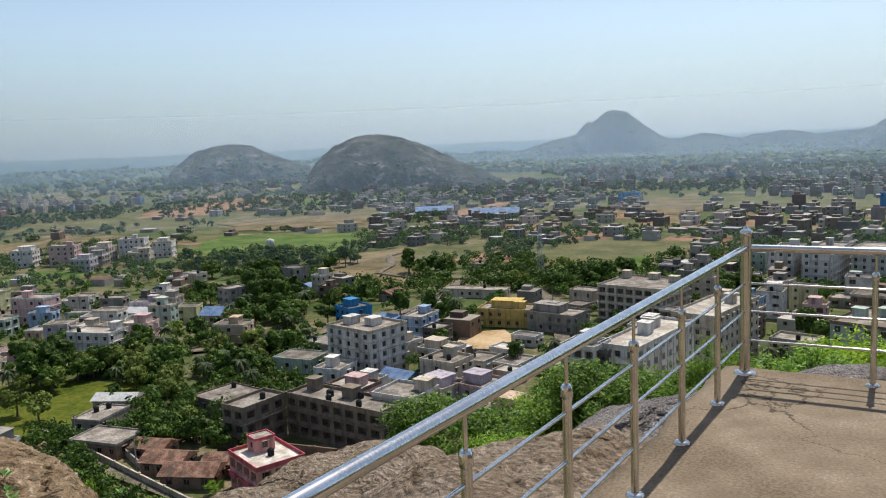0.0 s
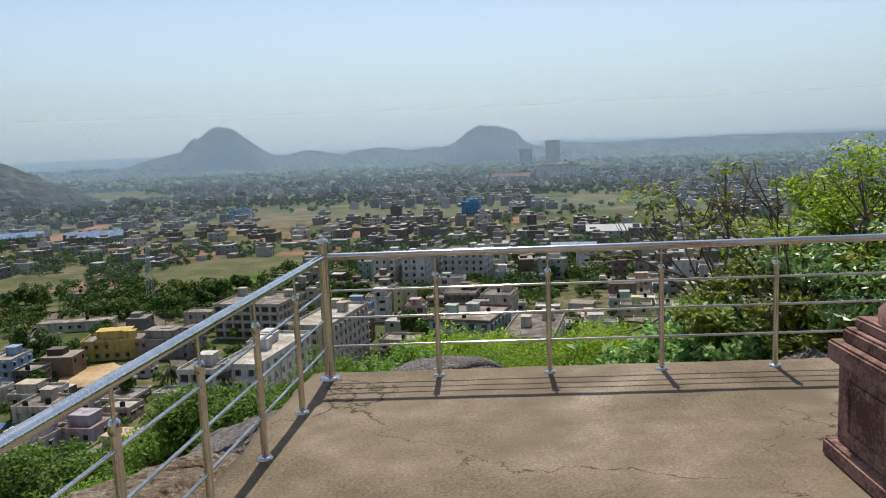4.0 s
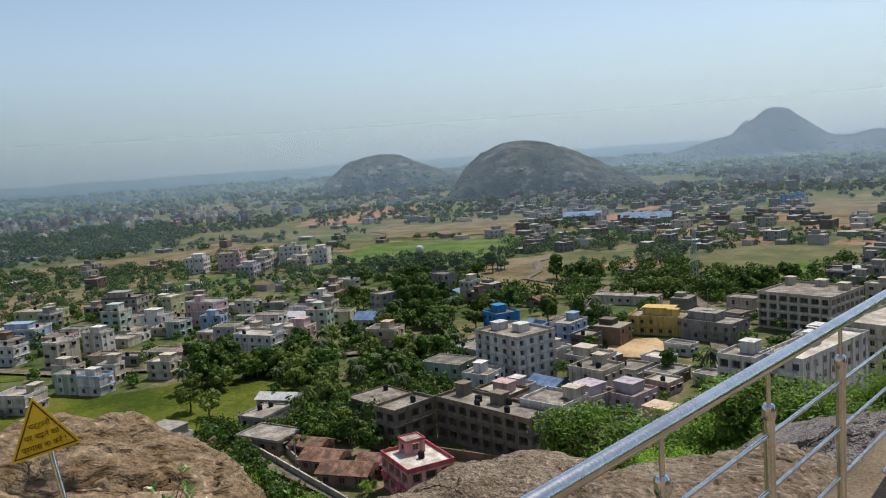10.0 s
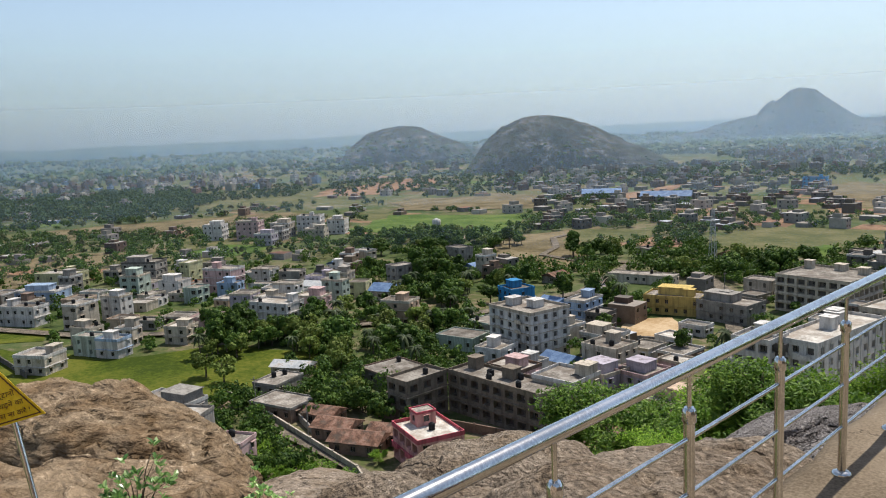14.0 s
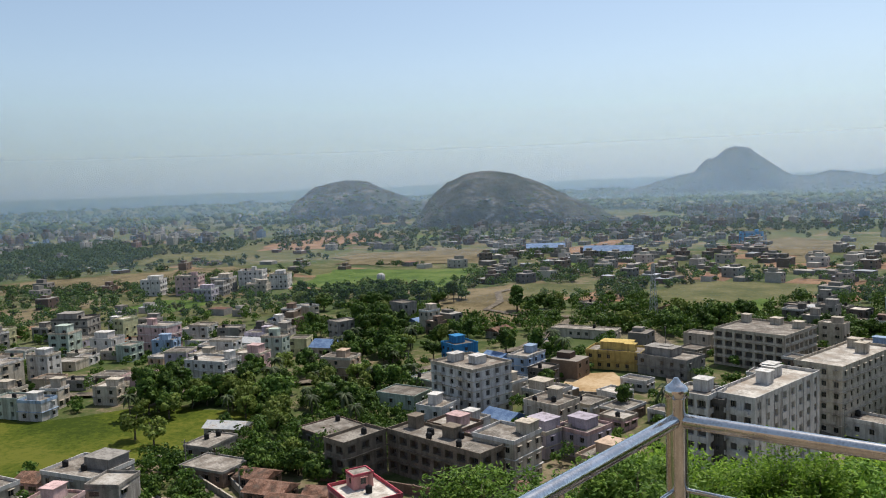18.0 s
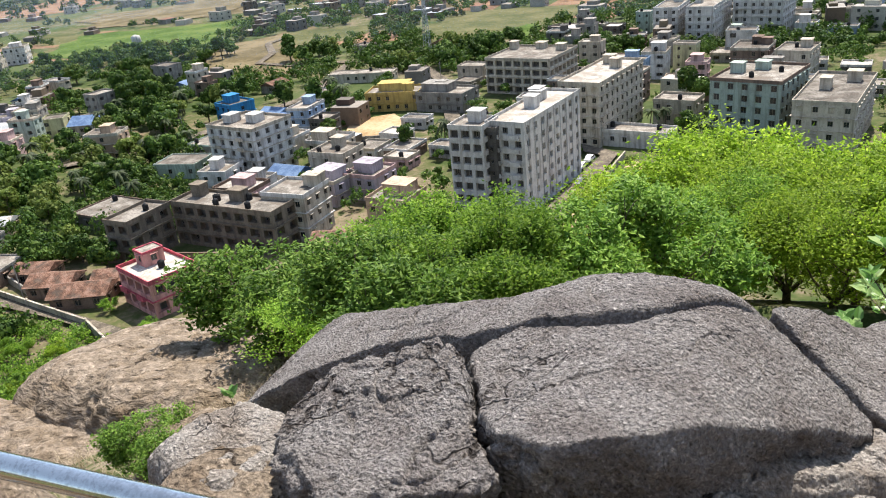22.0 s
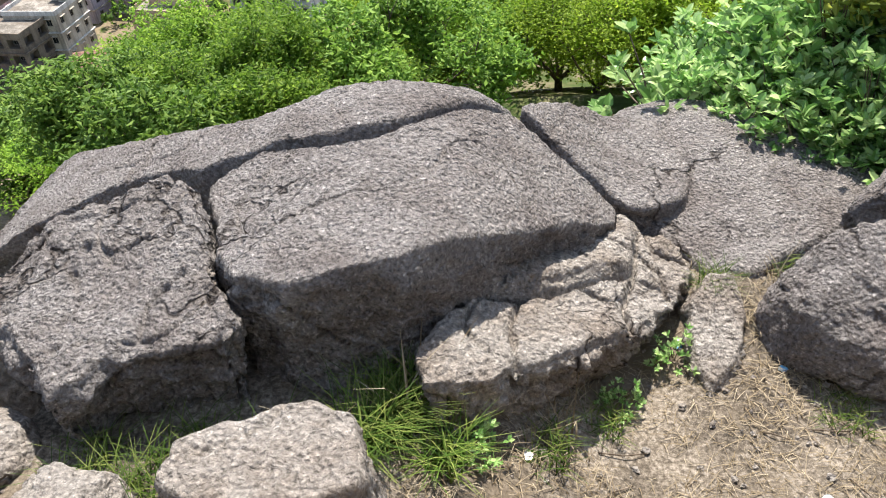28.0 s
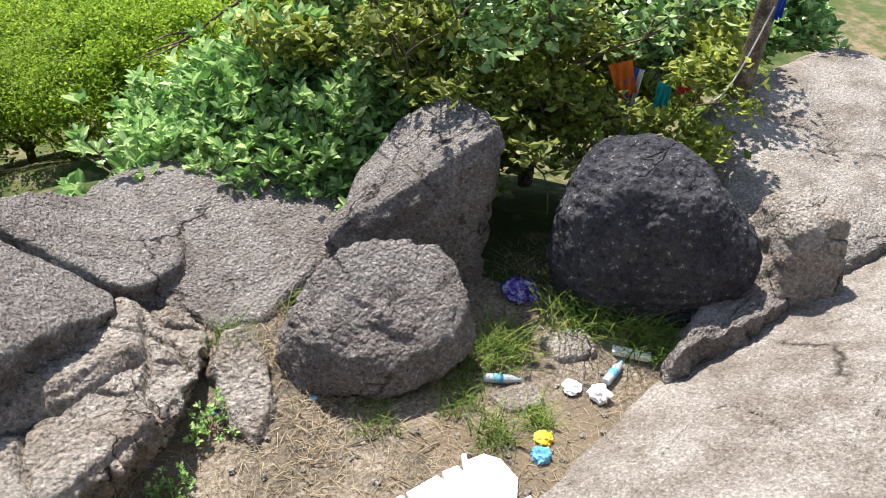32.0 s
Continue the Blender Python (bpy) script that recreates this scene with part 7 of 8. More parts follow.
for az, dist, kind, which, turn, low in ((-38.0, 18.5, "deep", 0, 20, 0.4), (-34.6, 22, "mid", 1, 15, 3.0), (-23.8, 24, "mid", 0, 140, 0), (-23.0, 22, "mid", 0, 200, 0), (-18.5, 24, "mid", 1, 260, 0.3),
                                         (-14.5, 20, "lime", 0, 300, 0), (-10.5, 22, "lime", 1, 10, 0.5), (-6.8, 23, "lime", 0, 60, 0.4), (-2.5, 25, "lime", 1, 120, 0), (2.0, 21, "lime", 0, 170, 0), (6.5, 25, "lime", 1, 230, 0),
                                         (10.5, 20.5, "lime", 0, 290, 0), (15, 25, "lime", 1, 340, 0), (19, 20, "lime", 1, 30, 0), (25, 23, "lime", 0, 90, 0), (31, 19, "mid", 0, 150, 0), (36, 22, "lime", 1, 200, 0), (42, 18, "mid", 1, 260, 0),
                                         (5.0, 16, "lime", 0, 33, 2.5), (-3, 17, "mid", 1, 83, 3.0), (12.5, 16, "lime", 1, 133, 2.5), (-24.5, 15.5, "mid", 0, 45, 3.5), (-19, 15.5, "lime", 1, 145, 3.0), (-12, 15, "mid", 0, 215, 3.2), (-33, 15, "mid", 1, 95, 3.0)):
    slope_tree(az, dist, kind, which, turn, low)
# scrub and bushes lower down and round the lane
rng = random.Random(77)
for k in range(230):
    az, dist = rng.uniform(-70, -34), 74 + 84 * rng.random()
    x, y = dist * math.sin(radians(az)), dist * math.cos(radians(az))
    if not free(x, y, 1.5):
        continue
    bark, leaves = SLOPE_TREES[("mid", "deep", "mid", "lime")[k % 4]][k % 2]
    root = thing("bush", "low green bush beside the walled lane", "bush", pose(x, y, ground_height(x, y) - 0.3, 0, 0, rng.uniform(0, 360)) @ Matrix.Scale(rng.uniform(0.4, 0.85), 4), "bushes below the rocks")
    part("trunk", bark, root)
    part("leaves", leaves, root)
leaf_mass("scrub_thicket", "dense green scrub below the rocks beside the lane", thicket[:400], LEAF_MID, 61, 0.42, 24)
leaf_mass("scrub_thicket", "dense deep green scrub below the rocks beside the lane", thicket[400:], LEAF_DEEP, 62, 0.42, 24)
# bush outside the side rail
for x, y, s, turn in ((-3.6, 8.6, 0.62, 0), (-2.2, 9.6, 0.6, 70), (-4.6, 9.8, 0.6, 200), (-0.6, 11.5, 0.65, 280)):
    bark, leaves = SLOPE_TREES["deep" if turn != 70 else "mid"][0]
    root = thing("bush", "dense olive green bush growing below the railing", "bush", pose(x, y, ground_height(x, y) - 0.2, 0, 0, turn) @ Matrix.Scale(s, 4), "bushes below the railing")
    part("trunk", bark, root)
    part("leaves", leaves, root)


root = thing("bush", "green leafy bush growing between hillside rocks", "bush", pose(-4.55, 4.5, ground_height(-4.55, 4.5) - 0.25, 0, 0, 30) @ Matrix.Scale(0.23, 4), "bushes on the hillside")
part("trunk", SLOPE_TREES["deep"][0][0], root)
part("leaves", SLOPE_TREES["deep"][0][1], root)


# ---- broad-leaved shrubs behind the outcrop ----
def broad_leaves(centres, dirs, sizes, rs):
    """Pointed oval leaves with a folded midrib."""
    V, F = [], []
    for c, d, s in zip(centres, dirs, sizes):
        d = Vector(d).normalized()
        side = d.cross(Vector(rs.randn(3) * 0.4 + [0, 0, 1])).normalized()
        up = side.cross(d)
        c = Vector(c)
        b = len(V)
        w = s * 0.24
        V += [c, c + d * s * 0.35 + side * w + up * w * 0.35, c + d * s * 0.72 + side * w * 0.8 + up * w * 0.25, c + d * s - up * s * 0.08,
              c + d * s * 0.72 - side * w * 0.8 + up * w * 0.25, c + d * s * 0.35 - side * w + up * w * 0.35, c + d * s * 0.5]
        F += [(b, b + 1, b + 6), (b + 1, b + 2, b + 6), (b + 2, b + 3, b + 6), (b + 3, b + 4, b + 6), (b + 4, b + 5, b + 6), (b + 5, b, b + 6)]
    return V, F


def shrub_meshes(seed, radius, whorls, size, mat):
    rs = np.random.RandomState(seed)
    bm = bmesh.new()
    C, D, S = [], [], []
    for k in range(whorls):
        d = rs.randn(3)
        d[2] = abs(d[2]) * 0.8 + 0.1
        d /= np.linalg.norm(d)
        p = d * radius * rs.uniform(0.35 if whorls < 100 else 0.5, 1.1) * np.array([1, 1, 1.5 if whorls < 100 else 0.95]) * (1 + 0.22 * math.sin(d[0] * 5 + seed) * math.cos(d[1] * 4 + d[2] * 3))
        if k % 3 == 0:
            tube(bm, (0, 0, -0.3), tuple(p * 0.55 + [0, 0, 0.05]), 0.014, 0.009, 5, False)
            tube(bm, tuple(p * 0.55 + [0, 0, 0.05]), tuple(p), 0.009, 0.004, 5, False)
        for j in range(6):
            a = j * 1.05 + rs.uniform(0, 1)
            q = np.array([math.cos(a), math.sin(a), rs.uniform(-0.1, 0.8)]) + d * 0.7
            C.append(p + rs.randn(3) * 0.015)
            D.append(q)
            S.append(size * rs.uniform(0.7, 1.2))
    bark = bpy.data.meshes.new("stems")
    bm.to_mesh(bark)
    bm.free()
    bark.materials.append(TWIG)
    V, F = broad_leaves(C, D, S, rs)
    return bark, mesh_of("leaves", V, F, mat)


SHRUBS = [shrub_meshes(81, 1.2, 950, 0.145, LEAF_BROAD), shrub_meshes(82, 1.1, 850, 0.14, LEAF_BROAD), shrub_meshes(83, 0.6, 42, 0.16, LEAF_BROAD)]
for x, y, z, w, s, turn in ((3.1, 7.55, -3.1, 2, 1.2, 0), (3.55, 7.6, -3.2, 0, 0.72, 0), (4.2, 7.35, -3.1, 1, 0.9, 40), (4.95, 7.0, -3.0, 0, 0.95, 90), (5.6, 7.15, -2.95, 1, 1.0, 150), (3.9, 8.3, -3.3, 1, 1.0, 200), (6.3, 7.3, -2.8, 0, 1.1, 250),
                            (4.35, 6.6, -3.0, 2, 0.9, 20), (4.9, 6.3, -3.0, 2, 0.95, 300), (3.75, 7.0, -2.95, 2, 0.8, 130), (4.9, 8.1, -2.9, 0, 1.2, 75), (5.9, 8.3, -2.8, 1, 1.2, 10), (7.3, 8.1, -2.9, 1, 1.1, 10), (8.3, 8.2, -2.9, 0, 1.1, 60), (9.6, 8.4, -2.8, 1, 1.2, 110), (11.0, 8.6, -2.8, 0, 1.2, 160), (12.6, 8.3, -2.7, 1, 1.2, 30), (-3.35, 4.75, -4.0, 2, 1.1, 0), (-2.9, 4.4, -3.7, 2, 0.9, 100)):
    root = thing("shrub", "broad-leaved shrub with pale glossy green leaves", "shrub", pose(x, y, z, 0, 0, turn) @ Matrix.Scale(s, 4), "broad-leaved shrubs behind the rocks")
    tagged(part("stem", SHRUBS[w][0], root), kind="stuff")
    part("leaves", SHRUBS[w][1], root)


# dark tree hung with prayer cloths
def cloth(name, m, w, h, mat, label, parent=None):
    rs = random.Random(int(w * 1000))
    V, F = [], []
    nx, nz = 8, 14
    for j in range(nz + 1):
        for i in range(nx + 1):
            u, v = i / nx - 0.5, j / nz
            V.append((u * w * (1 - 0.5 * v * 0.4), 0.035 * math.sin(u * 16 + v * 3) * (0.4 + v), -v * h + 0.06 * u * v))
    for j in range(nz):
        for i in range(nx):
            a = j * (nx + 1) + i
            F.append((a, a + 1, a + nx + 2, a + nx + 1))
    ob = new(name, mesh_of(name, V, F, mat, True))
    ob.matrix_basis = m
    return tagged(ob, label, "cloth", "cloths tied in the tree")


CLOTH = {n: surface("cloth_" + n, [(0.25, [q * 0.7 for q in c]), (0.75, c)], scale=9, rough=0.9, bump=0.2, fine=8, bump_dist=0.004) for n, c in
         (("blue", (0.03, 0.09, 0.42)), ("orange", (0.55, 0.13, 0.02)), ("teal", (0.02, 0.28, 0.28)), ("white", (0.6, 0.58, 0.55)), ("red", (0.45, 0.05, 0.03)))}
DARK_TREE = leafy_tree(71, 4.6, 6000, 0.19, LEAF_OLIVE, limbs=6, flare=0.8, aspect=0.55)
BARE = leafy_tree(72, 4.2, 700, 0.12, LEAF_OLIVE, limbs=7, flare=0.75)
SMALL_LEAF = leafy_tree(74, 4.4, 9000, 0.11, LEAF_LIME, limbs=7, flare=0.6)
NEAR_TREE = leafy_tree(73, 4.6, 5200, 0.17, LEAF_BROAD, limbs=6, flare=0.8, aspect=0.55)
# the low DARK_TREE copies are added fill that darkens the hollow and shades boulders
for x, y, z, s, turn, mesh, lab in ((7.6, 6.9, -3.0, 0.85, 0, NEAR_TREE, "shady broad-leaved tree hung with coloured cloths"), (9.3, 8.6, -2.9, 0.8, 130, DARK_TREE, "leafy tree behind the dark boulder"), (6.75, 6.5, -3.1, 0.62, 60, DARK_TREE, "low tree added to darken the hollow behind the boulders"), (8.2, 6.1, -3.1, 0.6, 200, DARK_TREE, "low tree added to shade the dark boulder"), (6.3, 7.6, -3.1, 0.75, 310, DARK_TREE, "low tree added to darken the hollow behind the boulders"), (11.6, 8.8, -2.6, 0.8, 250, DARK_TREE, "leafy tree at the edge of the slab"), (6.5, 8.5, -3.2, 1.35, 40, BARE, "half-bare tree with crooked grey branches"), (8.9, 9.3, -3.1, 1.2, 160, SMALL_LEAF, "olive tree with yellowing leaves")):
    root = thing("tree", lab, "tree", pose(x, y, z, 0, 0, turn) @ Matrix.Scale(s, 4), "trees behind the outcrop")
    part("trunk", mesh[0], root)
    part("leaves", mesh[1], root)
cloth("cloth", pose(7.66, 5.50, -1.34, 0, 8, -40), 0.16, 0.75, CLOTH["blue"], "long blue cloth strip tied to a branch")
cloth("cloth", pose(7.54, 5.56, -1.3, 0, -22, -40), 0.24, 0.38, CLOTH["orange"], "orange cloth strip tied to a branch")
cloth("cloth", pose(7.74, 5.44, -1.36, 0, 4, -40), 0.06, 0.85, CLOTH["white"], "thin white cloth strip tied to a branch")
cloth("cloth", pose(8.02, 5.10, -1.35, 0, 0, -40), 0.13, 0.16, CLOTH["red"], "small red cloth tied to a branch")
cloth("cloth", pose(7.88, 5.22, -1.42, 0, 0, -40), 0.16, 0.28, CLOTH["teal"], "small teal cloth tied to a branch")
cloth("cloth", pose(8.75, 4.85, -0.35, 0, 0, -40), 0.10, 0.40, CLOTH["blue"], "blue cloth tied to a wooden stump")
bm = bmesh.new()
prev = Vector((8.2, 4.88, -1.55))
for k in range(1, 11):
    t = k / 10
    q = Vector((8.2 + 0.45 * t, 4.88 - 0.05 * t, -1.55 + 0.95 * t - 0.25 * math.sin(math.pi * t)))
    tube(bm, prev, q, 0.008, n=6)
    prev = q
tagged(part("rope", bm, mat=CLOTH["white"]), "thin pale rope strung between branches", "rope")
bm = bmesh.new()
turned(bm, [(0.10, -0.8), (0.10, 0.1), (0.085, 0.45), (0.05, 0.5)], 10)
tagged(part("stump", bm, m=pose(8.7, 4.95, -0.8), mat=TWIG), "short wooden stump wrapped with cloth", "stump")


# ---- grass ----
def blades(name, label, spots, mat, kind="", cat="grass"):
    """Grass blades: x, y, z, height, lean, count, patch radius."""
    rs = np.random.RandomState(len(spots) * 7 + 3)
    V, F = [], []
    for x, y, z, h, lean, n, rad in spots:
        for k in range(n):
            a, q = rs.uniform(0, 6.28), rad * rs.rand() ** 0.7
            bx, by = x + q * math.cos(a), y + q * math.sin(a)
            hh, w = h * rs.uniform(0.5, 1.15), 0.0042 + 0.007 * h
            da = rs.uniform(0, 6.28)
            dx, dy = math.cos(da), math.sin(da)
            b = len(V)
            for s in range(4):
                t = s / 3
                o = lean * hh * t * t
                ww = w * (1 - t * 0.9)
                V += [(bx + dx * o - dy * ww, by + dy * o + dx * ww, z - 0.03 + hh * (t - 0.35 * lean * t * t)), (bx + dx * o + dy * ww, by + dy * o - dx * ww, z - 0.03 + hh * (t - 0.35 * lean * t * t))]
            for s in range(3):
                F.append((b + 2 * s, b + 2 * s + 1, b + 2 * s + 3, b + 2 * s + 2))
    return tagged(new(name, mesh_of(name, V, F, mat)), label, cat, kind=kind)


def gh(x, y):
    return ground_height(x, y)


for x, y, h, n, rad, lab in ((0.9, 2.92, 0.5, 260, 0.2, "long green grass tuft between the blocks"), (0.95, 3.35, 0.45, 200, 0.25, "dark green grass in the shade of the block"), (-0.55, 2.2, 0.42, 240, 0.3, "short green grass tuft beside a pale rock"), (0.2, 2.55, 0.4, 160, 0.3, "green grass behind the pale block"), (-0.9, 2.5, 0.3, 110, 0.28, "dark green grass at the foot of the cracked block"), (-0.3, 2.65, 0.3, 110, 0.25, "dark green grass at the foot of the cracked block"),
                             (3.2, 4.75, 0.28, 110, 0.14, "small green grass tuft at the rock edge"), (4.75, 3.15, 0.3, 120, 0.2, "thin yellow-green grass tuft on the dirt"), (6.2, 4.0, 0.5, 220, 0.4, "dark green grass under the dark boulder"), (5.0, 3.95, 0.3, 160, 0.35, "green weeds at the foot of the boulder"), (3.75, 5.1, 0.3, 90, 0.15, "green grass tuft beside the boulder"), (6.75, 3.4, 0.35, 120, 0.3, "green grass at the edge of the slab"), (0.2, 1.75, 0.3, 120, 0.4, "green grass below the pale block")):
    blades("grass_tuft", lab, [(x, y, gh(x, y), h, 0.9, n, rad)], GRASS)
for x, y, h, n, rad, lab in ((1.25, 2.75, 0.42, 150, 0.16, "long yellow-green grass beside the pale block"), (0.75, 2.75, 0.55, 130, 0.16, "tall green grass arching over the pale block"), (1.9, 3.1, 0.3, 90, 0.22, "thin grass in the shade of the broken slab"), (2.3, 3.5, 0.26, 90, 0.2, "thin grass in the shade of the broken slab"), (4.0, 3.72, 0.2, 110, 0.25, "low green weeds along the boulder"), (4.7, 3.6, 0.24, 130, 0.25, "low green weeds along the boulder"), (5.35, 3.95, 0.4, 200, 0.28, "dense green grass behind the boulder"), (6.5, 3.55, 0.42, 190, 0.3, "dark green grass under the dark boulder"), (5.15, 3.15, 0.24, 120, 0.16, "pale green grass tuft on the dirt")):
    blades("grass_tuft", lab, [(x, y, gh(x, y), h, 0.9, n, rad)], GRASS)
spots = [(x, y, gh(x, y), h, 0.5, 7, 0.1) for x, y, h in ((0.95, 3.0, 0.75), (1.1, 3.2, 0.7), (0.45, 2.75, 0.6), (2.0, 3.3, 0.5), (3.7, 4.95, 0.4), (3.0, 4.6, 0.35))]
blades("dry_stalks", "pale dry grass stalks standing between the rocks", spots, STRAW, "stuff")
rs = np.random.RandomState(5)
spots = []
for k in range(3600):
    x, y = rs.uniform(0.9, 7.0), rs.uniform(1.2, 5.2)
    if noise.noise(Vector((x * 0.8, y * 0.8, 2))) > -0.25:
        spots.append((x, y, gh(x, y), rs.uniform(0.04, 0.13), 1.6, 9, 0.16))
blades("dry_grass", "short dry straw-coloured grass over the dirt", spots, STRAW, "stuff")
spots = []
for k in range(260):
    x, y = rs.uniform(-16, -4.5), rs.uniform(3.5, 16)
    spots.append((x, y, gh(x, y), rs.uniform(0.2, 0.5), 1.0, 26, 0.45))
blades("dry_grass", "tall dry grass clumps on the rocky slope", spots, STRAW, "stuff")

bm = bmesh.new()
trs = np.random.RandomState(8)
for k in range(26):
    x, y, a, L = trs.uniform(1.6, 6.2), trs.uniform(1.9, 4.0), trs.uniform(0, 6.28), trs.uniform(0.12, 0.42)
    mid = (x + 0.5 * L * math.cos(a), y + 0.5 * L * math.sin(a))
    end = (x + L * math.cos(a + 0.12), y + L * math.sin(a + 0.12))
    tube(bm, (x, y, gh(x, y) + 0.012), (mid[0], mid[1], gh(*mid) + 0.03), 0.006, 0.005, 5)
    tube(bm, (mid[0], mid[1], gh(*mid) + 0.03), (end[0], end[1], gh(*end) + 0.012), 0.005, 0.003, 5)
tagged(part("twigs", bm, mat=TWIG), "thin dry twigs scattered over the dirt", "twigs", kind="stuff")

# small leafy weeds
for x, y, s, w in ((1.45, 2.95, 0.3, 2), (2.82, 4.1, 0.3, 2), (2.4, 3.7, 0.26, 2), (-4.6, -2.75, 0.45, 2), (-3.75, -2.2, 0.3, 2)):
    z = gh(x, y) if x > 0 else -1.0 if y < 0 else gh(x, y) - 0.1
    root = thing("weed", "small leafy green weed among the stones", "plant", pose(x, y, z, 0, 0, x * 90) @ Matrix.Scale(s, 4), "weeds among the stones")
    tagged(part("stem", SHRUBS[w][0], root), kind="stuff")
    part("leaves", SHRUBS[w][1], root)

# ---- litter ----
FOAM = surface("white_foam", [(0.3, (0.74, 0.74, 0.73)), (0.7, (0.82, 0.82, 0.81))], scale=9, rough=0.85, bump=0.1, fine=10, bump_dist=0.004)
CLEAR = surface("clouded_plastic", [(0.3, (0.3, 0.34, 0.37)), (0.7, (0.46, 0.5, 0.54))], scale=9, rough=0.25, bump=0.1, fine=6, spec=0.6, bump_dist=0.003)
BLUE_P = surface("blue_plastic", [(0.3, (0.06, 0.22, 0.42)), (0.7, (0.16, 0.38, 0.55))], scale=9, rough=0.35, bump=0.1, fine=6, bump_dist=0.004)
YELLOW_P = surface("yellow_plastic", [(0.3, (0.6, 0.42, 0.03)), (0.7, (0.72, 0.55, 0.08))], scale=9, rough=0.4, bump=0.2, fine=6, bump_dist=0.004)
PURPLE_P = surface("purple_foil", [(0.3, (0.02, 0.012, 0.12)), (0.55, (0.07, 0.04, 0.3)), (0.75, (0.4, 0.4, 0.6))], scale=14, rough=0.25, bump=0.6, fine=6, spec=0.6, bump_dist=0.02)


def foam_board():
    """Broken packing foam with square notches along its edges."""
    outline = [(-0.5, 0.18), (-0.36, 0.2), (-0.32, 0.09), (-0.32, 0.2), (-0.05, 0.24), (-0.02, 0.16), (0.0, 0.25), (0.13, 0.25), (0.14, 0.17), (0.21, 0.33), (0.24, 0.32), (0.22, 0.26), (0.36, 0.26), (0.45, 0.16), (0.46, 0.04), (0.47, -0.04), (0.38, -0.17), (0.31, -0.23), (0.23, -0.24), (0.17, -0.12), (0.14, -0.24), (0.04, -0.23), (0.06, -0.17), (0.0, -0.12), (-0.02, -0.23), (-0.18, -0.24), (-0.27, -0.25), (-0.35, -0.21), (-0.27, -0.16), (-0.4, -0.25), (-0.46, -0.22), (-0.48, -0.03)]
    bm = bmesh.new()
    f = bm.faces.new([bm.verts.new((x, y, 0)) for x, y in outline])
    r = bmesh.ops.extrude_face_region(bm, geom=[f])
    bmesh.ops.translate(bm, vec=(0, 0, 0.045), verts=[e for e in r["geom"] if isinstance(e, bmesh.types.BMVert)])
    bmesh.ops.recalc_face_normals(bm, faces=bm.faces)
    ob = part("foam_board", bm, m=pose(4.2, 2.75, gh(4.2, 2.75) + 0.04, 0, 0, 0), mat=FOAM)
    tagged(ob, "broken white packing foam board lying on the dirt", "foam board")


foam_board()
bm = bmesh.new()
f = bm.faces.new([bm.verts.new((x, y, 0)) for x, y in [(-0.17, 0.02), (-0.05, 0.04), (0.11, 0.03), (0.1, -0.02), (0.0, -0.04), (-0.17, -0.03)]])
r = bmesh.ops.extrude_face_region(bm, geom=[f])
bmesh.ops.translate(bm, vec=(0, 0, 0.035), verts=[e for e in r["geom"] if isinstance(e, bmesh.types.BMVert)])
bmesh.ops.recalc_face_normals(bm, faces=bm.faces)
tagged(part("foam_piece", bm, m=pose(4.55, 2.5, gh(4.55, 2.5) + 0.05, 5, -4, 0), mat=FOAM), "small broken piece of white packing foam", "foam board")


def bottle(x, y, turn, label, size=1.0, capm=None):
    z = gh(x, y)
    root = thing("bottle", label, "bottle", pose(x, y, z + 0.045 * size, 0, 90, turn) @ Matrix.Scale(size, 4), "bottles on the ground")
    bm = bmesh.new()
    turned(bm, [(0.030, -0.15), (0.04, -0.14), (0.04, -0.04), (0.037, -0.03), (0.04, -0.02), (0.04, 0.07), (0.03, 0.11), (0.014, 0.145)], 14)
    part("body", bm, root, mat=CLEAR)
    bm = bmesh.new()
    turned(bm, [(0.0412, -0.06), (0.0412, 0.02)], 14)
    part("wrapper", bm, root, "pale blue wrapper", mat=BLUE_P)
    bm = bmesh.new()
    turned(bm, [(0.016, 0.145), (0.016, 0.17)], 12)
    part("cap", bm, root, mat=capm or BLUE_P)


bottle(3.74, 2.80, -52, "crushed clear plastic bottle beside the foam board", 1.25)
bottle(5.13, 3.66, -30, "clear plastic bottle with a blue wrapper by the boulder", 1.0)
bottle(6.05, 3.3, 25, "dusty plastic bottle with a green cap", 1.0)


def crumple(name, label, x, y, size, mat, seed, flat=0.6, lift=0.5, cat="wrapper"):
    bm = bmesh.new()
    bmesh.ops.create_icosphere(bm, subdivisions=3, radius=1)
    for v in bm.verts:
        n = 0.35 * noise.noise(v.co * 2.3 + Vector((seed, 0, 0))) + 0.25 * noise.noise(v.co * 5 + Vector((0, seed, 0)))
        v.co = v.co * (1 + n)
        v.co.z *= flat
        v.co *= size
    ob = part(name, bm, m=pose(x, y, gh(x, y) + size * flat * lift, 0, 0, seed * 40), mat=mat)
    tagged(ob, label, cat, "litter on the ground")


crumple("wrapper", "crumpled yellow plastic wrapper", 5.07, 2.95, 0.07, YELLOW_P, 1, 0.7)
crumple("wrapper", "crumpled blue plastic wrapper", 4.95, 2.81, 0.075, BLUE_P, 2, 0.6)
crumple("wrapper", "shiny purple foil bag in the hollow", 5.9, 4.55, 0.16, PURPLE_P, 3, 0.7)
crumple("paper_cup", "crushed white paper cup", 5.79, 3.16, 0.09, FOAM, 4, 0.8, cat="cup")
crumple("paper", "crumpled pale paper on the dirt", 5.62, 3.32, 0.08, FOAM, 5, 0.4, cat="paper")
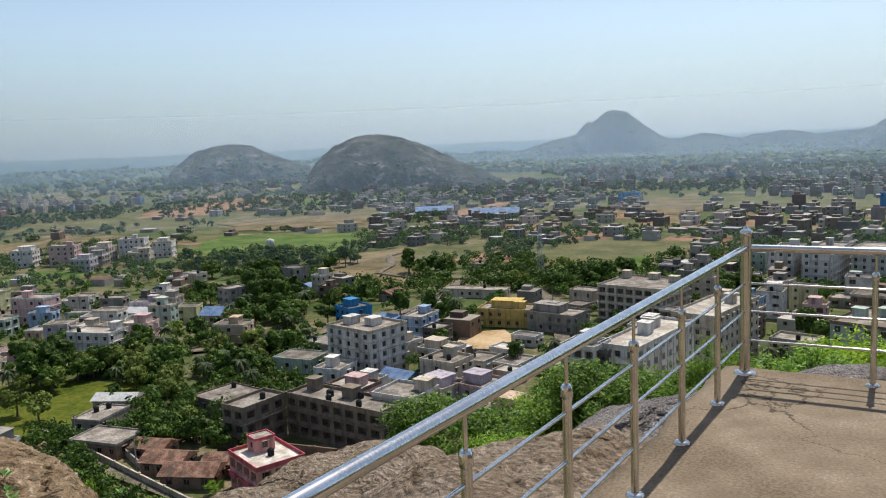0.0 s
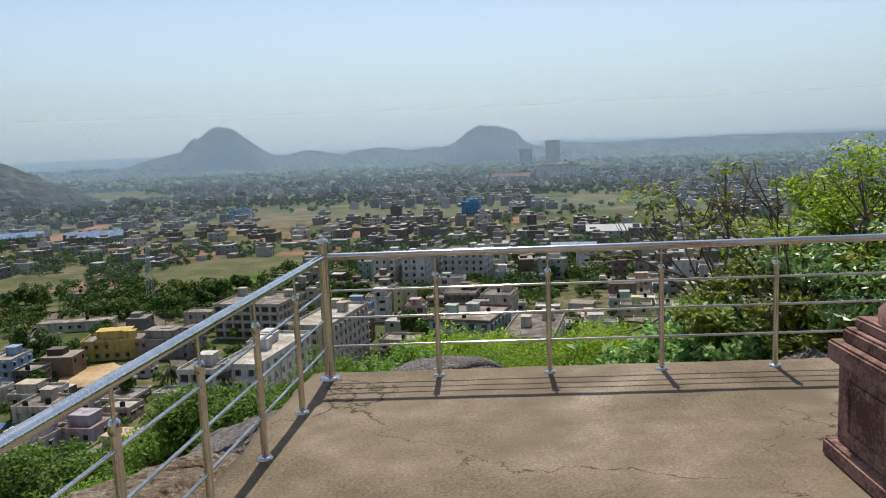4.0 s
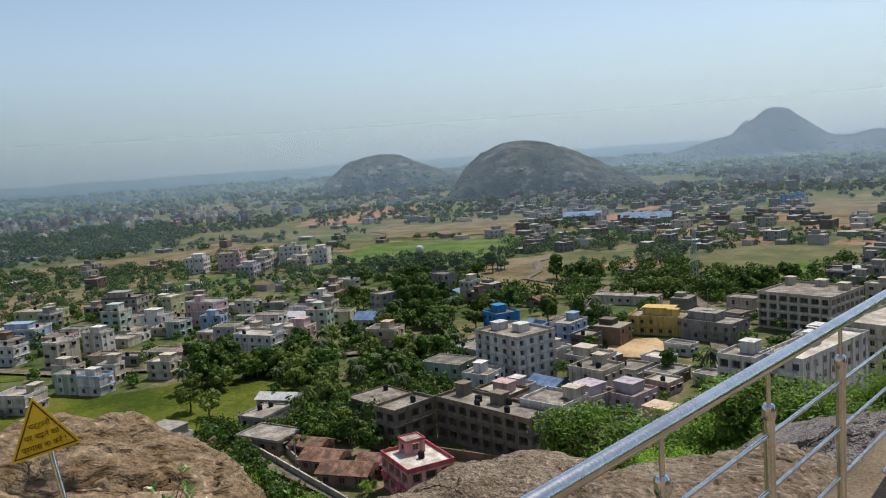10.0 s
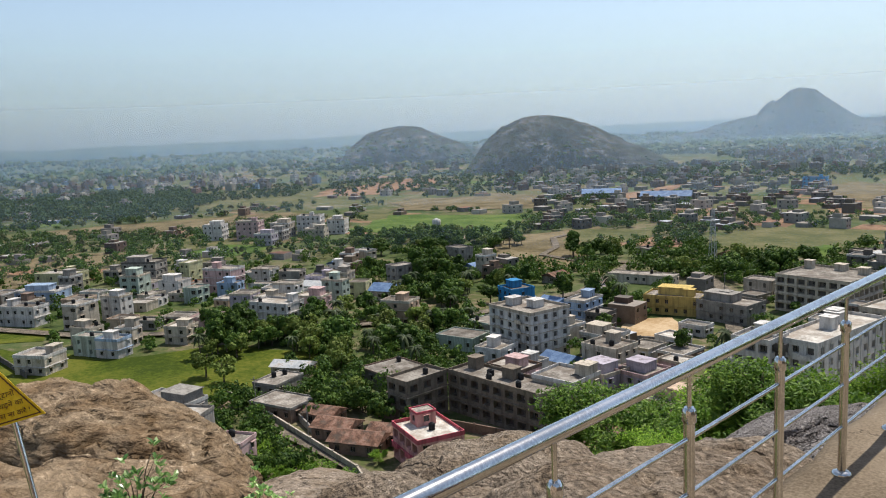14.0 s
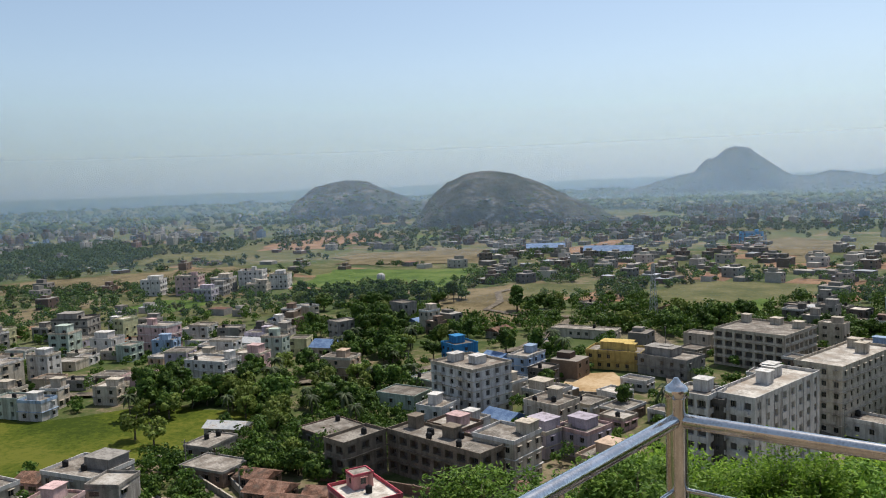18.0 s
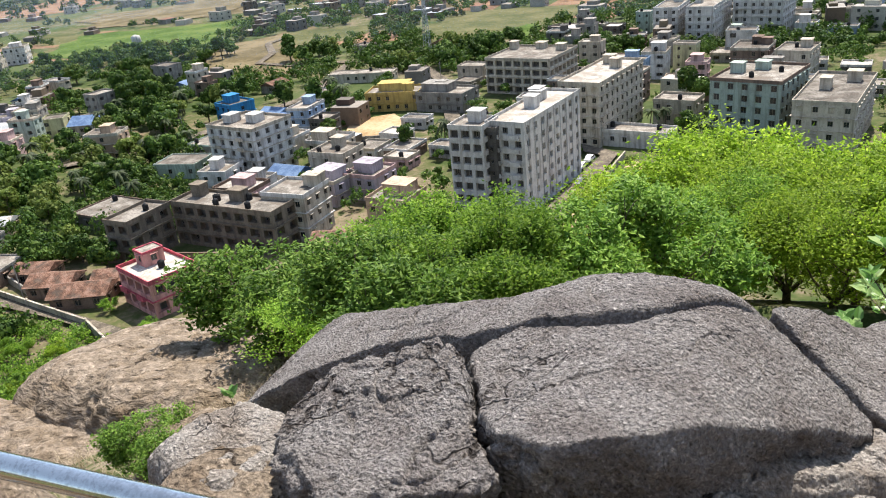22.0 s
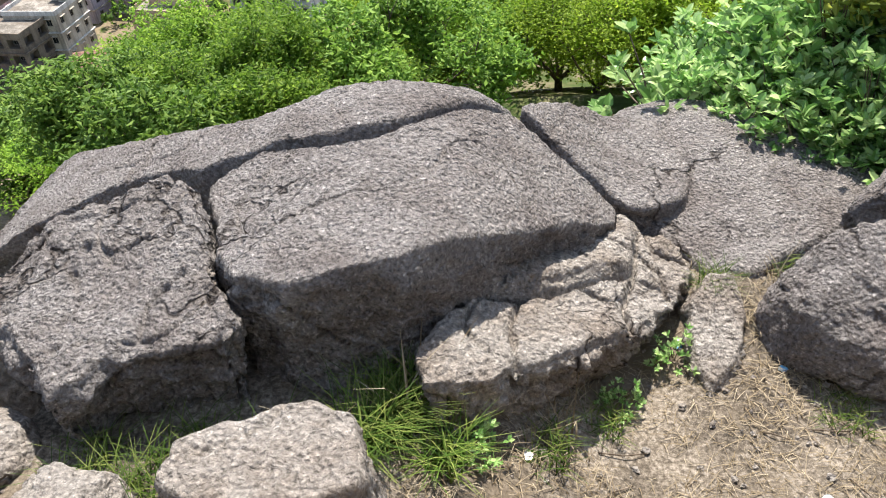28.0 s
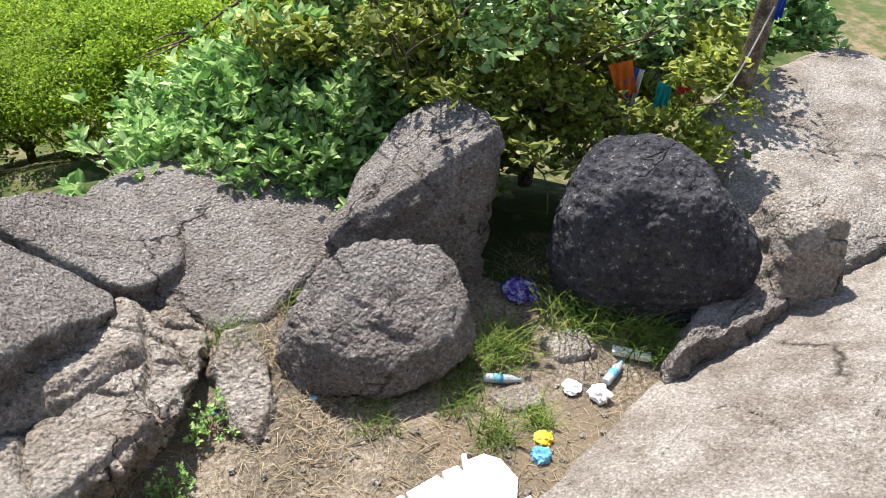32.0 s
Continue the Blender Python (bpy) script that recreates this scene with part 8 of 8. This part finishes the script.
crumple("wrapper", "white rag lying between the slabs", 7.9, 3.25, 0.16, FOAM, 6, 0.3)
crumple("wrapper", "tiny blue scrap of plastic", 3.62, 4.07, 0.03, BLUE_P, 7, 0.5)
crumple("wrapper", "tiny blue scrap of plastic", 2.88, 4.25, 0.035, BLUE_P, 8, 0.5)
crumple("wrapper", "flat grey plastic sheet by the rock", 1.75, 3.02, 0.04, CLEAR, 9, 0.05)
bm = bmesh.new()
box(bm, -0.17, -0.045, 0, 0.17, 0.045, 0.05)
bmesh.ops.bevel(bm, geom=bm.edges[:], offset=0.006, segments=1, affect="EDGES")
tagged(part("box", bm, m=pose(6.36, 3.43, gh(6.36, 3.43) + 0.02, 0, 0, -42), mat=FOAM), "slim white cardboard box on the grass", "box")
rock("stone", "flat reddish stone sunk in the dirt", [(5.7, 3.95), (6.15, 3.85), (6.05, 3.55), (5.7, 3.6)], gh(5.9, 3.75) + 0.07, gh(5.9, 3.75) - 0.2, k=7, rough=0.02, seed=41, res=20, spread=False, mat=GRANITE_PALE, category="stone")
rock("stone", "flat reddish stone sunk in the dirt", [(4.95, 3.55), (5.35, 3.5), (5.3, 3.25), (5.0, 3.3)], gh(5.15, 3.4) + 0.05, gh(5.15, 3.4) - 0.2, k=7, rough=0.02, seed=42, res=20, spread=False, mat=GRANITE_PALE, category="stone")

# pebbles
rs = np.random.RandomState(9)
peb = []
for k in range(420):
    x, y = rs.uniform(0.8, 7.0), rs.uniform(1.0, 5.0)
    s = rs.uniform(0.008, 0.03)
    peb.append((x, y, gh(x, y) - s * 0.2, s * 2, s * 1.3))
ob = clumps("pebbles", "small pale pebbles scattered over the dirt", peb, GRANITE_PALE, 12)
ob["category"] = "pebbles"

ob = clumps("stone_flakes", "pale crumbled flakes along the edge of the split block", chip_list, GRANITE_PALE, 13)
ob["category"] = "stones"

# ---- warning sign on the rocks ----
SIGN_Y = surface("sign_yellow", [(0.3, (0.72, 0.44, 0.02)), (0.7, (0.84, 0.56, 0.04))], scale=4, rough=0.45, bump=0.03, fine=8)
SIGN_D = surface("sign_lettering", [(0.3, (0.10, 0.045, 0.02)), (0.7, (0.16, 0.07, 0.03))], scale=8, rough=0.6, bump=0.0)


def build_sign():
    face = pose(-4.31, -3.63, 0.0) @ Matrix.Rotation(radians(68.0), 4, "Z") @ Matrix.Rotation(radians(-8), 4, "Y") @ Matrix.Rotation(radians(-14), 4, "X")
    root = thing("warning_sign", "yellow triangular warning sign with dark lettering on a steel post", "sign", face)
    def tri(bm, top, bl, br, y0, y1):
        a = [bm.verts.new((x, y0, z)) for x, z in (top, bl, br)]
        b = [bm.verts.new((x, y1, z)) for x, z in (top, bl, br)]
        bm.faces.new(a)
        bm.faces.new(b[::-1])
        for i in range(3):
            bm.faces.new((a[i], b[i], b[(i + 1) % 3], a[(i + 1) % 3]))
    bm = bmesh.new()
    tri(bm, (0.0, 0.36), (-0.205, 0.0), (0.205, 0.0), 0, 0.012)
    bmesh.ops.recalc_face_normals(bm, faces=bm.faces)
    part("plate", bm, root, mat=SIGN_Y)
    bm = bmesh.new()
    o, i = [(0.0, 0.335), (-0.182, 0.013), (0.182, 0.013)], [(0.0, 0.318), (-0.169, 0.021), (0.169, 0.021)]
    vo, vi = [bm.verts.new((x, -0.003, z)) for x, z in o], [bm.verts.new((x, -0.003, z)) for x, z in i]
    for k in range(3):
        bm.faces.new((vo[k], vo[(k + 1) % 3], vi[(k + 1) % 3], vi[k]))
    part("border", bm, root, "dark painted border", mat=SIGN_D)
    for text, z, s in (("चट्टानों", 0.168, 0.046), ("पर चढ़ने का", 0.103, 0.046), ("प्रयास ना करें !", 0.04, 0.046)):
        cu = bpy.data.curves.new("lettering", "FONT")
        cu.body, cu.size, cu.align_x, cu.extrude = text, s, "CENTER", 0.0008
        cu.materials.append(SIGN_D)
        ob = new("lettering", cu)
        ob.parent = root
        ob.matrix_basis = pose(0, -0.004, z, 90, 0, 0)
    bm = bmesh.new()
    tube(bm, (0.02, 0.032, 0.2), (0.02, 0.032, -1.3), 0.018, n=10)
    part("post", bm, root, mat=STEEL)


build_sign()


# ---- carved stone column, and unseen tan walls added for the steel to reflect ----
def build_column():
    root = thing("stone_column", "carved red sandstone column on a stepped pedestal", "column", pose(3.16, -1.93, 0))
    def block(name, a, z0, z1, bev=0.012):
        bm = bmesh.new()
        box(bm, -a, -a, z0, a, a, z1)
        bmesh.ops.bevel(bm, geom=bm.edges[:], offset=bev, segments=2, affect="EDGES")
        part(name, bm, root, mat=SANDSTONE)
    block("plinth", 0.36, 0.0, 0.09)
    block("pedestal", 0.31, 0.085, 0.5)
    block("cornice", 0.35, 0.495, 0.6)
    block("step", 0.30, 0.595, 0.67)
    block("step", 0.26, 0.665, 0.73)
    bm = bmesh.new()
    turned(bm, [(0.25, 0.725), (0.25, 0.8), (0.21, 0.83), (0.19, 0.9), (0.185, 1.4), (0.21, 1.43), (0.21, 1.5), (0.18, 1.53), (0.175, 2.2), (0.22, 2.3), (0.24, 2.42)], 16)
    part("shaft", bm, root, mat=SANDSTONE)
    block("capital", 0.3, 2.415, 2.6)
    for k in range(4):
        bm = bmesh.new()
        for q in ((-0.2, 0.15, 0.2, 0.18), (-0.2, 0.40, 0.2, 0.43), (-0.2, 0.18, -0.17, 0.40), (0.17, 0.18, 0.2, 0.40)):
            box(bm, q[0], -0.322, q[1], q[2], -0.305, q[3])
        part("carved_frame", bm, root, m=Matrix.Rotation(k * math.pi / 2, 4, "Z"), mat=SANDSTONE)


build_column()
# walls out of view, added to close the terrace and tint the posts' reflections
ADDED_WALL = surface("added_wall_paint", [(0.3, (0.30, 0.22, 0.15)), (0.7, (0.42, 0.32, 0.23))], scale=1.2, rough=0.85, bump=0.2, fine=8, stain=(0.25, 0.18, 0.13), stain_scale=0.5)
bm = bmesh.new()
box(bm, -4.0, -11.4, -3.0, 11.0, -10.9, 5.0)
tagged(part("wall_south", bm, mat=ADDED_WALL), "unseen plain tan wall added behind the terrace for the steel to reflect", "wall", kind="structure")
bm = bmesh.new()
box(bm, 9.2, -10.9, -3.0, 9.7, 0.3, 4.0)
tagged(part("wall_east", bm, mat=ADDED_WALL), "unseen plain tan wall added beside the terrace", "wall", kind="structure")
